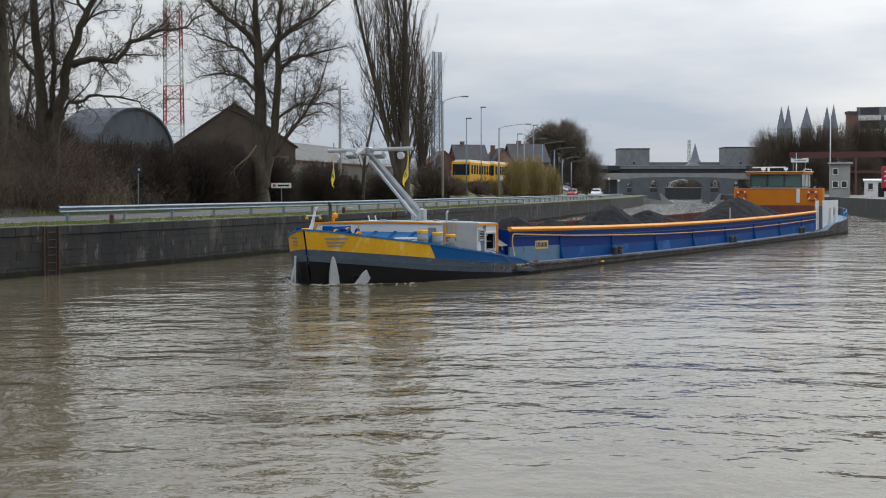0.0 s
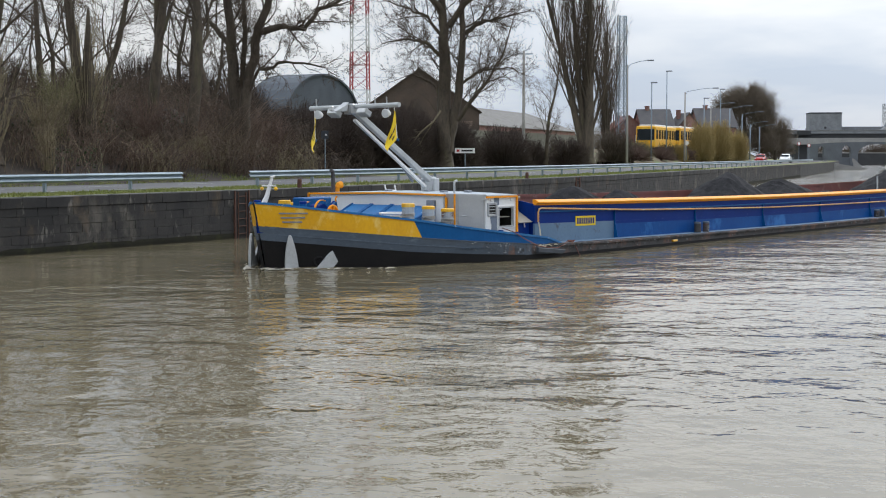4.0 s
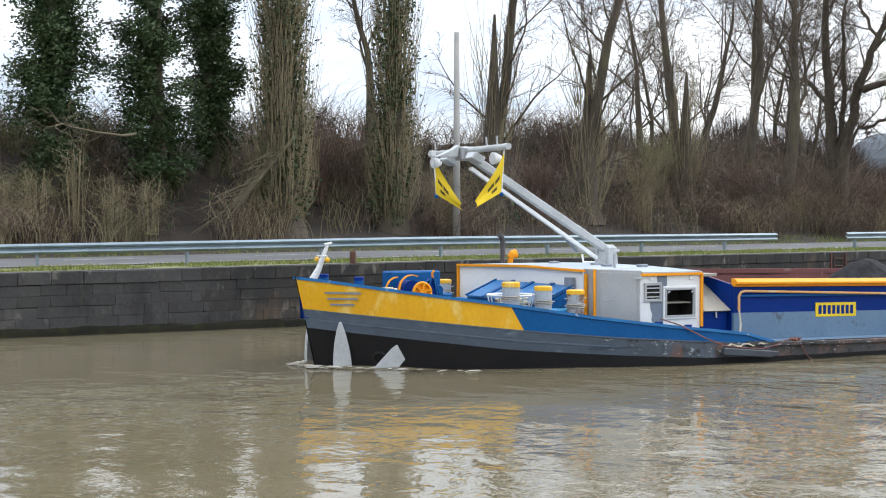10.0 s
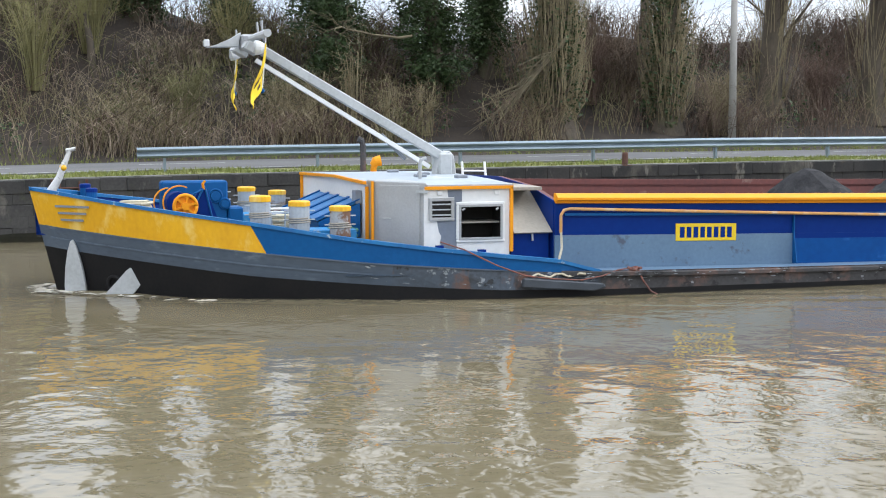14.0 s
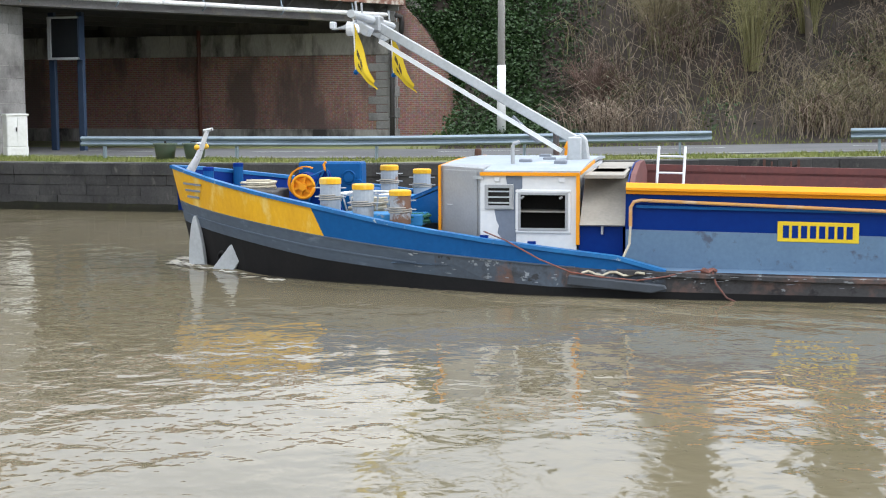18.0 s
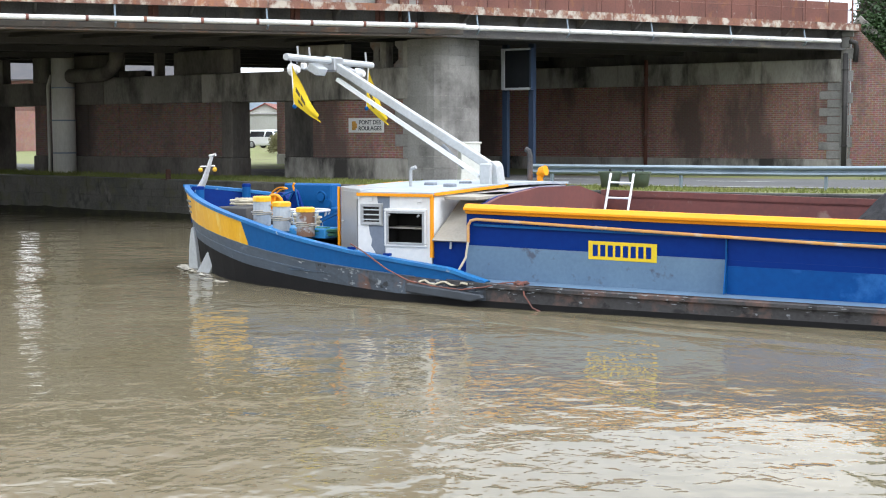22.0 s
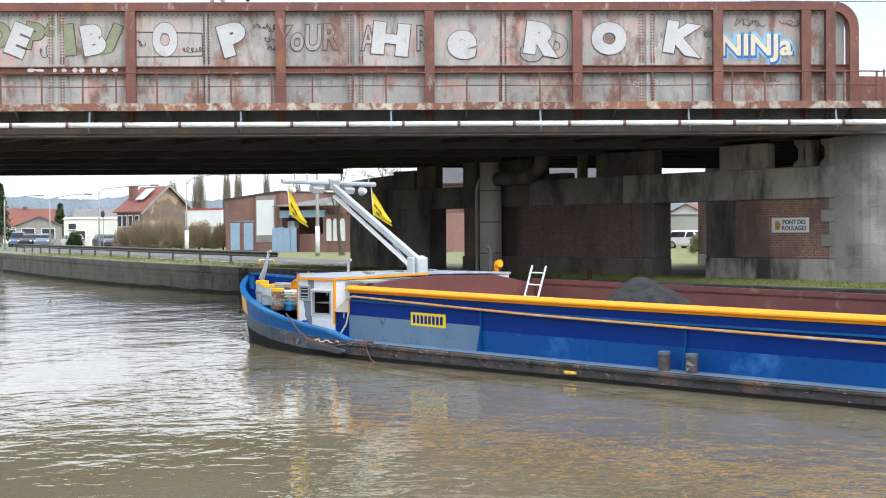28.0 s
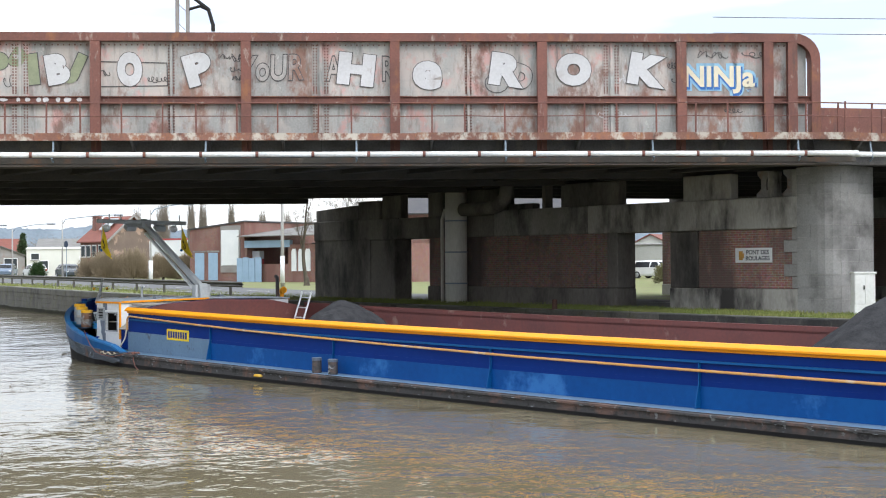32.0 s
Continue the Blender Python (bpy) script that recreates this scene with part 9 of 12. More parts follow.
# ---- poles ----
M_POLE = material("grey_concrete_pole", (0.36, 0.35, 0.33), 0.85, second=(0.28, 0.27, 0.25), scale=1.5, grain=20, bump=0.15, stain=(0.2, 0.19, 0.18), stain_scale=1.0)
def concrete_pole(x, y, z, h, r, label, painted=0.0, arm=False):
    p = thing("utility_pole", pose(x, y, z), label, "pole", "poles along the quay road")
    bm = bmesh.new()
    tube(bm, [(0, 0, -0.3), (0, 0, h)], [r, r * 0.62], 10)
    part("shaft", bm, M_POLE, p, smooth=True)
    if painted:
        bm = bmesh.new()
        tube(bm, [(0, 0, 0.1), (0, 0, painted)], [r + 0.012, r * 0.93 + 0.012], 10)
        part("painted_base", bm, M_WHITE, p, "white painted lower part", smooth=True)
    if arm:
        bm = bmesh.new()
        beam(bm, (-0.8, 0, h - 0.3), (0.8, 0, h - 0.3), 0.09, 0.09)
        part("crossarm", bm, M_GALV, p)
        for o in (-0.7, 0, 0.7):
            bm = bmesh.new()
            tube(bm, [(o, 0, h - 0.26), (o, 0, h - 0.1), (o, 0, h - 0.05)], [0.03, 0.05, 0.02], 6)
            part("insulator", bm, M_WHITE, p)
    return p


concrete_pole(-43.2, 18.0, 1.6, 11.0, 0.14, "grey concrete pole with white painted lower part by the slope", 2.35)
concrete_pole(-27.6, 47.2, 1.7, 8.2, 0.16, "grey concrete pole among the bare trees", 0.0)
concrete_pole(-9.2, 127.0, 1.7, 10.5, 0.16, "grey concrete pole beside the quay road", 0.0, True)

# catenary mast on the bridge
cat = thing("catenary_mast", basis((-41.2, -17.5), GIRDER_WAY, 6.6), "grey steel catenary mast with black bracket on the bridge deck", "catenary mast")
for o in (-0.16, 0.16):
    bm = bmesh.new()
    box(bm, o - 0.05, o + 0.05, -0.1, 0.1, 0, 7.5)
    part("mast_leg", bm, M_STEEL_GREY, cat)
bm = bmesh.new()
for k in range(12):
    beam(bm, (-0.16, 0, 0.4 + k * 0.6), (0.16, 0, 0.7 + k * 0.6), 0.04, 0.02)
part("lacing", bm, M_STEEL_GREY, cat)
bm = bmesh.new()
tube(bm, [(-0.3, 0, 4.5), (-0.8, 0.1, 4.1), (-0.95, 0.15, 3.6), (-0.95, 0.15, 3.4)], 0.06, 6)
tube(bm, [(-0.16, 0, 4.1), (-0.55, 0.05, 4.2), (-0.85, 0.1, 4.05)], 0.05, 6)
part("bracket", bm, M_DARK, cat, "black insulated bracket")
bm = bmesh.new()
for z, s in ((10.0, 1), (10.5, 1)):
    p = Vector((CORNER.x, CORNER.y, z)) + Vector((BACK.x, BACK.y, 0)) * 4
    q = p - Vector((GIRDER_WAY.x, GIRDER_WAY.y, 0)) * 70
    tube(bm, [p, (p + q) / 2 - Vector((0, 0, 0.25)), q], 0.012, 4)
wire = solo("overhead_wire", bm, M_DARK, "thin dark overhead wires above the railway", "wire", kind="stuff")

# ---- ivy slope between the wing wall and the bank ----
def slope_point(u, v):
    """u from the wing wall's top line (0) to the bank (1), v up the slope."""
    k = v * (len(CURVE) - 1)
    i = min(len(CURVE) - 2, int(k))
    c = CURVE[::-1]
    x, z = (c[i][j] + (c[i + 1][j] - c[i][j]) * (k - i) for j in (0, 1))
    a = abutment.matrix_world @ Vector((x, -0.1 - 0.2 * v, z - 0.12))
    b = bank_point(431.5, 12.0 + 8.5 * v)
    p = a.lerp(b, u)
    return p + Vector((0, 0, 0.5 * math.sin(math.pi * u) * v + 0.25 * noise.noise((u * 4, v * 4, 1))))


bpy.context.view_layer.update()
bm = bmesh.new()
sheet(bm, [[slope_point(u, v) for u in np.linspace(0, 1, 9)] for v in np.linspace(0, 1, 9)])
sheet(bm, [[slope_point(u, 1) for u in np.linspace(0, 1, 9)], [slope_point(u, 1) + Vector((-4, 2, 3.2)) for u in np.linspace(0, 1, 9)], [slope_point(u, 1) + Vector((-14, 6, 3.4)) for u in np.linspace(0, 1, 9)]])
solo("ivy_slope", bm, M_BANK, "dark soil slope beside the wing wall", "slope", kind="structure")
rnd = random.Random(61)
spots = []
while len(spots) < 24000:
    u, v = rnd.random() ** 1.15, rnd.random()
    if noise.noise((u * 3, v * 3, 8)) < -0.6 or (u > 0.8 and rnd.random() < 0.6):
        continue
    spots.append(slope_point(u, v) + Vector((rnd.gauss(0.12, 0.14), rnd.gauss(0, 0.12), rnd.gauss(0.1, 0.12))))
while len(spots) < 31500:
    u, v = rnd.random(), rnd.random() ** 1.6 * 0.6
    spots.append(slope_point(u, v) + Vector((rnd.gauss(0.16, 0.16), rnd.gauss(0, 0.14), rnd.gauss(0.12, 0.12))))
while len(spots) < 43000:
    u, v = rnd.random(), rnd.random()
    if noise.noise((u * 3, v * 3, 18)) > -0.75:
        spots.append(slope_point(u, 1) + Vector((-4, 2, 3.2)) * v + Vector((rnd.gauss(0.1, 0.14), rnd.gauss(0, 0.12), rnd.gauss(0.1, 0.12))))
for _ in range(11000):
    a, o = rnd.uniform(428.8, 432.5 + 1.5 * rnd.random()), 11.4 + 9 * rnd.random() ** 1.2
    spots.append(bank_point(a, o) + Vector((rnd.gauss(0.1, 0.14), rnd.gauss(0, 0.14), rnd.gauss(0.14, 0.1))))
M_IVY_BRIGHT = material("green_ivy", (0.035, 0.075, 0.02), 0.5, second=(0.022, 0.045, 0.014), scale=1.5, grain=8, bump=0, spec=0.3)
tagged(new("ivy_cover", leaves("ivy_cover", spots, 0.07, M_IVY_BRIGHT, 62)), "glossy green ivy over the slope beside the brick wall", "ivy", kind="stuff")


# ---- vehicles ----
def loft(bm, rows):
    """A closed skin through rings of points."""
    v = [[bm.verts.new(p) for p in r] for r in rows]
    for a, b in zip(v, v[1:]):
        for k in range(len(a)):
            j = (k + 1) % len(a)
            bm.faces.new((a[k], a[j], b[j], b[k]))
    bm.faces.new(v[0][::-1])
    bm.faces.new(v[-1])


def ring(x, z0, belt, top, w, wt):
    """A vehicle's cross section at x: sill, belt and roof."""
    return [Vector((x, y, z)) for y, z in ((-w * 0.94, z0), (-w, z0 + 0.18), (-w, belt), (-wt, top - 0.1), (-wt * 0.86, top), (wt * 0.86, top), (wt, top - 0.1), (w, belt), (w, z0 + 0.18), (w * 0.94, z0))]


def wheel(x, y, r, parent):
    w = new("wheel")
    w.parent = parent
    w.matrix_local = pose(x, y, r)
    tagged(w)
    bm = bmesh.new()
    tube(bm, [(0, -0.11, 0), (0, -0.09, 0), (0, 0.09, 0), (0, 0.11, 0)], [r * 0.86, r, r, r * 0.86], 18)
    part("tyre", bm, M_TYRE, w, smooth=True)
    bm = bmesh.new()
    for y in (-1, 1):
        tube(bm, [(0, y * 0.08, 0), (0, y * 0.112, 0), (0, y * 0.125, 0), (0, y * 0.118, 0)], [r * 0.62, r * 0.64, r * 0.58, r * 0.2], 16)
        for k in range(5):
            a = k * math.tau / 5
            beam(bm, (0.1 * r * math.cos(a), y * 0.126, 0.1 * r * math.sin(a)), (0.56 * r * math.cos(a), y * 0.126, 0.56 * r * math.sin(a)), 0.06, 0.02, (0, 1, 0))
    part("rim", bm, M_HUBCAP, w)
    return w


M_CARPAINT = {}
def car_paint(name, c):
    if name not in M_CARPAINT:
        M_CARPAINT[name] = material(name + "_car_paint", c, 0.25, 0.1, second=tuple(k * 0.9 for k in c), scale=2, bump=0)
    return M_CARPAINT[name]


M_VANPAINT = material("silvery_white_car_paint", (0.62, 0.64, 0.66), 0.28, 0.15, second=(0.56, 0.58, 0.60), scale=1.2, bump=0)
M_HUBCAP = material("grey_hubcap", (0.36, 0.37, 0.38), 0.45, 0.4, second=(0.28, 0.29, 0.3), scale=6, bump=0)
M_TAIL = material("red_lamp_glass", (0.45, 0.015, 0.012), 0.2)
M_VANGREY = material("dusty_grey_paint", (0.22, 0.225, 0.23), 0.5, second=(0.17, 0.17, 0.175), scale=2, grain=20, bump=0.02)
M_CARGLASS = material("tinted_car_glass", (0.02, 0.025, 0.03), 0.08, second=(0.03, 0.035, 0.04), scale=1, bump=0)


def shell(x, z0, belt, top, w, wt):
    """A van's rounded cross section at x."""
    half = [(w * 0.93, z0), (w * 0.98, z0 + 0.1), (w, z0 + 0.25), (w, belt * 0.85), (w * 0.995, belt), (wt + (w - wt) * 0.55, belt + (top - belt) * 0.45), (wt, top - 0.16), (wt * 0.975, top - 0.08), (wt * 0.9, top - 0.025), (wt * 0.7, top), (0, top + 0.015)]
    return [Vector((x, -y, z)) for y, z in half] + [Vector((x, y, z)) for y, z in half[-2::-1]]


def white_van():
    van = thing("van", pose(0, 0, 0), "silvery white panel van with dusty rear doors and black roof rack", "van")
    paint = M_VANPAINT
    bm = bmesh.new()
    loft(bm, [shell(*r) for r in ((-2.40, 0.34, 1.0, 1.86, 0.92, 0.82), (-2.38, 0.30, 1.0, 1.88, 0.935, 0.84), (-2.2, 0.27, 1.0, 1.90, 0.95, 0.85), (-0.8, 0.26, 1.0, 1.91, 0.955, 0.86), (0.45, 0.26, 1.0, 1.90, 0.955, 0.86), (0.75, 0.26, 1.0, 1.86, 0.955, 0.85),
                                  (1.0, 0.26, 1.0, 1.76, 0.955, 0.84), (1.3, 0.26, 1.0, 1.53, 0.953, 0.83), (1.6, 0.26, 0.98, 1.28, 0.95, 0.83), (1.85, 0.27, 0.92, 1.10, 0.93, 0.83), (2.1, 0.28, 0.82, 0.97, 0.89, 0.8), (2.28, 0.3, 0.7, 0.84, 0.84, 0.76), (2.38, 0.33, 0.6, 0.70, 0.77, 0.7), (2.42, 0.36, 0.52, 0.58, 0.7, 0.64))])
    part("body", bm, paint, van, smooth=True)
    for y in (-1, 1):
        bm = bmesh.new()
        outline = [(0.55, 1.2), (1.1, 1.06), (1.52, 1.06), (1.4, 1.3), (1.0, 1.62), (0.58, 1.7)]
        a = [bm.verts.new((x, y * (0.968 - 0.105 * max(0, z - 1.0) / 0.85), z)) for x, z in outline]
        b = [bm.verts.new((x, y * (0.945 - 0.105 * max(0, z - 1.0) / 0.85), z)) for x, z in outline]
        bm.faces.new(a)
        bm.faces.new(b[::-1])
        for i in range(6):
            bm.faces.new((a[i], a[(i + 1) % 6], b[(i + 1) % 6], b[i]))
        w = part("side_window", bm, M_CARGLASS, van)
        bm = bmesh.new()
        beam(bm, (1.13, y * 0.96, 1.07), (1.08, y * 0.905, 1.55), 0.03, 0.04)
        part("window_post", bm, M_DARK, w)
        bm = bmesh.new()
        box(bm, -2.3, 0.0, y * 0.955, y * 0.985, 0.98, 1.03)
        part("side_moulding", bm, M_DARK, van, "black side rail")
        bm = bmesh.new()
        box(bm, 0.3, 0.36, y * 0.95, y * 0.99, 0.86, 1.06)
        part("door_handle", bm, M_DARK, van)
        bm = bmesh.new()
        box(bm, 0.52, 0.58, y * 0.95, y * 0.99, 0.86, 1.06)
        part("door_handle", bm, M_DARK, van)
        bm = bmesh.new()
        box(bm, 1.4, 1.52, y * 0.98, y * 1.13, 1.08, 1.34)
        part("mirror", bm, M_DARK, van, bevel=0.02)
        for x in (-1.62, 1.7):
            bm = bmesh.new()
            for k in range(9):
                a, b = k * math.pi / 9, (k + 1) * math.pi / 9
                beam(bm, (x + 0.4 * math.cos(a), y * 0.955, 0.32 + 0.4 * math.sin(a)), (x + 0.4 * math.cos(b), y * 0.955, 0.32 + 0.4 * math.sin(b)), 0.05, 0.09, (0, 1, 0))
            part("wheel_arch", bm, paint, van)
            bm = bmesh.new()
            tube(bm, [(x, y * 0.9, 0.36), (x, y * 0.959, 0.36)], 0.37, 20)
            part("arch_lining", bm, M_DARK, van)
        for z, x0, x1, h, mat in ((1.74, -0.35, 0.15, 0.1, M_BARBLUE), (1.5, -0.22, 0.12, 0.03, M_DULL), (1.42, -0.12, 0.06, 0.03, M_DULL), (1.2, -0.3, 0.15, 0.035, M_DULL)):
            bm = bmesh.new()
            box(bm, x0, x1, y * (0.955 - 0.105 * (z - 1) / 0.85), y * (0.963 - 0.105 * (z - 1) / 0.85), z - h / 2, z + h / 2)
            part("lettering_bar", bm, mat, van, "unreadable side lettering")
    bm = bmesh.new()
    sheet(bm, [[(0.98, -0.66, 1.80), (0.98, 0.66, 1.80)], [(1.68, -0.74, 1.25), (1.68, 0.74, 1.25)]])
    bmesh.ops.solidify(bm, geom=bm.faces[:], thickness=-0.02)
    part("windscreen", bm, M_CARGLASS, van)
    for y0, y1 in ((-0.84, -0.01), (0.01, 0.84)):
        bm = bmesh.new()
        box(bm, -2.43, -2.39, y0, y1, 0.42, 1.86)
        d = part("rear_door", bm, M_VANGREY, van, "grey rear door", bevel=0.015)
        bm = bmesh.new()
        box(bm, -2.445, -2.425, y0 + 0.12, y1 - 0.1, 1.15, 1.75)
        part("rear_window", bm, M_CARGLASS, d)
    for y in (-0.88, 0.88):
        bm = bmesh.new()
        box(bm, -2.44, -2.3, y - 0.07, y + 0.07, 0.85, 1.5)
        part("tail_light", bm, M_TAIL, van, "red tail light", bevel=0.02)
        bm = bmesh.new()
        box(bm, -2.42, -2.24, y - 0.075, y + 0.07, 0.28, 1.72)
        part("corner_panel", bm, M_VANGREY, van)
        bm = bmesh.new()
        box(bm, 2.1, 2.34, y * 0.8 - 0.1, y * 0.8 + 0.1, 0.76, 0.95)
        part("headlight", bm, M_LAMP, van, bevel=0.03)
    bm = bmesh.new()
    box(bm, -2.5, -2.36, -0.92, 0.92, 0.28, 0.5)
    part("rear_bumper", bm, M_VANGREY, van, bevel=0.03)
    bm = bmesh.new()
    box(bm, 2.3, 2.47, -0.82, 0.82, 0.25, 0.5)
    part("front_bumper", bm, M_DARK, van, bevel=0.05)
    rack = new("roof_rack")
    rack.parent = van
    for y in (-0.7, 0.7):
        bm = bmesh.new()
        tube(bm, [(-2.3, y, 2.03), (0.5, y, 2.03)], 0.025, 6)
        tube(bm, [(-2.3, y, 1.95), (0.5, y, 1.95)], 0.018, 6)
        part("rack_rail", bm, M_DARK, rack)
    for k in range(9):
        x = -2.25 + k * 0.33
        bm = bmesh.new()
        tube(bm, [(x, -0.72, 1.88), (x, -0.7, 2.05), (x, 0.7, 2.05), (x, 0.72, 1.88)], 0.02, 6)
        part("rack_bar", bm, M_DARK, rack)
    for y in (-0.45, -0.1):
        bm = bmesh.new()
        box(bm, -2.62, -0.1, y - 0.03, y + 0.03, 2.07, 2.12)
        part("ladder_stile", bm, M_VANGREY, rack)
    bm = bmesh.new()
    tube(bm, [(-1.9, 0.35, 2.1), (0.3, 0.35, 2.1)], 0.08, 8)
    part("rack_tube", bm, M_DARK, rack)
    bm = bmesh.new()
    tube(bm, [(-1.1, -0.3, 2.08), (-1.1, -0.3, 2.2)], [0.05, 0.03], 8)
    part("beacon_foot", bm, M_VANGREY, rack)
    return van, [wheel(x, y, 0.33, van) for x in (-1.62, 1.7) for y in (-0.87, 0.87)]


van, van_wheels = white_van()


def parked_car(x, y, z, way, paint, label, tall=1.5, length=4.2):
    c = thing("car", pose(x, y, z, 0, 0, way), label, "car", "cars on the quay road")
    h, l = tall, length / 2
    bm = bmesh.new()
    loft(bm, [ring(-l, 0.35, 0.7, 0.95, 0.8, 0.72), ring(-l + 0.1, 0.25, 0.85, h * 0.68, 0.86, 0.74), ring(-l + 0.5, 0.22, 0.88, h - 0.05, 0.88, 0.66), ring(-0.1, 0.22, 0.88, h, 0.88, 0.66), ring(0.5, 0.22, 0.88, h - 0.1, 0.88, 0.66),
              ring(1.05, 0.22, 0.86, 1.02, 0.87, 0.78), ring(l - 0.3, 0.24, 0.74, 0.86, 0.84, 0.76), ring(l, 0.35, 0.55, 0.66, 0.74, 0.7)])
    part("body", bm, paint, c, smooth=False, bevel=0.02)
    for s in (-1, 1):
        bm = bmesh.new()
        for x0, x1 in ((-l + 0.55, -0.12), (-0.05, 0.72)):
            v = [bm.verts.new((xx, s * (0.89 if zz < 1 else 0.705), zz)) for xx, zz in ((x0, 0.92), (x1 + (0.15 if x1 > 0 else 0), 0.92), (x1 - (0.15 if x1 > 0 else 0), h - 0.15), (x0 + 0.1, h - 0.15))]
            bm.faces.new(v)
        bmesh.ops.solidify(bm, geom=bm.faces[:], thickness=0.02)
        part("side_glass", bm, M_CARGLASS, c)
        bm = bmesh.new()
        box(bm, l - 0.3, l - 0.06, s * 0.66 - 0.13, s * 0.66 + 0.13, 0.6, 0.76)
        part("headlight", bm, M_LAMP, c, bevel=0.03)
        bm = bmesh.new()
        box(bm, -l - 0.01, -l + 0.12, s * 0.68 - 0.12, s * 0.68 + 0.12, 0.72, 0.95)
        part("tail_light", bm, M_TAIL, c, bevel=0.03)
        for x in (-l + 0.8, l - 0.8):
            wheel(x, s * 0.79, 0.3, c)
    for a, b, z0, z1 in ((0.56, 1.06, h - 0.14, 1.05), (-l + 0.44, -l + 0.1, h - 0.14, h * 0.7 + 0.02)):
        bm = bmesh.new()
        v = [bm.verts.new(p) for p in ((a, -0.6, z0), (a, 0.6, z0), (b + (0.03 if b > 0 else -0.03), 0.68, z1), (b + (0.03 if b > 0 else -0.03), -0.68, z1))]
        bm.faces.new(v)
        bmesh.ops.solidify(bm, geom=bm.faces[:], thickness=0.03)
        part("screen", bm, M_CARGLASS, c)
    return c


WAY = heading(320)
parked_car(-131.6, -72.0, 1.5, WAY + 180, car_paint("white", (0.74, 0.75, 0.75)), "white estate car on the downstream road", 1.45)
parked_car(-124.3, -64.4, 1.5, WAY, car_paint("dark_grey", (0.05, 0.06, 0.07)), "dark grey saloon waiting on the road", 1.42, 4.5)
parked_car(-143.3, -81.8, 1.5, 20, car_paint("blue_grey", (0.12, 0.16, 0.22)), "blue-grey car parked facing the canal", 1.5)
parked_car(-144.6, -84.4, 1.5, 15, car_paint("black", (0.02, 0.022, 0.026)), "black car parked facing the canal", 1.5)
parked_car(-146.4, -86.9, 1.5, 25, car_paint("steel_blue", (0.10, 0.15, 0.24)), "steel-blue van-like car parked facing the canal", 1.75, 4.4)
parked_car(-147.6, -91.4, 1.5, 10, car_paint("charcoal", (0.04, 0.04, 0.05)), "charcoal car with light roof parked by the road", 1.6, 4.4)
parked_car(-151.0, -96.5, 1.5, 10, car_paint("dark_blue", (0.03, 0.05, 0.1)), "dark blue car parked by the road", 1.5)
parked_car(-116.4, -8.6, 1.4, 60, car_paint("white", (0.74, 0.75, 0.75)), "white car parked behind the bridge pier", 1.5)
parked_car(22.5, 249, 1.8, 258, car_paint("red", (0.35, 0.03, 0.025)), "red car driving along the upstream quay", 1.5)
parked_car(26.3, 246, 1.8, 258, car_paint("white", (0.74, 0.75, 0.75)), "white car driving along the upstream quay", 1.5)


def bus(x, y, z, way, length, label):
    b = thing("bus", pose(x, y, z, 0, 0, way), label, "bus", "buses behind the embankment")
    bm = bmesh.new()
    box(bm, 0, length, -1.25, 1.25, 0.3, 2.95)
    part("body", bm, M_YELLOW, b, bevel=0.12)
    bm = bmesh.new()
    box(bm, 0.6, length - 0.6, -1.0, 1.0, 2.94, 3.15)
    part("roof_unit", bm, M_WHITE, b, "white roof unit", bevel=0.05)
    n = int(length / 1.5)
    for k in range(n):
        for s in (-1, 1):
            bm = bmesh.new()
            box(bm, 0.35 + k * length / n, (k + 1) * length / n - 0.15, s * 1.24, s * 1.275, 1.35, 2.5)
            part("window", bm, M_CARGLASS, b)
    for xx in (-0.02, length - 0.02):
        bm = bmesh.new()
        box(bm, xx, xx + 0.04, -1.1, 1.1, 1.2, 2.6)
        part("windscreen", bm, M_CARGLASS, b)
    for xx in (1.8, length - 2.2):
        for s in (-1.12, 1.12):
            wheel(xx, s, 0.48, b)
    return b


bus(2.2, 181, 3.7, 76, 12, "yellow bus with white roof parked on raised ground")
bus(5.8, 196, 3.8, 76, 12, "yellow bus with white roof parked beside another bus")


# ---- buildings ----
M_TILE_RED = material("red_clay_tiles", (0.23, 0.08, 0.058), 0.85, second=(0.16, 0.06, 0.046), scale=2, grain=12, bump=0.4, stretch=(1, 1, 6))
M_TILE_DARK = material("dark_slates", (0.06, 0.06, 0.068), 0.8, second=(0.085, 0.08, 0.08), scale=1.2, grain=12, bump=0.3)
M_TILE_BROWN = material("brown_roof_sheets", (0.10, 0.07, 0.053), 0.85, second=(0.06, 0.047, 0.04), scale=0.8, grain=8, bump=0.3)
M_CORR = material("grey_fibre_cement", (0.20, 0.19, 0.18), 0.9, second=(0.13, 0.125, 0.115), scale=0.9, grain=8, bump=0.4, stain=(0.10, 0.11, 0.06), stain_scale=0.6)
M_BLUESHED = material("blue_grey_sheeting", (0.085, 0.10, 0.118), 0.7, second=(0.06, 0.07, 0.085), scale=0.8, grain=10, bump=0.2)
M_BRICK_FAR = brick_material("garage_brick", (0.25, 0.115, 0.09), (0.19, 0.085, 0.068), (0.24, 0.19, 0.165), (0.17, 0.08, 0.065))
M_RENDER = material("patchy_render", (0.20, 0.15, 0.12), 0.95, second=(0.15, 0.11, 0.09), scale=0.8, grain=10, bump=0.2, stain=(0.36, 0.25, 0.19), stain_scale=0.5, stain_at=(0.52, 0.56))
M_BLUEDOOR = material("pale_blue_door", (0.30, 0.42, 0.55), 0.6, second=(0.25, 0.36, 0.48), scale=1.5, grain=12, bump=0.05)
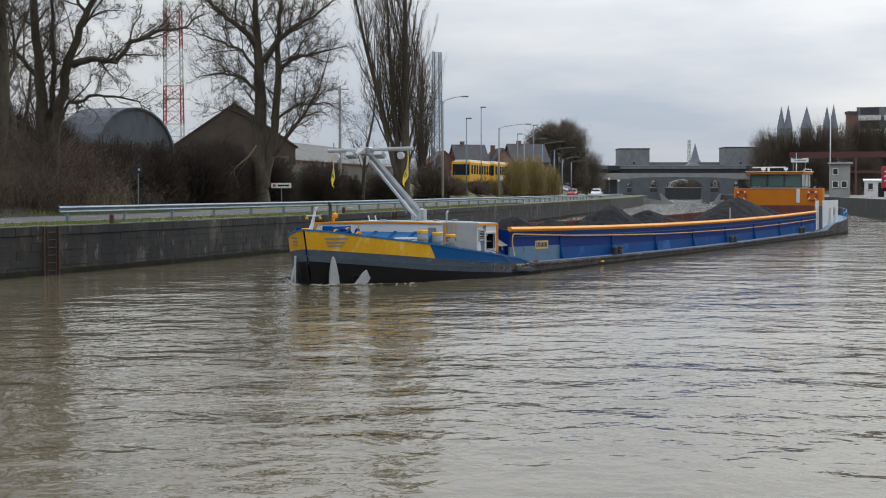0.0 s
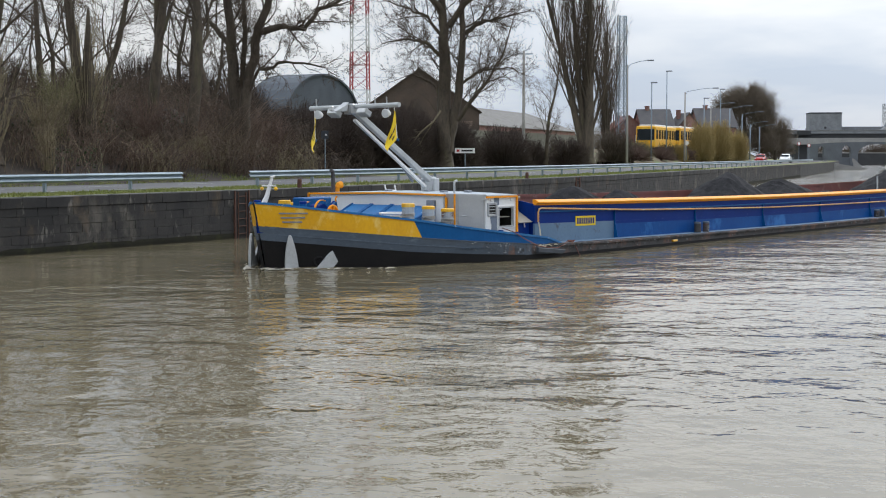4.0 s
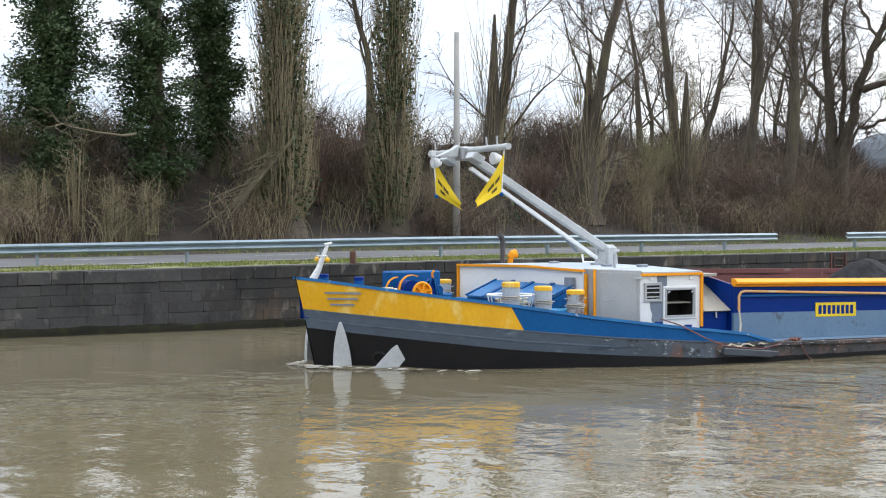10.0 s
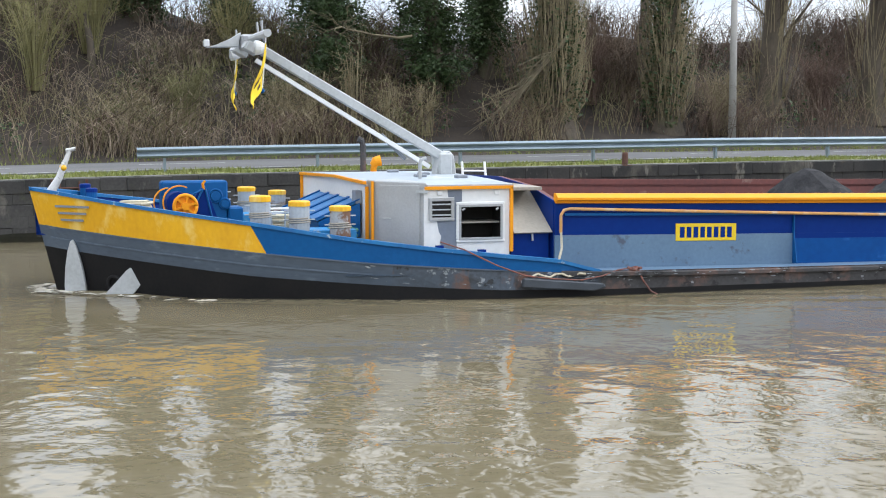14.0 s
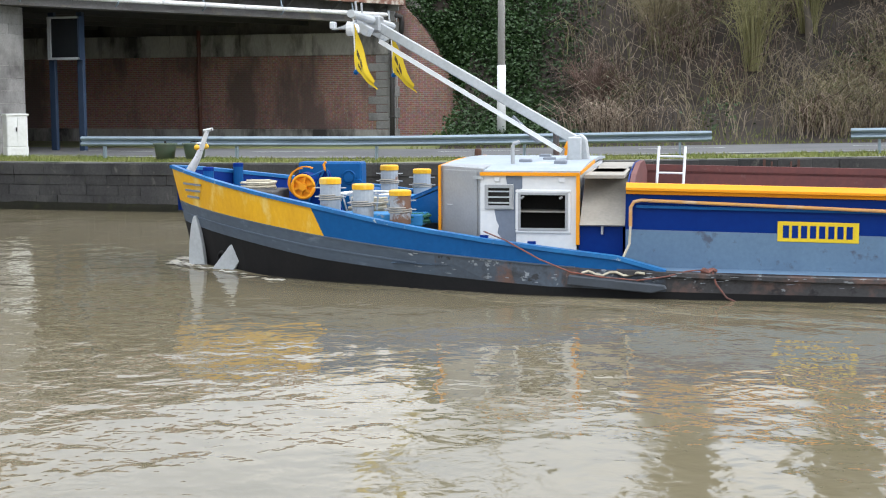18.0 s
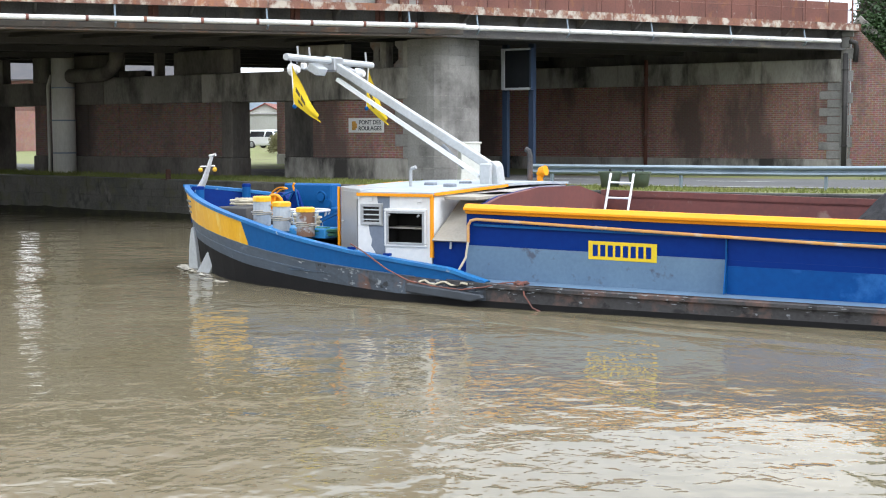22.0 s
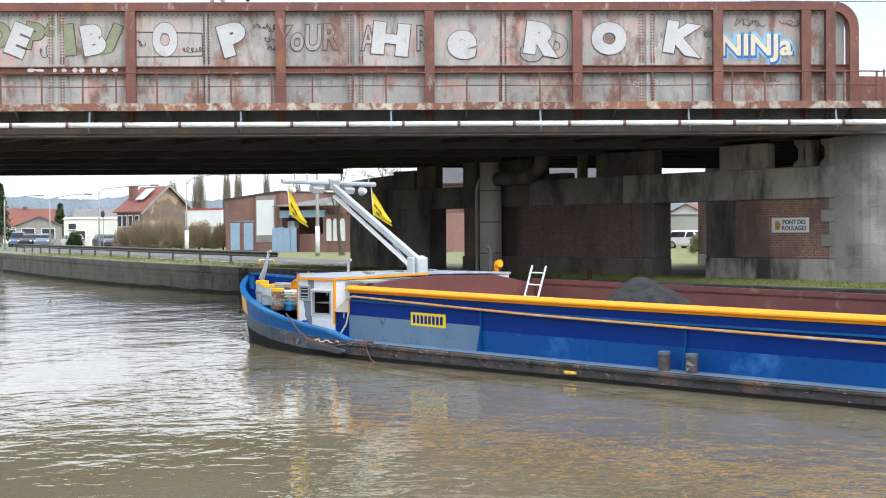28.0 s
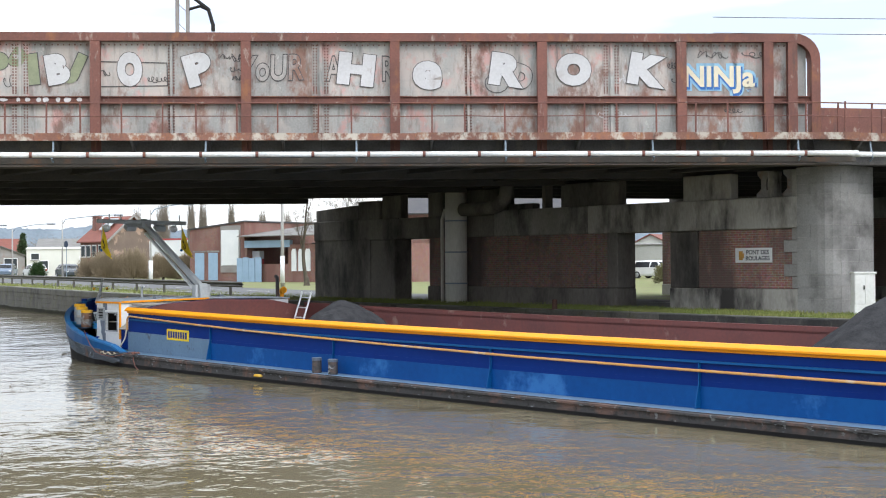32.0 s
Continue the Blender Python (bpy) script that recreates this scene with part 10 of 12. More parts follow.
M_PANE = material("dark_window_glass", (0.03, 0.035, 0.04), 0.08, second=(0.05, 0.055, 0.06), scale=0.5, bump=0)
M_CREAM_WALL = material("cream_cladding", (0.66, 0.65, 0.60), 0.7, second=(0.58, 0.57, 0.52), scale=0.6, grain=10, bump=0.05)
M_RED = material("red_cladding", (0.42, 0.05, 0.05), 0.6, second=(0.36, 0.045, 0.045), scale=0.8, bump=0.05)
M_GREYWALL = material("grey_stone_wall", (0.20, 0.21, 0.22), 0.9, second=(0.15, 0.16, 0.17), scale=0.5, grain=8, bump=0.3)
M_FARWALL = material("grey_rendered_wall", (0.36, 0.36, 0.34), 0.9, second=(0.28, 0.28, 0.26), scale=0.5, grain=8, bump=0.2)
M_GREENGREY = material("mossy_concrete", (0.17, 0.165, 0.13), 0.95, second=(0.12, 0.12, 0.09), scale=0.5, grain=10, bump=0.3)


def fit_window(b, x, z, w, h, y=0.0, mat=None, frame_mat=None, sill=True):
    f = bmesh.new()
    t = 0.09
    for a in ((x - w / 2 - t, x - w / 2, z - t, z + h + t), (x + w / 2, x + w / 2 + t, z - t, z + h + t), (x - w / 2, x + w / 2, z + h, z + h + t), (x - w / 2, x + w / 2, z - t, z)):
        box(f, a[0], a[1], y - 0.05, y + 0.02, a[2], a[3])
    o = part("window", f, frame_mat or M_WHITE, b)
    g = bmesh.new()
    box(g, x - w / 2, x + w / 2, y - 0.02, y + 0.02, z, z + h)
    part("pane", g, mat or M_PANE, o)
    if sill:
        s = bmesh.new()
        box(s, x - w / 2 - 0.12, x + w / 2 + 0.12, y - 0.12, y + 0.0, z - t - 0.07, z - t)
        part("sill", s, M_CONCRETE, o)


def building(name, label, category, m, w, d, h, rise, wall, roof, gable="y", windows=(), doors=(), chimneys=(), group="", eave=0.3):
    """Walls with a pitched roof: x along the front, y away from it; the ridge runs along gable."""
    b = thing(name, m, label, category, group)
    bm = bmesh.new()
    if gable == "y":
        prism(bm, [(0, -0.5), (w, -0.5), (w, h), (w / 2, h + rise), (0, h)], d, Matrix())
    else:
        prism(bm, [(0, -0.5), (d, -0.5), (d, h), (d / 2, h + rise), (0, h)], w, Matrix.Translation((w, 0, 0)) @ Matrix.Rotation(radians(90), 4, "Z"))
    part("wall", bm, wall, b)
    run = w if gable == "y" else d
    k = rise / (run / 2)
    for s in (0, 1):
        bm = bmesh.new()
        e0, e1, t = -eave, run / 2 + 0.02, 0.14
        out = [(e0, h + e0 * k + 0.02), (e1, h + e1 * k + 0.02), (e1, h + e1 * k + t), (e0, h + e0 * k + t)]
        if s:
            out = [(run - a, z) for a, z in out]
        if gable == "y":
            prism(bm, out, d + 2 * eave, Matrix.Translation((0, -eave, 0)))
        else:
            prism(bm, out, w + 2 * eave, Matrix.Translation((w + eave, 0, 0)) @ Matrix.Rotation(radians(90), 4, "Z"))
        part("roof", bm, roof, b)
    for x, z, ww, hh in windows:
        fit_window(b, x, z, ww, hh)
    for x, ww, hh, mat in doors:
        bm = bmesh.new()
        box(bm, x - ww / 2, x + ww / 2, -0.04, 0.02, 0, hh)
        part("door", bm, mat, b)
    for x, y, z in chimneys:
        bm = bmesh.new()
        box(bm, x - 0.35, x + 0.35, y - 0.3, y + 0.3, z - 1.5, z)
        box(bm, x - 0.42, x + 0.42, y - 0.37, y + 0.37, z, z + 0.1)
        part("chimney", bm, M_BRICK_FAR, b)
    return b


# house downstream: its gable towards the camera
house = building("house", "brick house with red tiled roof and patchy rendered gable", "house", basis((-130.3, -63.6), (-0.9, 0.42), 1.45), 6.6, 3.9, 3.75, 2.35, M_RENDER, M_TILE_RED, "y", (), (), ((1.6, 3.3, 6.2),))
bm = bmesh.new()
box(bm, -0.03, 0.005, 0.1, 3.8, -0.4, 3.7)
part("brick_front", bm, M_BRICK_FAR, house, "red brick street front")
for y, z in ((0.7, 2.1), (1.7, 2.1), (2.6, 2.1), (3.4, 2.1), (1.2, 0.0), (2.9, 0.2)):
    bm = bmesh.new()
    box(bm, -0.08, -0.02, y - 0.34, y + 0.34, z, z + 1.25 + (0.5 if z == 0 else 0))
    part("window", bm, M_WHITE, house)
    bm = bmesh.new()
    box(bm, -0.1, -0.05, y - 0.27, y + 0.27, z + 0.1, z + 1.15 + (0.5 if z == 0 else 0))
    part("pane", bm, M_PANE, house)
bm = bmesh.new()
prism(bm, [(0.9, 4.85), (2.4, 5.98), (2.4, 6.04), (0.9, 4.91)], 1.3, Matrix.Translation((0, 0.9, 0)))
part("roof_panel", bm, M_PALE, house, "pale solar panel on the roof")
for p, q in (((-0.35, -0.33, 3.4), (3.3, -0.33, 6.3)), ((6.95, -0.33, 3.4), (3.3, -0.33, 6.3))):
    bm = bmesh.new()
    beam(bm, p, q, 0.06, 0.22)
    part("verge_board", bm, M_STEEL_GREY, house)

# brick garage: taller block with blue doors, then the low workshop
GW = Vector((-106.0, -44.5))
garage = thing("garage", basis(GW, (0.33, 0.94), 1.55), "red brick garage with pale blue doors and a white panel", "garage")


def garage_box(name, x0, x1, z0, z1, mat, y0=0.0, y1=9.0, label=""):
    bm = bmesh.new()
    box(bm, x0, x1, y0, y1, z0, z1)
    return part(name, bm, mat, garage, label)


bm = bmesh.new()
prism(bm, [(0, -0.4), (5.6, -0.4), (5.6, 4.5), (0, 3.95)], 9.0, Matrix())
part("wall", bm, M_BRICK_FAR, garage)
bm = bmesh.new()
prism(bm, [(-0.1, 3.96), (5.7, 4.52), (5.7, 4.62), (-0.1, 4.06)], 9.2, Matrix.Translation((0, -0.1, 0)))
part("coping", bm, M_TILE_DARK, garage)
for x in (0.55, 1.95):
    garage_box("door", x, x + 0.95, 0, 2.15, M_BLUEDOOR, -0.04, 0.02)
    garage_box("lintel", x - 0.15, x + 1.1, 2.2, 2.32, M_CONCRETE, -0.06, 0.02)
garage_box("panel_frame", 3.2, 5.2, 0.6, 4.25, M_STEEL_GREY, -0.05, 0.02)
garage_box("white_panel", 3.32, 5.05, 1.15, 3.9, M_WHITE, -0.09, 0.0, "weathered white panel")
# workshop
low = thing("workshop", basis(GW + Vector((0.33, 0.94)) * 5.62, (0.42, 0.91), 1.5), "low brick workshop with dark opening and sheet roof", "workshop")


def low_box(name, x0, x1, z0, z1, mat, y0=0.0, y1=0.35, label=""):
    bm = bmesh.new()
    box(bm, x0, x1, y0, y1, z0, z1)
    return part(name, bm, mat, low, label)


low_box("wall", 0, 5.0, -0.4, 1.3, M_BRICK_FAR)
low_box("wall", 4.6, 14.0, -0.4, 2.75, M_BRICK_FAR, 0.02, 8.0)
low_box("wall", 0, 0.25, -0.4, 2.9, M_BRICK_FAR, 0.01, 8.0)
low_box("back_wall", 0.0, 5.0, -0.4, 3.0, M_TILE_DARK, 7.6, 8.0)
low_box("floor", 0.2, 4.8, -0.2, 0.0, M_CONCRETE, 0.2, 7.8)
low_box("fascia", 0, 4.8, 2.55, 3.1, M_BLUEDOOR, -0.02, 0.3, "pale blue fascia")
for k in range(6):
    bm = bmesh.new()
    prism(bm, [(k * 2.35 - 0.1, 3.1), (k * 2.35 + 2.25, 3.1), (k * 2.35 + 2.25, 3.16), (k * 2.35 - 0.1, 3.16)], 8.6, Matrix.Translation((0, -0.35, 0.3)) @ Matrix.Rotation(radians(7), 4, "X"))
    part("roof_sheet", bm, M_CORR, low)
for k, x in enumerate((-0.5, 0.15, 0.8, 1.5)):
    low_box("shutter", x, x + 0.62, -0.1, 1.75 + 0.06 * (k % 2), M_BLUEDOOR, -0.35, -0.28, "pale blue shutter leaf")
for x in (5.0, 5.7, 6.4):
    bm = bmesh.new()
    prism(bm, [(x, 0.75), (x + 0.5, 0.75), (x + 0.5, 2.2), (x + 0.38, 2.42), (x + 0.12, 2.42), (x, 2.2)], -0.08, Matrix.Translation((0, 0.03, 0)))
    part("window", bm, M_WHITE, low, "white arched window")
low_box("door", 9.6, 10.4, -0.1, 2.0, M_BLUEDOOR, -0.04, 0.03)
low_box("pile", 0.35, 1.1, 1.3, 2.3, M_PALE, 0.5, 1.0)
low_box("pile", 0.4, 1.2, 1.3, 1.7, M_RED, 0.3, 0.9)
bm = bmesh.new()
box(bm, 0, 4.2, 0, 0.25, 0.9, 2.35)
box(bm, 0.1, 0.25, 0.1, 0.2, -1, 0.9)
box(bm, 3.9, 4.05, 0.1, 0.2, -1, 0.9)
hoard = solo("hoarding", bm, M_WHITE, "white hoarding board with red top edge behind bushes", "hoarding", m=basis((-118.5, -53.6), (0.3, 0.95), 2.6))
bm = bmesh.new()
box(bm, 0, 4.2, -0.03, 0.28, 2.36, 2.5)
part("red_edge", bm, M_RED, hoard, "red top edge")
building("depot", "long cream depot shed with dark lettering boards", "shed", basis((-157.4, -87.2), (-0.45, 0.89), 1.5), 13.0, 14, 3.2, 0.25, M_CREAM_WALL, M_CREAM_WALL, "x", ((2.0, 0.6, 1.0, 1.2), (1.0, 2.0, 0.9, 0.7)), ((7.5, 2.6, 2.4, M_WHITE),), (), "", 0.1)
building("warehouse", "red warehouse with long grey roof", "warehouse", basis((-202, -110), (-0.45, 0.89), 1.5), 11.0, 26, 3.9, 1.6, M_RED, M_CORR, "x", (), ((3, 2.5, 2.8, M_WHITE),))
building("pavilion", "pale pavilion with gabled front on the quay", "pavilion", basis((-171.8, -102.3), (-0.5, 0.87), 1.5), 6.0, 8, 2.6, 1.2, M_STEEL_GREY, M_CORR, "y", ((1.6, 0.9, 1.6, 1.3), (4.2, 0.9, 1.6, 1.3)), ())
building("cottage", "red-roofed cottage far along the canal", "house", basis((-210, -128), (-0.5, 0.87), 1.5), 9, 7, 3, 2.6, M_CREAM_WALL, M_TILE_RED, "x", ((2, 1, 1, 1.2), (6, 1, 1, 1.2)), (), ((4, 3.5, 6),))
building("outbuilding", "long grey rendered outbuilding behind the pier", "outbuilding", basis((-148.5, -22), (0.1, 0.99), 1.5), 24, 5, 2.9, 0.15, M_FARWALL, M_CORR, "x", (), (), (), "", 0.1)
building("cottage", "small cottage with red tiled gable under the bridge", "house", basis((-156, -14.6), (0.1, 0.99), 1.5), 5.0, 9, 2.9, 1.25, M_CREAM_WALL, M_TILE_RED, "y", ((2.5, 1.2, 1.1, 1.3),), ())
terrace = building("terrace_house", "red brick terrace seen behind the pier", "house", basis((-119.25, -30.85), (0.25, 0.97), 1.5), 17.4, 8, 5.6, 2.4, M_BRICK_FAR, M_TILE_DARK, "x", ((7.2, 1.0, 1.2, 1.9), (10.5, 1.0, 1.2, 1.9), (14.4, 1.0, 1.2, 1.9)), ())
bm = bmesh.new()
box(bm, 2.1, 2.85, -0.06, 0.02, 0.4, 2.15)
part("shutter", bm, M_WHITE, terrace, "white closed shutter")

# upstream sheds and barns
shed = building("barrel_shed", "blue-grey barrel-roofed shed behind the trees", "shed", basis((-32.4, 133.6), (0.42, 0.91), 1.7), 11.4, 4, 4.5, 0.2, M_BLUESHED, M_BLUESHED, "y", (), ())
bm = bmesh.new()
prism(bm, [(5.7 - 5.9 * math.cos(a), 4.6 + 4.5 * math.sin(a)) for a in np.linspace(0, math.pi, 15)], 4.4, Matrix.Translation((0, -0.2, 0)))
part("barrel_vault", bm, M_BLUESHED, shed, "rounded sheet-metal end")
bm = bmesh.new()
arc = np.linspace(0, math.pi, 15)
prism(bm, [(5.7 - 6.15 * math.cos(a), 4.6 + 4.7 * math.sin(a)) for a in arc] + [(5.7 - 5.92 * math.cos(a), 4.6 + 4.52 * math.sin(a)) for a in arc[::-1]], 5.2, Matrix.Translation((0, -0.4, 0)))
part("barrel_roof", bm, M_BLUESHED, shed)
barn = building("barn", "large brown-roofed brick barn", "barn", basis((-31, 164), (0.98, 0.2), 1.7), 14, 30, 6.4, 4.9, M_TILE_BROWN, M_TILE_BROWN, "y", (), ())
for k in range(4):
    bm = bmesh.new()
    box(bm, 1.2 + k * 3.1, 3.9 + k * 3.1, -0.05, 0.02, 4.3 + 0.1 * (k % 2), 5.3)
    part("boarding", bm, M_RENDER, barn, "pale weathered boarding")
long_barn = building("long_barn", "long brick barn with grey sheet roof", "barn", basis((-27, 232), (0.19, 0.98), 1.7), 82, 22, 6.5, 4.0, M_BRICK_FAR, M_CORR, "x", [(4 + 5.5 * k, 3.2, 3.4, 1.6) for k in range(14)], ())
# houses behind the buses
for k, (x, y, w, h, r, wall, roof) in enumerate(((-3, 252, 6.5, 5.6, 2.6, M_BRICK_FAR, M_TILE_RED), (2.5, 250, 5.5, 6.2, 3.1, M_BRICK_FAR, M_TILE_DARK), (8.2, 250, 4.6, 5.8, 2.8, M_BRICK, M_TILE_DARK), (12.5, 255, 6.5, 6.4, 3.2, M_BRICK_FAR, M_TILE_DARK))):
    building("terrace_house", "brick house with steep dark roof behind the buses" if roof is M_TILE_DARK else "brick house with red tiled roof behind the buses", "house", pose(x, y, 1.7, 0, 0, 12), w, 8, h, r, wall, roof, ("y", "x")[k % 2], ((1.5, 3.5, 0.9, 1.3), (w - 1.6, 3.5, 0.9, 1.3)), (), ((w * 0.3, 4, h + r + 0.6),), "houses behind the buses")
# concrete panel wall and fence posts
wallp = thing("panel_wall", pose(0, 0, 0), "mossy concrete panel wall behind a post fence", "wall")
for k in range(21):
    s = 548 + k * 3
    bm = bmesh.new()
    a, b = along(s, 24), along(s + 2.96, 24)
    beam(bm, a + Vector((0, 0, 1.8)), b + Vector((0, 0, 1.8)), 0.12, 3.9)
    part("panel", bm, M_GREENGREY, wallp)
fence = thing("fence", pose(0, 0, 0), "old fence of dark posts and wires among scrub", "fence")
for k in range(26):
    bm = bmesh.new()
    a = along(540 + k * 2.6, 20)
    box(bm, a.x - 0.07, a.x + 0.07, a.y - 0.07, a.y + 0.07, a.z - 0.2, a.z + 2.3 + 0.1 * (k * 7 % 3))
    part("post", bm, M_BARK, fence)
for z in (0.8, 1.6, 2.2):
    bm = bmesh.new()
    tube(bm, [along(540 + k * 2.6, 20, up=z) for k in range(26)], 0.012, 4)
    part("wire", bm, M_DARK, fence)
bm = bmesh.new()
E_S = [585, 600, 615, 630, 650, 680, 715]
sheet(bm, [[along(s, o, up=z * (0.4 if s == 585 else 1.0)) for s in E_S] for o, z in ((11.6, -0.1), (13.5, 0.9), (16, 2.0), (30, 2.1), (60, 1.8))])
solo("embankment", bm, material("brown_scrub_ground", (0.16, 0.12, 0.075), 0.95, second=(0.10, 0.08, 0.05), scale=0.6, grain=9, bump=0.5, stain=(0.10, 0.15, 0.045), stain_scale=0.3, stain_at=(0.5, 0.6)), "grassy raised ground beside the upstream road", "embankment", kind="structure")


# ---- lattice masts ----
def lattice_mast(x, y, h, w0, w1, label, mats, panel):
    g = thing("lattice_mast", pose(x, y, 1.6, 0, 0, 20), label, "mast", "lattice masts")
    n = int(h / panel)
    for k in range(n):
        a, b = w0 + (w1 - w0) * k / n, w0 + (w1 - w0) * (k + 1) / n
        z0, z1 = k * panel, (k + 1) * panel
        mat = mats[(k // 3) % len(mats)]
        bm = bmesh.new()
        c = [(-1, -1), (1, -1), (1, 1), (-1, 1)]
        for i in range(4):
            p, q = c[i], c[(i + 1) % 4]
            beam(bm, (p[0] * a / 2, p[1] * a / 2, z0), (p[0] * b / 2, p[1] * b / 2, z1), 0.16, 0.16)
            beam(bm, (p[0] * a / 2, p[1] * a / 2, z0), (q[0] * b / 2, q[1] * b / 2, z1), 0.07, 0.07)
            beam(bm, (q[0] * a / 2, q[1] * a / 2, z0), (p[0] * b / 2, p[1] * b / 2, z1), 0.07, 0.07)
            beam(bm, (p[0] * b / 2, p[1] * b / 2, z1), (q[0] * b / 2, q[1] * b / 2, z1), 0.07, 0.07)
        part("mast_section", bm, mat, g)
    return g


M_MASTRED = material("red_mast_paint", (0.36, 0.05, 0.05), 0.6, second=(0.3, 0.045, 0.045), scale=1, bump=0)
M_MASTWHITE = material("white_mast_paint", (0.6, 0.6, 0.6), 0.6, second=(0.5, 0.5, 0.5), scale=1, bump=0)
lattice_mast(-43, 228, 64, 3.0, 1.8, "tall red and white lattice radio mast", (M_MASTRED, M_MASTWHITE), 2.0)
mast = lattice_mast(-1.2, 252, 26, 1.6, 1.2, "grey lattice mast with panel aerials", (M_GALV, M_GALV), 1.6)
for k in range(5):
    bm = bmesh.new()
    box(bm, -1.1 + 0.55 * (k % 2) * 3, -0.9 + 0.55 * (k % 2) * 3, -0.9, -0.7, 17 + k * 1.8, 18.6 + k * 1.8)
    part("aerial", bm, M_MASTWHITE, mast)


# ---- lamps and signs ----
def street_lamp(x, y, z, h, label, arm=2.2, way=-12, r=0.1, mat=None):
    g = thing("street_lamp", pose(x, y, z, 0, 0, way), label, "street lamp", "street lamps along the quay road")
    bm = bmesh.new()
    tube(bm, [(0, 0, -0.3), (0, 0, h)], [r, r * 0.6], 8)
    part("pole", bm, mat or M_GALV, g, smooth=True)
    if arm:
        bm = bmesh.new()
        tube(bm, [(0, 0, h - 0.4), (0.3, 0, h + 0.05), (arm * 0.6, 0, h + 0.35), (arm, 0, h + 0.45)], 0.035, 6)
        part("arm", bm, M_GALV, g, smooth=True)
    bm = bmesh.new()
    box(bm, arm - 0.1, arm + 0.65, -0.12, 0.12, h + (0.36 if arm else -0.02), h + (0.5 if arm else 0.12))
    part("lamp_head", bm, M_DULL, g, bevel=0.03)
    return g


TALLLAMP = "slim grey street lamp with long arm over the road"
for x, y, h, arm, m in ((-0.1, 156, 11.0, 2.2, M_POLE), (12.1, 215, 8.6, 2.8, M_POLE), (16.3, 235.9, 8.9, 3.0, M_GALV), (19.5, 251.8, 8.4, 3.0, M_GALV), (21.9, 264, 7.0, 2.5, M_GALV), (25, 280, 6.8, 2.5, M_GALV), (7.2, 186, 9.4, 3.6, M_POLE)):
    street_lamp(x, y, 1.7, h, TALLLAMP, arm, -12, 0.14, m)
for x, y, h in ((2.7, 169, 9.7), (4.7, 179, 11.6), (10.6, 205, 9.3), (13.5, 215, 11)):
    street_lamp(x, y, 1.7, h, "slim grey floodlight pole without an arm", 0.0, -12, 0.09)
for x, y, h, arm in ((-119.8, -72.5, 4.6, 3.0), (-117.5, -66.5, 4.6, 3.2), (-110.7, -58.0, 5.1, 4.5), (-95.7, -43.2, 5.2, 2.5)):
    street_lamp(x, y, 1.55, h, "grey concrete street lamp with long arm on the downstream road", arm, heading(330) + 90, 0.08, M_POLE)
concrete_pole(-85.0, -29.5, 1.5, 6.4, 0.13, "grey concrete pole with white painted base by the garage", 1.8)
bm = bmesh.new()
tube(bm, [(-95.72, -43.2, 1.6), (-95.72, -43.2, 3.1)], 0.15, 10)
solo("pole_sleeve", bm, M_WHITE, "white painted sleeve round a lamp post's foot", "sleeve", smooth=True)
M_SIGNRED = material("red_sign_rim", (0.5, 0.03, 0.03), 0.5)


def road_sign(x, y, z, h, label, shape, way=-12):
    g = thing("road_sign", pose(x, y, z, 0, 0, way), label, "road sign", "road signs along the quay")
    bm = bmesh.new()
    tube(bm, [(0, 0.05, -0.2), (0, 0.05, h)], 0.035, 6)
    part("post", bm, M_GALV, g)
    if shape == "board":
        bm = bmesh.new()
        box(bm, -0.75, 0.75, -0.02, 0.02, h - 0.36, h)
        b = part("board", bm, M_WHITE, g)
        bm = bmesh.new()
        box(bm, -0.25, 0.6, -0.03, -0.02, h - 0.24, h - 0.12)
        part("lettering_bar", bm, M_DARK, b)
        bm = bmesh.new()
        box(bm, -0.6, -0.4, -0.03, -0.02, h - 0.26, h - 0.1)
        part("lettering_bar", bm, M_SIGNRED, b)
    elif shape == "back":
        bm = bmesh.new()
        box(bm, -0.22, 0.22, -0.0, 0.02, h - 0.42, h + 0.02)
        b = part("board", bm, M_DULLDARK, g, bevel=0.03)
        bm = bmesh.new()
        box(bm, 0.02, 0.14, -0.008, -0.001, h - 0.26, h - 0.15)
        part("sticker", bm, M_WHITE, b)
    else:
        rim, face_mat = {"red": (M_SIGNRED, M_WHITE), "blue": (M_SIGN_BLUE, M_SIGN_BLUE), "white": (M_WHITE, M_WHITE)}[shape]
        bm = bmesh.new()
        tube(bm, [(0, 0.0, h - 0.3), (0, 0.02, h - 0.3)], 0.3, 20)
        b = part("disc", bm, rim, g)
        bm = bmesh.new()
        tube(bm, [(0, -0.012, h - 0.3), (0, 0.0, h - 0.3)], 0.22, 20)
        part("face", bm, face_mat, b)
    return g


road_sign(-11.6, 102, 1.7, 1.75, "long white direction board with short lettering bars", "board")
road_sign(-16.7, 78, 1.7, 2.55, "back of a small dark square sign on a thin post", "back")
road_sign(7.5, 187.6, 2.6, 2.3, "small white sign on the embankment", "white")
road_sign(10.3, 201, 2.6, 2.3, "small white and red sign on the embankment", "red")
road_sign(18.6, 232, 1.8, 3.4, "round red-rimmed sign by the upstream road", "red")
road_sign(26.9, 232.4, 1.8, 3.4, "round red-rimmed sign at the quay edge", "red")
road_sign(30, 245, 1.8, 3.2, "round red-rimmed sign at the quay edge", "red")
road_sign(-112.5, -58.6, 1.5, 3.4, "blue square-looking sign on the downstream road", "blue", 60)

# ---- far bridge upstream ----
far = thing("road_bridge", pose(0, 330, 0), "grey road bridge with two block towers over the canal", "bridge")


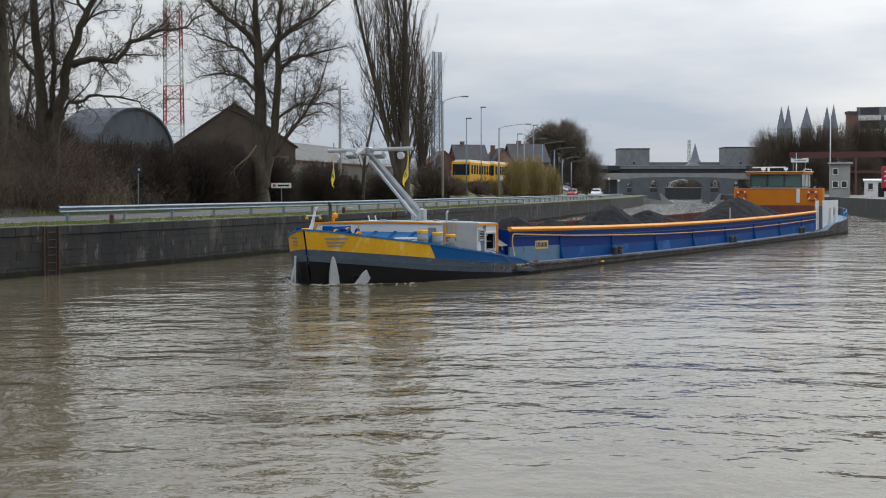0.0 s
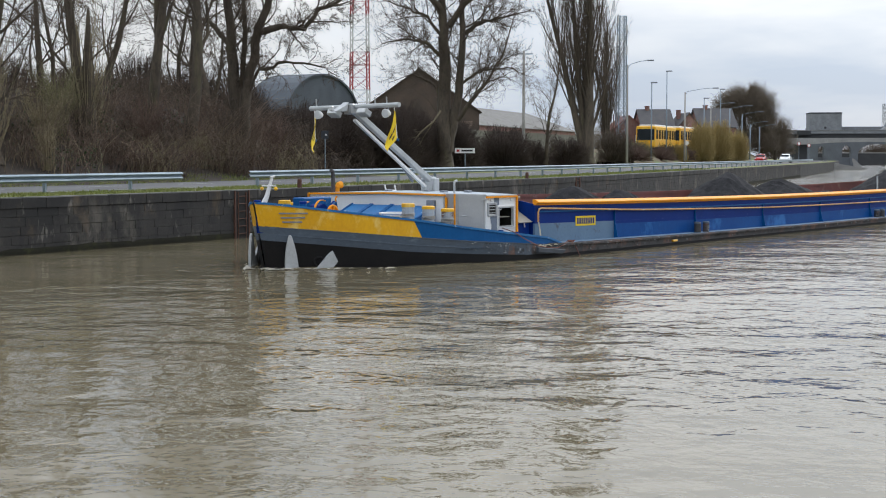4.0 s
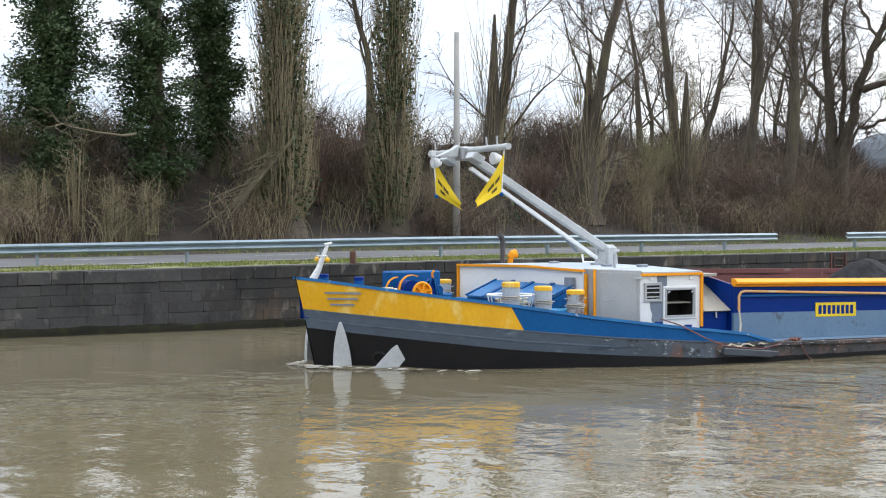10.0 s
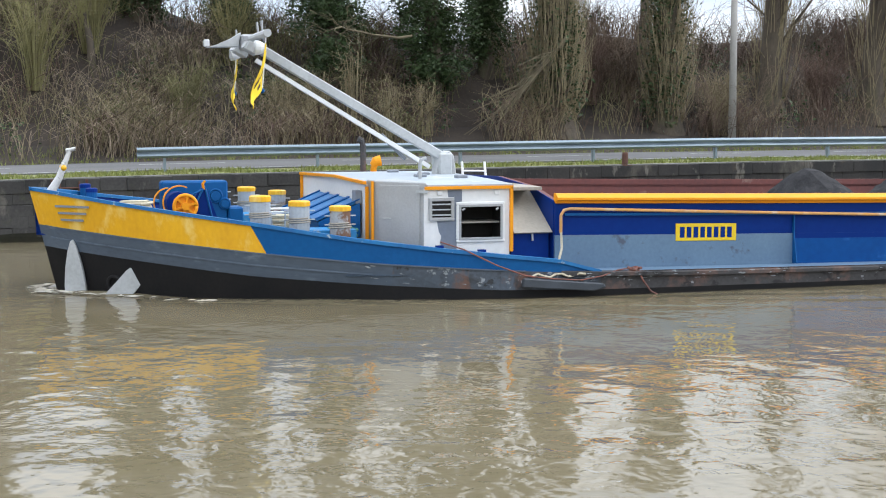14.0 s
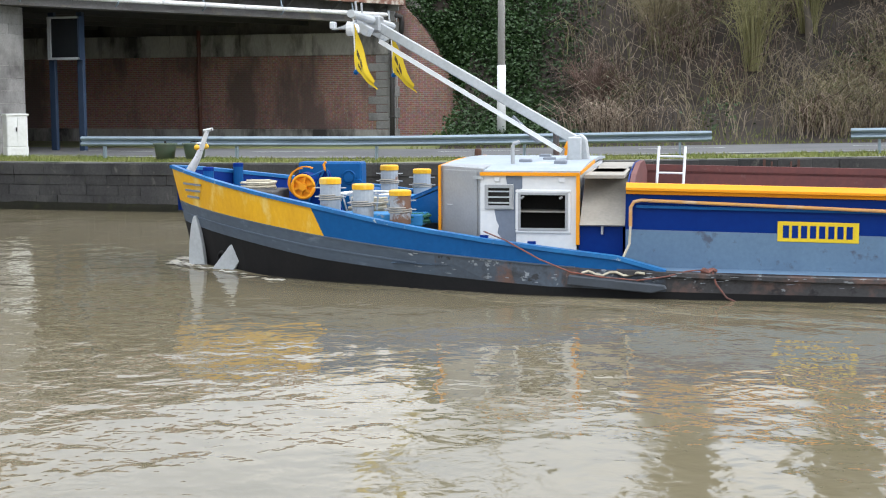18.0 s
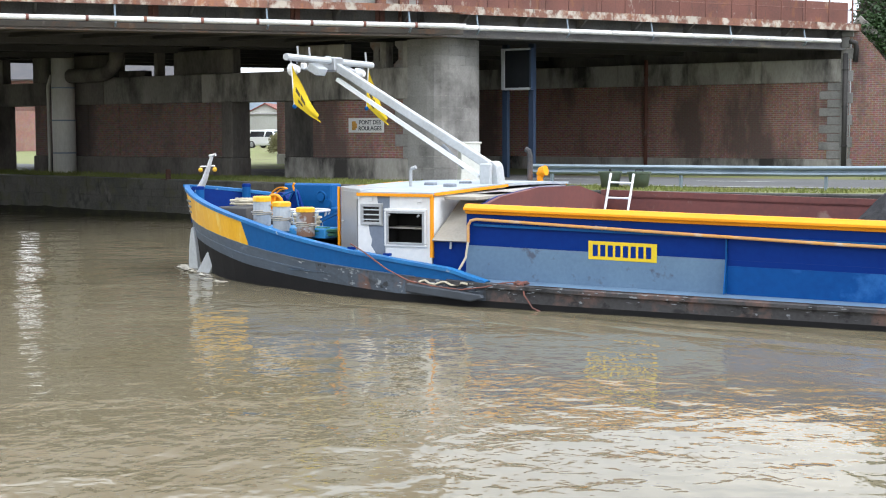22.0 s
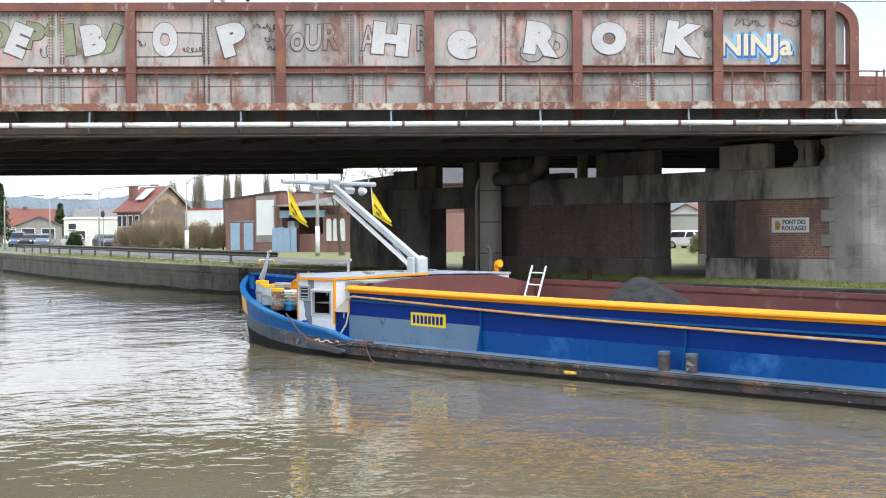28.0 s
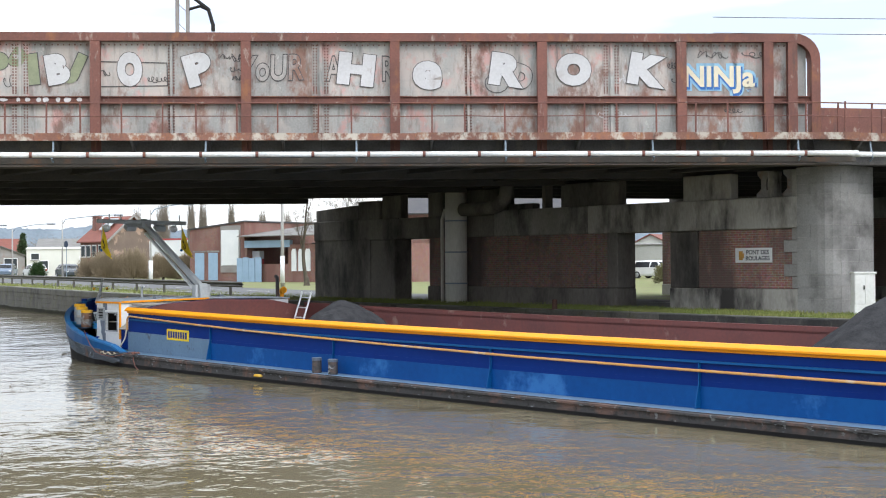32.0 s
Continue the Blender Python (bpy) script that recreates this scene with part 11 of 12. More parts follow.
def far_box(name, x0, x1, y0, y1, z0, z1, mat, label=""):
    bm = bmesh.new()
    box(bm, x0, x1, y0, y1, z0, z1)
    return part(name, bm, mat, far, label, bevel=0.05)


M_FARGREY = material("far_grey_concrete", (0.24, 0.255, 0.27), 0.9, second=(0.16, 0.172, 0.185), scale=0.6, grain=3, bump=0.2)
M_FARDARK = material("far_dark_and_shaded_concrete", (0.05, 0.053, 0.057), 0.9, second=(0.035, 0.037, 0.04), scale=0.4, grain=6, bump=0.2)
M_FARPALE = material("far_pale_concrete", (0.34, 0.34, 0.33), 0.9, second=(0.24, 0.24, 0.235), scale=0.5, grain=4, bump=0.2)
# the slab's shade is put into its dark concrete colour
far_box("deck", 20, 86, -4.5, 5, 6.95, 7.9, M_FARDARK, "deck slab with its shade in the dark colour")
bm = bmesh.new()
rows = [[(x, y, z) for y, z in ((-5.0, 6.94), (-6.0, 6.94), (-6.0, low), (-5.0, low))] for x, low in ((20, 6.0), (33, 6.0), (37.2, 5.5), (39.6, 5.5), (45, 5.95), (53, 6.1), (62, 5.95), (68, 5.5), (71, 5.5), (76, 6.0), (86, 6.0))]
sheet(bm, rows)
part("girder", bm, M_FARPALE, far, "pale haunched girder")
far_box("parapet", 20, 86, -4.8, -4.6, 7.9, 8.6, M_FARGREY)
far_box("coping", 20, 86, -4.95, -4.5, 8.602, 8.72, M_FARPALE)
far_box("back_wall", 47, 64.2, 2.6, 3.2, 7.9, 9.6, M_FARGREY)
for x, w, h in ((40.1, 6.9, 12.4), (64.2, 7.5, 12.7)):
    far_box("tower", x, x + w, -3.5, 3.5, 7.9, h, M_FARGREY)
    far_box("tower_cap", x - 0.1, x + w + 0.1, -3.6, 3.6, h, h + 0.25, M_FARDARK)
    far_box("hatch", x + w * 0.45, x + w * 0.45 + 0.5, -3.55, -3.45, 9.0, 9.5, M_FARDARK)
for x in (37.2, 68.8):
    far_box("control_box", x, x + 2.9, -5.6, -4.97, 7.6, 8.6, M_FARDARK)
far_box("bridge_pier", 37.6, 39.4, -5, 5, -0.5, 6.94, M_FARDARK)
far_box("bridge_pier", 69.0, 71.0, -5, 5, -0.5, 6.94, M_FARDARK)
for k in range(18):
    far_box("railing_post", 21 + k * 3.6, 21.1 + k * 3.6, -4.75, -4.65, 8.72, 9.2, M_GALV)
car = thing("distant_car", pose(55.2, 328.5, 7.9), "pale car crossing the far bridge", "car")
bm = bmesh.new()
prism(bm, [(0, 0.3), (0, 0.9), (0.8, 1.0), (1.4, 1.5), (2.8, 1.5), (3.5, 1.0), (4.2, 0.9), (4.2, 0.3)], 1.6, Matrix())
part("body", bm, M_STAINLESS, car, bevel=0.05)
for x in (0.8, 3.3):
    bm = bmesh.new()
    tube(bm, [(x, -0.02, 0.32), (x, 1.62, 0.32)], 0.32, 12)
    part("axle_wheels", bm, M_TYRE, car)
# pale concrete guide ramps before the piers
for flip, x0, length in ((1, 42.2, 9.2), (-1, 66.4, 6.6)):
    g = thing("guide_ramp", pose(x0, 318, -0.2), "pale concrete guide ramp in the water", "ramp", "guide ramps before the bridge")
    bm = bmesh.new()
    prism(bm, [(0, 0), (length * flip, 0), (length * flip, 0.5), (length * 0.45 * flip, 1.3), (0, 2.2)][::flip], 3.0, Matrix())
    part("slope", bm, M_FARPALE, g)
    bm = bmesh.new()
    prism(bm, [(length * 0.72 * flip, 0.4), (length * 0.95 * flip, 0.4), (length * 0.7 * flip, 2.6), (length * 0.66 * flip, 2.6)][::flip], 0.6, Matrix.Translation((0, 1.2, 0)))
    part("fin", bm, M_FARPALE, g)

M_SLATE = material("slate_grey_masonry", (0.13, 0.145, 0.165), 0.9, second=(0.095, 0.105, 0.12), scale=0.5, grain=6, bump=0.3)
via = thing("viaduct", pose(0, 400, 0), "slate-grey stone viaduct with round arches behind the road bridge", "viaduct")
ARCHES = [(44.5, 1.6, 5.4), (51.4, 1.5, 5.6), (57.8, 2.3, 5.9), (62.0, 10.6, 6.3), (74.7, 2.7, 5.9), (81.2, 1.7, 5.6), (88, 1.6, 5.4)]
for k, (x, w, top) in enumerate(ARCHES):
    nx = ARCHES[k + 1][0] if k < len(ARCHES) - 1 else x + 10
    spring = top - min(w * 0.62, 2.6)
    bm = bmesh.new()
    bow = [(x + w / 2 - w / 2 * math.cos(a), spring + (top - spring) * math.sin(a)) for a in np.linspace(0, math.pi, 11)]
    for (xa, za), (xb, zb) in zip(bow, bow[1:]):
        prism(bm, [(xa, za), (xb, zb), (xb, 7.4), (xa, 7.4)], 2.5, Matrix())
    part("arch", bm, M_SLATE, via)
    bm = bmesh.new()
    box(bm, x + w, nx, -0.004, 2.5, -0.5, 7.4)
    part("pier", bm, M_SLATE, via)
    if w < 4:
        bm = bmesh.new()
        box(bm, x, x + w, 0.6, 2.4, -0.5, 2.6)
        part("sill_wall", bm, M_SLATE, via)
bm = bmesh.new()
box(bm, 30, 44.5, -0.004, 2.5, 5.2, 7.4)
part("side_span", bm, M_SLATE, via)
quay_end = thing("lock_wall", pose(0, 520, 0), "dark slate wall across the end of the reach", "wall")
bm = bmesh.new()
box(bm, 55, 130, 0, 2, -0.5, 4.0)
part("face", bm, M_FARDARK, quay_end)
bm = bmesh.new()
box(bm, 55, 130, -0.2, 2, 4.0, 4.3)
part("coping", bm, M_FARPALE, quay_end)
bm = bmesh.new()
sheet(bm, [[(128, 640, z), (190, 610, z), (1200, 2400, z)] for z in (-0.3, 2.2)])
solo("wall_far", bm, M_GREYWALL, "far grey quay wall behind the bridges", "quay wall", kind="structure")

# ---- right bank upstream ----
bm = bmesh.new()
RB = [(36, 108), (44.5, 144), (53.3, 192), (55, 215), (57, 250), (59, 290), (66, 345)]
sheet(bm, [[(x, y, 0) for x, y in RB], [(x, y, 2.0) for x, y in RB]])
solo("wall_right", bm, M_STONE, "dark stone quay wall on the opposite upstream bank", "quay wall", kind="structure")
bm = bmesh.new()
sheet(bm, [[(x, y, 2.0) for x, y in RB], [(x + 700, y + 40, 3.0) for x, y in RB]])
solo("ground_right", bm, M_CONCRETE, "paved ground on the opposite upstream bank", "ground", kind="structure")
building("boathouse", "pale grey two-storey quay building with dark windows", "building", pose(54.9, 203, 2.0, 0, 0, -16), 2.7, 7, 4.6, 0.25, M_FARWALL, M_TILE_DARK, "x", ((0.7, 3.2, 0.6, 0.8), (0.7, 1.4, 0.7, 0.8), (1.9, 1.4, 0.7, 0.8)), (), (), "", 0.4)
building("kiosk", "low white kiosk with lifebuoy on the quay", "kiosk", pose(58.3, 198, 2.0, 0, 0, -16), 4.0, 3.5, 2.2, 0.2, M_WHITE, M_WHITE, "x", ((0.8, 1.1, 0.6, 0.8),), ((2.2, 0.8, 2.0, M_DARK), (4.2, 0.8, 2.0, M_DARK)), (), "", 0.2)
gantry = thing("gantry", pose(54.4, 223, 2.4, 0, 0, -16), "dark red steel quay gantry on posts", "gantry")
M_OXIDE = material("oxide_red_steel", (0.11, 0.035, 0.035), 0.7, second=(0.08, 0.03, 0.03), scale=1, grain=10, bump=0.1)
bm = bmesh.new()
box(bm, -0.5, 22, -0.35, 0.35, 5.6, 6.5)
part("girder", bm, M_OXIDE, gantry)
for x in (9.5, 20):
    for y in (-2, 2):
        bm = bmesh.new()
        beam(bm, (x, y, 0), (x, y * 0.2, 5.7), 0.3, 0.3)
        part("gantry_leg", bm, M_OXIDE, gantry)
bm = bmesh.new()
box(bm, 8, 16, -0.9, -0.5, 3.2, 3.6)
part("rail_beam", bm, M_OXIDE, gantry)
sgn = thing("billboard", pose(59.0, 243, 3.0, 0, 0, -14), "white quay billboard with faint grey lettering", "billboard")
bm = bmesh.new()
box(bm, 0, 2.9, -0.06, 0.06, 4.7, 5.9)
part("board", bm, M_WHITE, sgn, bevel=0.02)
bm = bmesh.new()
box(bm, 0.3, 1.9, -0.075, -0.06, 5.25, 5.5)
part("lettering_bar", bm, M_DULL, sgn)
bm = bmesh.new()
box(bm, 0.6, 2.5, -0.075, -0.06, 4.95, 5.1)
part("lettering_bar", bm, M_DULL, sgn)
for x in (0.4, 2.4):
    bm = bmesh.new()
    box(bm, x - 0.06, x + 0.06, 0.06, 0.16, 0, 4.8)
    part("post", bm, M_GALV, sgn)
flag = thing("flagpole", pose(55.4, 205, 2.0), "white flagpole beside the quay building", "flagpole")
bm = bmesh.new()
tube(bm, [(0, 0, 0), (0, 0, 12)], [0.1, 0.06], 8)
part("pole", bm, M_WHITE, flag, smooth=True)
apt = thing("apartment_block", pose(92, 319, 2.0, 0, 0, -16), "tall apartment block with pale balconies and dark windows", "apartment building")
bm = bmesh.new()
box(bm, 0, 22, 0, 14, -0.5, 19.5)
part("wall", bm, M_GREYWALL, apt)
bm = bmesh.new()
box(bm, 9, 13, 3, 6, 19.5, 21)
part("roof_hut", bm, M_TILE_DARK, apt)
for f in range(6):
    for k in range(4):
        bm = bmesh.new()
        box(bm, 0.4 + k * 5.4, 5.2 + k * 5.4, -1.2, 0.0, 1.5 + f * 3.0, 2.6 + f * 3.0)
        part("balcony", bm, M_CREAM_WALL, apt)
        bm = bmesh.new()
        box(bm, 0.8 + k * 5.4, 4.8 + k * 5.4, -0.06, 0.02, 2.8 + f * 3.0, 4.3 + f * 3.0)
        part("window", bm, M_PANE, apt)
chim = thing("brick_chimney", pose(88.6, 311, 2.0), "square red brick chimney stack", "chimney")
bm = bmesh.new()
box(bm, -1, 1, -1, 1, 0, 17.5)
part("stack", bm, M_BRICK_FAR, chim)
bm = bmesh.new()
box(bm, -1.2, 1.2, -1.2, 1.2, 17.5, 18.1)
part("cap", bm, M_TILE_DARK, chim)
# lorry on the quay
lorry = thing("lorry", pose(57.6, 188, 2.1, 0, 0, -16), "red lorry with white stripes standing on the quay", "lorry")
M_LORRY = material("red_lorry_paint", (0.36, 0.03, 0.035), 0.45, second=(0.3, 0.03, 0.03), scale=1, bump=0.02)
bm = bmesh.new()
box(bm, 0.0, 6.5, -1.2, 1.2, 1.1, 4.0)
bodywork = part("box_body", bm, M_LORRY, lorry, "red box body", bevel=0.06)
for z in (2.0, 2.6, 3.2):
    bm = bmesh.new()
    prism(bm, [(0.3, z), (2.6, z + 0.25), (2.6, z + 0.4), (0.3, z + 0.15)], 0.01, Matrix.Translation((0, -1.212, 0)))
    part("stripe", bm, M_WHITE, bodywork, "white slanting stripe")
bm = bmesh.new()
box(bm, 6.6, 8.4, -1.15, 1.15, 0.6, 3.0)
part("cab", bm, M_WHITE, lorry, "white driver's cab", bevel=0.12)
bm = bmesh.new()
box(bm, 0.2, 8.3, -0.5, 0.5, 0.7, 1.1)
part("chassis", bm, M_DARK, lorry)
for x in (1.3, 2.5, 7.4):
    for y in (-1.05, 1.05):
        wheel(x, y, 0.5, lorry)
# moored boat at the edge of the opposite bank
moored = thing("moored_boat", pose(55.5, 172, 0, 0, 0, -100), "moored boat with yellow stripe and black hull", "boat")
bm = bmesh.new()
loft(bm, [[Vector((x, y, z)) for y, z in ((-w, 1.7), (-w * 0.8, -0.3), (w * 0.8, -0.3), (w, 1.7))] for x, w in ((0, 0.2), (1.0, 1.2), (3.0, 2.1), (12, 2.2))])
part("hull", bm, M_DARK, moored)
bm = bmesh.new()
loft(bm, [[Vector((x, y, z)) for y, z in ((-w, 2.1), (-w, 1.65), (w, 1.65), (w, 2.1))] for x, w in ((-0.1, 0.25), (1.0, 1.3), (3.0, 2.2), (12, 2.3))])
part("stripe", bm, M_YELLOW, moored, "yellow bulwark stripe")

# ---- spires far upstream ----
M_SPIRE = material("far_blue_slates", (0.20, 0.225, 0.26), 0.9, second=(0.17, 0.195, 0.23), scale=0.1, bump=0)
cathedral = thing("cathedral", pose(0, 0, 0), "distant grey cathedral with steep pointed towers", "church")
for x, y, w, top in ((206.6, 876, 4.2, 54.5), (210.6, 875, 4.2, 55.5), (221.2, 872.4, 6, 54.5), (232.6, 869, 4.2, 54.5), (236.4, 868, 4.2, 55.5)):
    bm = bmesh.new()
    box(bm, x - w / 2, x + w / 2, y - w / 2, y + w / 2, 0, 41)
    tw = part("tower", bm, M_GREYWALL, cathedral)
    bm = bmesh.new()
    tube(bm, [(x, y, 41), (x, y, top)], [w * 0.66, 0.05], 8)
    part("spire", bm, M_SPIRE, tw)
ch = thing("church", pose(155.7, 886, 0), "distant church with a slate spire", "church")
bm = bmesh.new()
box(bm, -3, 3, -3, 3, 0, 20)
part("tower", bm, M_GREYWALL, ch)
bm = bmesh.new()
tube(bm, [(0, 0, 20), (0, 0, 23), (0, 0, 32.5)], [4.2, 2.6, 0.05], 8)
part("spire", bm, M_SPIRE, ch)
lattice_mast(186, 1084, 40, 2.5, 1.5, "distant grey telecom mast", (M_GREYWALL,), 5.0)


# ---- distant and round trees ----
def dome_tree(x, y, z, w, h, mat, n, seed, label, up=0.3, group="distant trees", low=0.15, deep=0.35):
    """A crown of many fine twigs with an uneven outline on a short trunk."""
    rnd = random.Random(seed)
    g = thing("tree", pose(x, y, z), label, "tree", group)
    tr, cr = Wood(), Wood()
    tr.branch([Vector((0, 0, -0.3)), Vector((0, 0, h * 0.25)), Vector((0.1, 0, h * 0.6))], [w * 0.035, w * 0.028, w * 0.012], 7)
    for k in range(n):
        a, e = rnd.uniform(0, math.tau), rnd.random()
        f = rnd.uniform(0.55, 1.0) ** 0.5 * (0.9 + 0.14 * noise.noise((math.cos(a) * 2, math.sin(a) * 2, e * 3 + seed)))
        tip = Vector((math.cos(a) * w / 2 * math.cos(e * 1.5) ** 0.6 * f, math.sin(a) * w / 2 * math.cos(e * 1.5) ** 0.6 * f, h * (low + (1 - low) * math.sin(e * 1.57)) * f))
        root = Vector((tip.x * deep, tip.y * deep, max(0.3, tip.z * (0.4 + deep - up))))
        mid = root.lerp(tip, 0.55) + Vector((rnd.gauss(0, w * 0.02), rnd.gauss(0, w * 0.02), h * 0.02))
        cr.branch([root, tip], [0.035, 0.009], 3)
        for _ in range(1):
            b = mid.lerp(tip, rnd.random())
            cr.branch([b, b + Vector((rnd.gauss(0, w * 0.035), rnd.gauss(0, w * 0.035), rnd.uniform(0, h * 0.08)))], [0.02, 0.006], 3)
    piece("trunk", tr.mesh("trunk", M_BARK), g)
    piece("crown", cr.mesh("crown", mat), g)
    return g


# paler than M_TWIG: haze over the distant trees is mixed into this colour
M_FARTWIG = material("hazed_brown_twigs", (0.19, 0.155, 0.115), 0.95, second=(0.14, 0.115, 0.09), scale=0.3, bump=0)
M_PALETWIG = material("pale_grey_twigs", (0.30, 0.26, 0.21), 0.95, second=(0.22, 0.19, 0.155), scale=0.4, bump=0)
M_WILLOW = material("yellow_willow_twigs", (0.36, 0.27, 0.10), 0.95, second=(0.26, 0.2, 0.08), scale=0.4, bump=0)
dome_tree(22.8, 289, 2, 17.0, 16.6, M_FARTWIG, 11000, 1, "huge dense round-crowned bare tree by the bridge", 0.12, deep=0.6)
dome_tree(30, 300, 2, 11, 11, M_FARTWIG, 1500, 2, "bare brown tree beside the far bridge", 0.3)
for k, (x, y, w, h) in enumerate(((9.9, 197, 5.0, 6.6), (12.6, 203, 5.6, 6.8), (15.6, 211, 5.2, 5.4), (6.6, 189, 3.2, 3.0))):
    dome_tree(x, y, 1.9, w, h, M_WILLOW, 1100, 10 + k, "yellow-twigged willow bush on the embankment", 0.5, "willows", 0.05)
dome_tree(-1.5, 160, 2.0, 5.5, 4.5, M_TWIG, 900, 20, "brown thicket bush on the embankment", 0.5, "bushes", 0.05)
for k, (x, y, w, h) in enumerate(((-6, 142, 6, 3.5), (-9, 131, 5, 3), (-13.5, 112, 6, 3.4), (-15.5, 104, 5, 3.8), (-16, 96, 5, 2.6))):
    dome_tree(x, y, 1.7, w, h, M_DARKTWIG, 1100, 30 + k, "low brown bramble thicket beside the road", 0.5, "bushes", 0.05)
for k, (x, y, w, h, kind) in enumerate(((66.5, 293, 12, 15, 0), (70, 292, 13, 15, 1), (75, 291, 13, 16, 1), (80, 294, 13, 17.0, 0), (86, 296, 12, 17.5, 1), (91, 302, 11, 18, 1), (96, 300, 11, 18, 0), (72, 280, 11, 9, 1), (80, 275, 12, 9, 1))):
    dome_tree(x, y, 2, w, h, (M_FARTWIG, M_TWIG)[kind], 1900, 50 + k, "bare grey-brown tree on the opposite upstream bank", 0.2, deep=0.5)
for k, (x, y, w, h) in enumerate(((76, 660, 34, 14), (124, 690, 38, 17), (165, 710, 44, 20), (33, 640, 34, 15), (155, 520, 36, 21), (-10, 330, 24, 10))):
    dome_tree(x, y, 2, w, h, M_FARTWIG, 900, 70 + k, "distant bare tree clump upstream", 0.3)


for k in range(10):
    p = along(586 + k * 5.5, 13.5 + (k % 3) * 0.9)
    dome_tree(p.x, p.y, p.z + 0.5, 5.5, 2.2 + 0.5 * (k % 3), (M_VINE, M_TWIG, M_OLIVE)[k % 3], 420, 140 + k, "low brown scrub clump on the embankment", 0.5, "bushes", 0.03)


for k in range(11):
    p = along(500 + k * 5.2, 16.5 + (k % 3) * 1.6)
    dome_tree(p.x, p.y, p.z, 6.5, 3.8 + 0.7 * (k % 3), M_DARKTWIG, 1300, 160 + k, "brown bramble thicket beside the road", 0.5, "bushes", 0.03)
for k, (x, y) in enumerate(((66, 642), (76, 641), (86, 640), (96, 638), (106, 637), (116, 636), (126, 634), (138, 632), (150, 630))):
    dome_tree(x, y, 0.2, 18, 10, M_TWIG, 1100, 180 + k, "dim trees behind the viaduct arches", 0.3)


for k, (x, y, w, h) in enumerate(((-41, 104, 8, 9.5), (-37, 106, 8, 10.5), (-33.5, 108, 8, 9.5), (-30, 109, 7, 8.5), (-45, 99, 9, 10), (-38.5, 100, 7, 7.5), (-33, 101.5, 7, 6.5), (-27, 107, 5.5, 5.5))):
    dome_tree(x, y, 1.5, w, h, M_DARKTWIG, 2200, 210 + k, "dense bare brown thicket on the bank", 0.4, "thickets on the bank", 0.02)


for k, (x, y, z, w, h) in enumerate(THICKET):
    dome_tree(x, y, z, w, h, M_DARKTWIG, 2400, 240 + k, "dense dark thicket round the foot of the tree", 0.4, "bushes", 0.02)


def conifer(x, y, z, h, w, seed):
    rnd = random.Random(seed)
    g = thing("conifer", pose(x, y, z), "dark green conifer beside the downstream houses", "tree", "conifers")
    tr = Wood()
    tr.branch([Vector((0, 0, -0.3)), Vector((0, 0, h))], [0.16, 0.03], 6)
    spots = []
    for k in range(60):
        zz = h * (0.12 + 0.88 * k / 60)
        l = w / 2 * (1.05 - zz / h) * rnd.uniform(0.65, 1.1)
        for _ in range(5):
            a = rnd.uniform(0, math.tau)
            e = Vector((math.cos(a) * l, math.sin(a) * l, zz - l * 0.3))
            tr.branch([Vector((0, 0, zz)), e], [0.03, 0.01], 3)
            spots += [Vector((0, 0, zz)).lerp(e, rnd.random() ** 0.6) + Vector((rnd.gauss(0, 0.12), rnd.gauss(0, 0.12), rnd.gauss(0, 0.1))) for _ in range(12)]
    piece("trunk", tr.mesh("trunk", M_BARK), g)
    piece("needles", leaves("needles", spots, 0.16, M_IVY, seed), g)


conifer(-180, -109.5, 1.5, 8.6, 4.5, 1)
conifer(-179, -113, 1.5, 7.5, 4.5, 2)
conifer(-192, -107, 1.5, 6.0, 4.0, 3)
conifer(-205, -96, 1.5, 7.5, 3.0, 4)
M_PALETAN = material("pale_tan_twigs", (0.33, 0.26, 0.17), 0.95, second=(0.23, 0.18, 0.115), scale=0.6, bump=0)
for k, (x, y, w, h) in enumerate(((-229, -101, 3.6, 14.5), (-226, -104.5, 2.6, 12.5), (-235, -98.4, 2.2, 14), (-236, -96.6, 2.2, 14.2), (-240, -92.8, 2.2, 13.6), (-243, -88, 2.2, 12.6), (-245, -84, 2.4, 12.0))):
    dome_tree(x, y, 1.5, w, h, M_PALETWIG, 700, 130 + k, "tall narrow pale poplar far downstream", 0.45, "poplars downstream", 0.03)
for k, (x, y, w, h) in enumerate(((-107.3, -52.3, 3.5, 2.6), (-108, -50.3, 3.6, 2.7), (-108.8, -48, 3.4, 2.5), (-107.5, -54, 2.8, 1.9), (-109.5, -46.2, 2.6, 2.2))):
    dome_tree(x, y, 1.5, w, h + 0.35, M_PALETAN, 800, 90 + k, "tan leafless bush before the garage", 0.5, "bushes", 0.02)
dome_tree(-87.7, -5.9, 1.4, 1.9, 1.5, M_OLIVE, 500, 197, "olive bush behind the pier", 0.5, "bushes", 0.02)
dome_tree(-93, -5.9, 1.4, 3, 1.6, M_OLIVE, 500, 97, "olive bush behind the pier", 0.5, "bushes", 0.02)
dome_tree(-128.5, -70, 1.5, 2.2, 1.9, M_IVY_BRIGHT, 700, 98, "green clipped hedge beside the house", 0.5, "bushes", 0.02)
tree("ash_a", 0, 0, "bare tree beside the bridge pier downstream", 0.42, 60, "trees downstream", (-87.4, -28.7, 1.5))
tree("ash_b", 0, 0, "bare tree behind the workshop", 0.5, 160, "trees downstream", (-125, -38, 1.5))
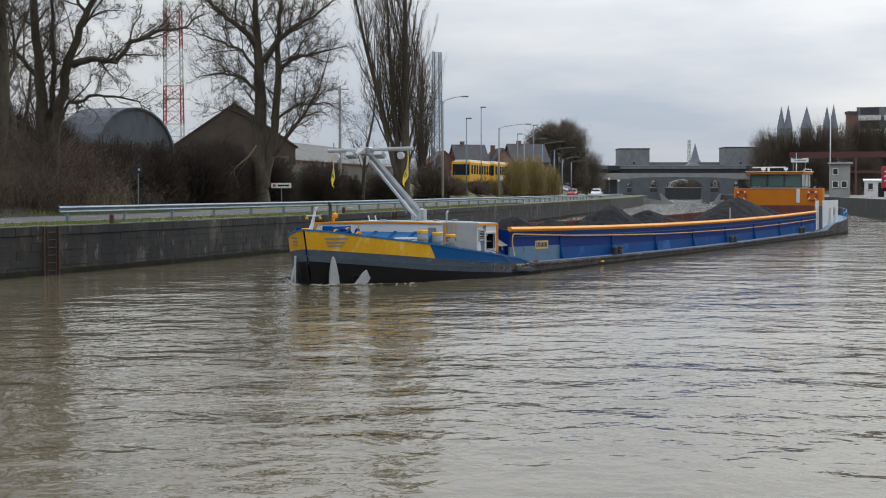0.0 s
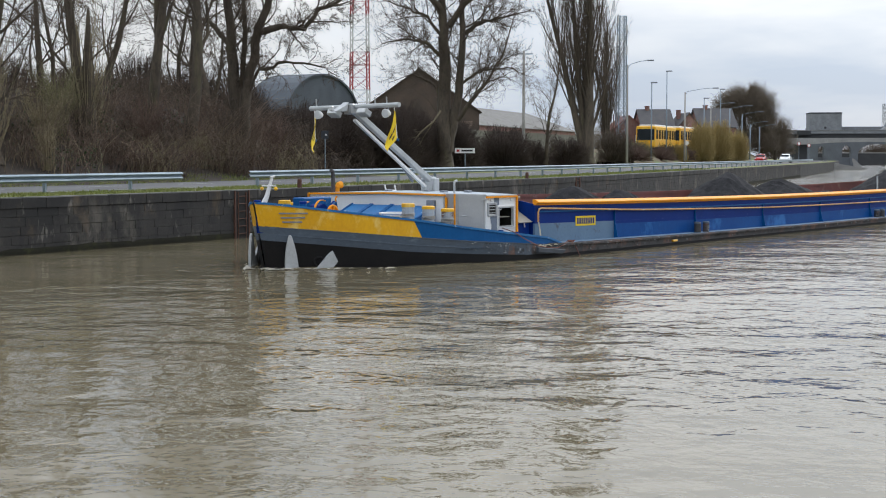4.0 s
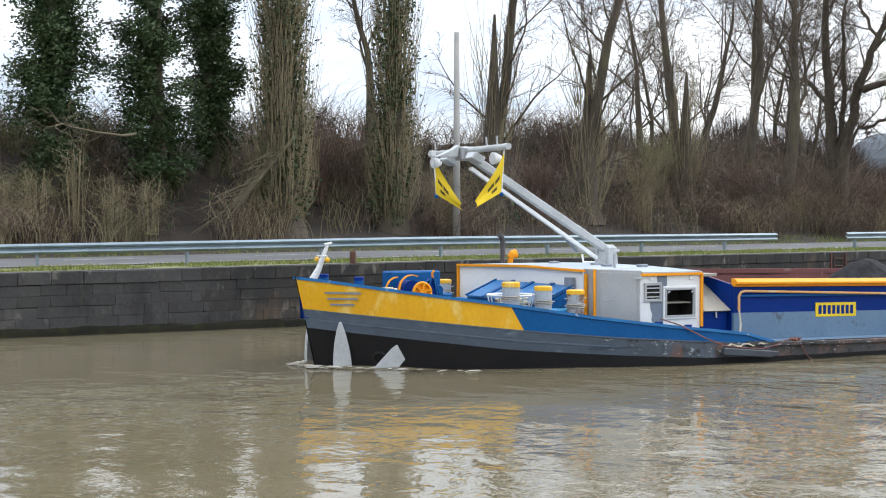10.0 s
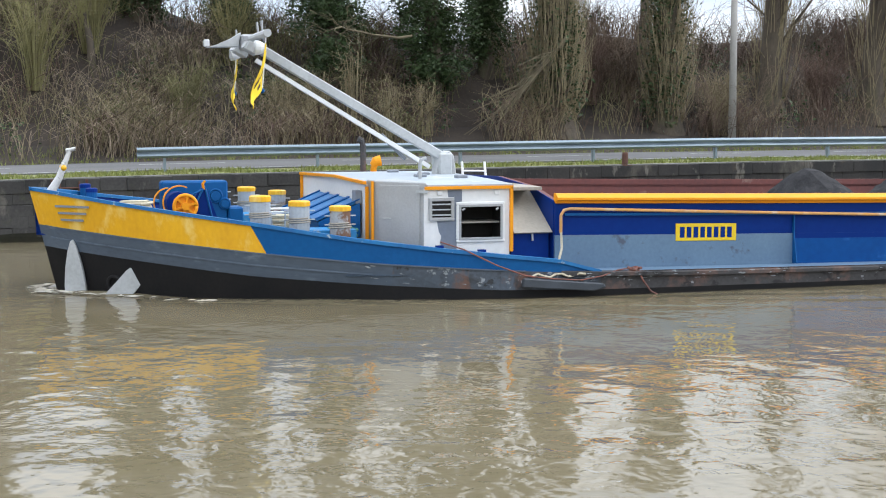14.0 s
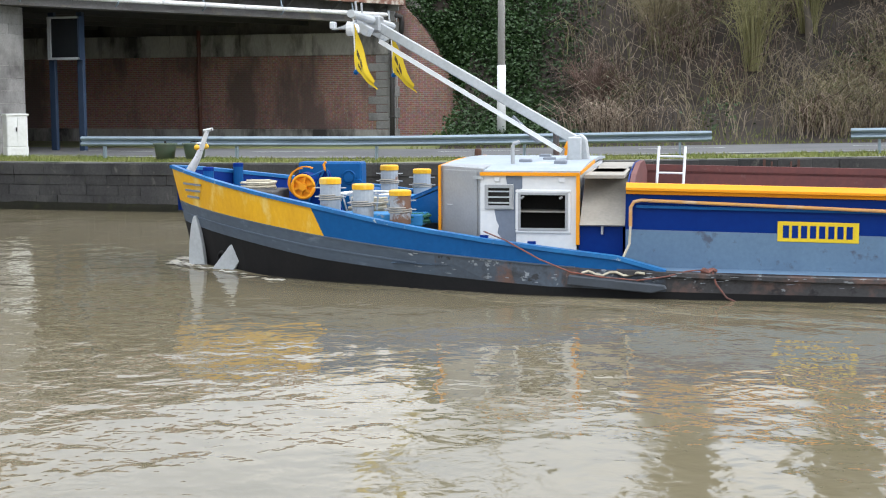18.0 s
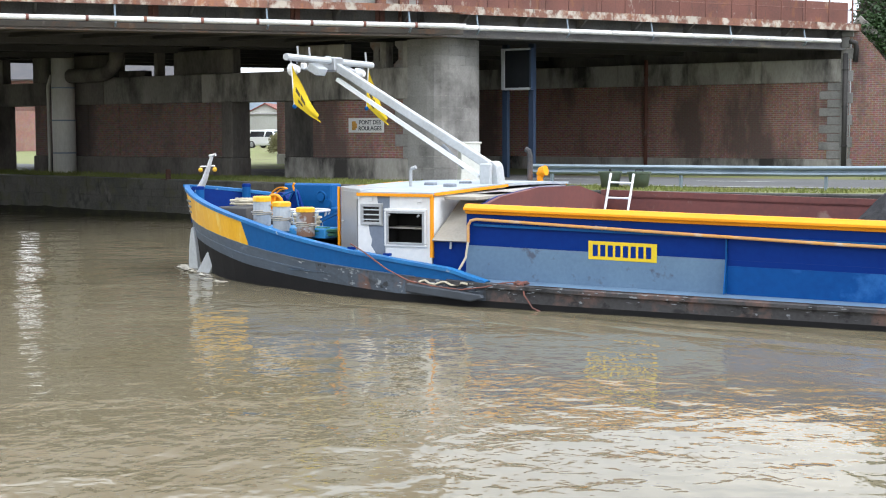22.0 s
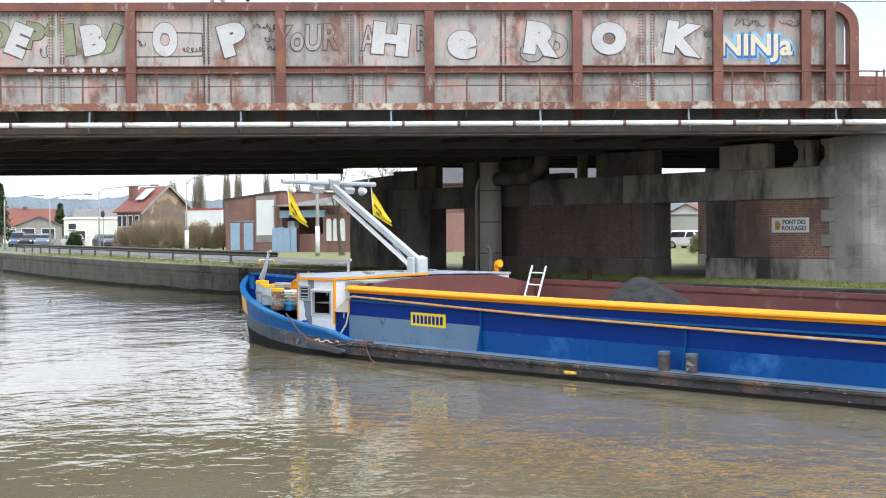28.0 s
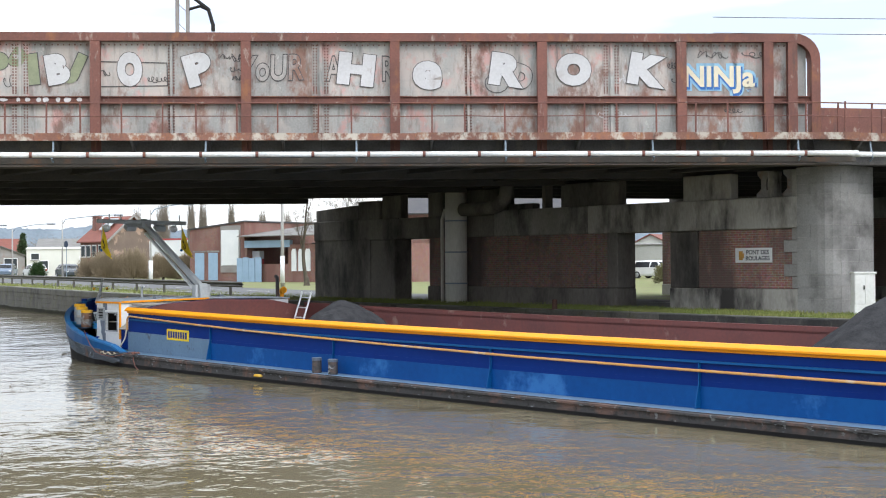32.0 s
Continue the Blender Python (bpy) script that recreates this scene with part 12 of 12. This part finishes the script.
for k, (x, y, w, h) in enumerate(((-160, -52, 16, 7), (-165, -40, 18, 8), (-170, -62, 16, 7), (-150, -20, 16, 7), (-220, -135, 22, 7), (-230, -120, 20, 7), (-250, -150, 24, 8))):
    dome_tree(x, y, 1.5, w, h, M_FARTWIG, 900, 110 + k, "distant bare tree clump downstream", 0.3)

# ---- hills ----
# distance haze is painted into the hills' blue-grey base colour
M_HILL = material("hazed_wooded_hills", (0.17, 0.205, 0.235), 1.0, second=(0.12, 0.15, 0.175), scale=0.03, grain=0.25, bump=0)
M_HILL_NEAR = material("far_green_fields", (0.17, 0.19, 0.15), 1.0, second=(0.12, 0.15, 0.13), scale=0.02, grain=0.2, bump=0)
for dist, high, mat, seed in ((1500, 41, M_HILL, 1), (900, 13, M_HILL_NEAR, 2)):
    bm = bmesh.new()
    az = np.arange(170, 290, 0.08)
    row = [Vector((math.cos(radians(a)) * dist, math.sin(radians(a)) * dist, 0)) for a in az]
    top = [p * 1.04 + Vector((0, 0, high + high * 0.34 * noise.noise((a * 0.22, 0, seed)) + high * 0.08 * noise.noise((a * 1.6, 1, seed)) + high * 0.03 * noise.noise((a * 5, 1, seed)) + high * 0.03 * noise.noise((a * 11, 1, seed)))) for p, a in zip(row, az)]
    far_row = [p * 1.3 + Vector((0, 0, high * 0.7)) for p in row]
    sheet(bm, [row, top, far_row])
    solo("backdrop", bm, mat, "low wooded hills on the horizon, blue-grey haze in their colour", "hills", kind="structure", smooth=True)
for kind, x, y, sc, turn in (("ash_a", -38.5, 104.5, 1.25, 20), ("ash_b", -34.5, 107.5, 1.25, 110), ("ash_c", -31.5, 104, 0.95, 200), ("ash_b", -42, 101, 1.2, 300)):
    tree(kind, 0, 0, "bare many-limbed tree in the thicket on the bank", sc, turn, "trees on the bank", (x, y, 1.6))

# ---- stones of the quay that the camera passes nearest ----
def emit(k, c, m):
    piece("stone", BLOCKS[k][c], quay_wall, m)


lay_quay(413, 450, emit)
joined_pieces("stone_courses", rest, quay_wall, M_STONE_SHADED, "stained stone courses upstream along the quay, shade in their colour")
joined_pieces("stone_courses", down, quay_wall, M_STONE_LIFTED, "grey stone courses downstream with olive patches, brightened against the bridge's shade")


# ---- what moves ----
def motions():
    walk(barge, [
        (0, pose(-4.20, 42.80, 0, 0, 0, 62.60)),
        (1, pose(-5.53, 40.60, 0, 0, 0, 62.00)),
        (2, pose(-6.82, 38.62, 0, 0, 0, 61.32)),
        (3, pose(-8.07, 36.66, 0, 0, 0, 60.68)),
        (4, pose(-9.28, 34.82, 0, 0, 0, 60.14)),
        (5, pose(-10.51, 32.72, 0, 0, 0, 59.69)),
        (6, pose(-11.70, 30.55, 0, 0, 0, 59.65)),
        (7, pose(-12.86, 28.36, 0, 0, 0, 59.75)),
        (8, pose(-14.00, 26.16, 0, 0, 0, 59.88)),
        (9, pose(-15.14, 23.97, 0, 0, 0, 59.86)),
        (10, pose(-16.28, 21.79, 0, 0, 0, 59.77)),
        (11, pose(-17.41, 19.62, 0, 0, 0, 59.63)),
        (12, pose(-18.54, 17.45, 0, 0, 0, 59.47)),
        (13, pose(-19.65, 15.26, 0, 0, 0, 59.39)),
        (14, pose(-20.76, 13.02, 0, 0, 0, 59.36)),
        (15, pose(-21.86, 10.74, 0, 0, 0, 59.49)),
        (16, pose(-22.98, 8.53, 0, 0, 0, 59.57)),
        (17, pose(-24.12, 6.37, 0, 0, 0, 59.59)),
        (18, pose(-25.28, 4.25, 0, 0, 0, 59.67)),
        (19, pose(-26.48, 2.15, 0, 0, 0, 59.77)),
        (20, pose(-27.69, 0.07, 0, 0, 0, 59.90)),
        (21, pose(-28.90, -1.99, 0, 0, 0, 59.92)),
        (22, pose(-30.14, -4.00, 0, 0, 0, 59.72)),
        (23, pose(-31.43, -5.98, 0, 0, 0, 59.39)),
        (24, pose(-32.79, -7.91, 0, 0, 0, 58.98)),
        (25, pose(-34.20, -9.82, 0, 0, 0, 58.60)),
        (26, pose(-35.45, -11.67, 0, 0, 0, 58.36)),
        (27, pose(-36.87, -13.46, 0, 0, 0, 57.63)),
        (28, pose(-38.44, -15.23, 0, 0, 0, 56.64)),
        (29, pose(-40.07, -16.97, 0, 0, 0, 55.55)),
        (30, pose(-41.68, -18.71, 0, 0, 0, 54.56)),
        (31, pose(-43.20, -20.46, 0, 0, 0, 53.84)),
        (32, pose(-44.55, -22.22, 0, 0, 0, 53.57)),
    ])
    late = [(18, -38), (19, -25), (20, -12), (21, -5), (22, 2), (23, 0), (24, 8), (25, 5), (26.5, 14), (28, 22), (29, 15), (30, 25), (32, 12)]
    # the flag on the far side first, then the near one
    swing_a = [(0, -168), (2, -164), (4, -156), (5, -148), (6, -128), (7, -96), (8, -60), (9, -36), (10, -42), (11, -58), (12, -72), (13, -98), (13.5, -108), (14.5, -105), (15.5, -150), (16, -105), (16.5, -62), (17, -95), (17.5, -62)] + late
    swing_b = [(0, -172), (2, -174), (4, -178), (5, -180), (6, -184), (7, -188), (8, -192), (9, -196), (10, -198), (11, -202), (12, -200), (13, -130), (13.5, -116), (14.5, -118), (15, -75), (15.5, -35), (16, -62), (16.5, -58), (17, -92), (17.5, -62)] + late
    for k, (f, swing) in enumerate(zip(flags, (swing_b, swing_a))):
        y = (-1.55, 1.28)[k]
        walk(f, [(t, pose(3.68, y, 4.12, 6 * math.sin(t * 2.1 + k), 5 * math.sin(t * 1.7 + k), a + 7 * math.sin(t * 1.3 + k * 2))) for t, a in swing])

    # the van drives upstream along the road at a steady speed
    rows = []
    for t in [0, 4, 8] + [8.5 + 0.5 * k for k in range(15)] + [20, 25, 32]:
        s = 461.6 + 8.9 * (t - 13)
        p = along(s, 5.2, up=0.03)
        rows.append((t, pose(p.x, p.y, p.z, 0, 0, heading(s) - 4)))
    walk(van, rows)
    for w in van_wheels:
        q = w.location.copy()
        turns = [(10.4 + 0.05 * k, k * 77.0) for k in range(92)]
        walk(w, [(0, pose(q.x, q.y, q.z, 0, 0, 0))] + [(t, pose(q.x, q.y, q.z, 0, a % 360, 0)) for t, a in turns] + [(32, pose(q.x, q.y, q.z, 0, turns[-1][1] % 360, 0))])


motions()
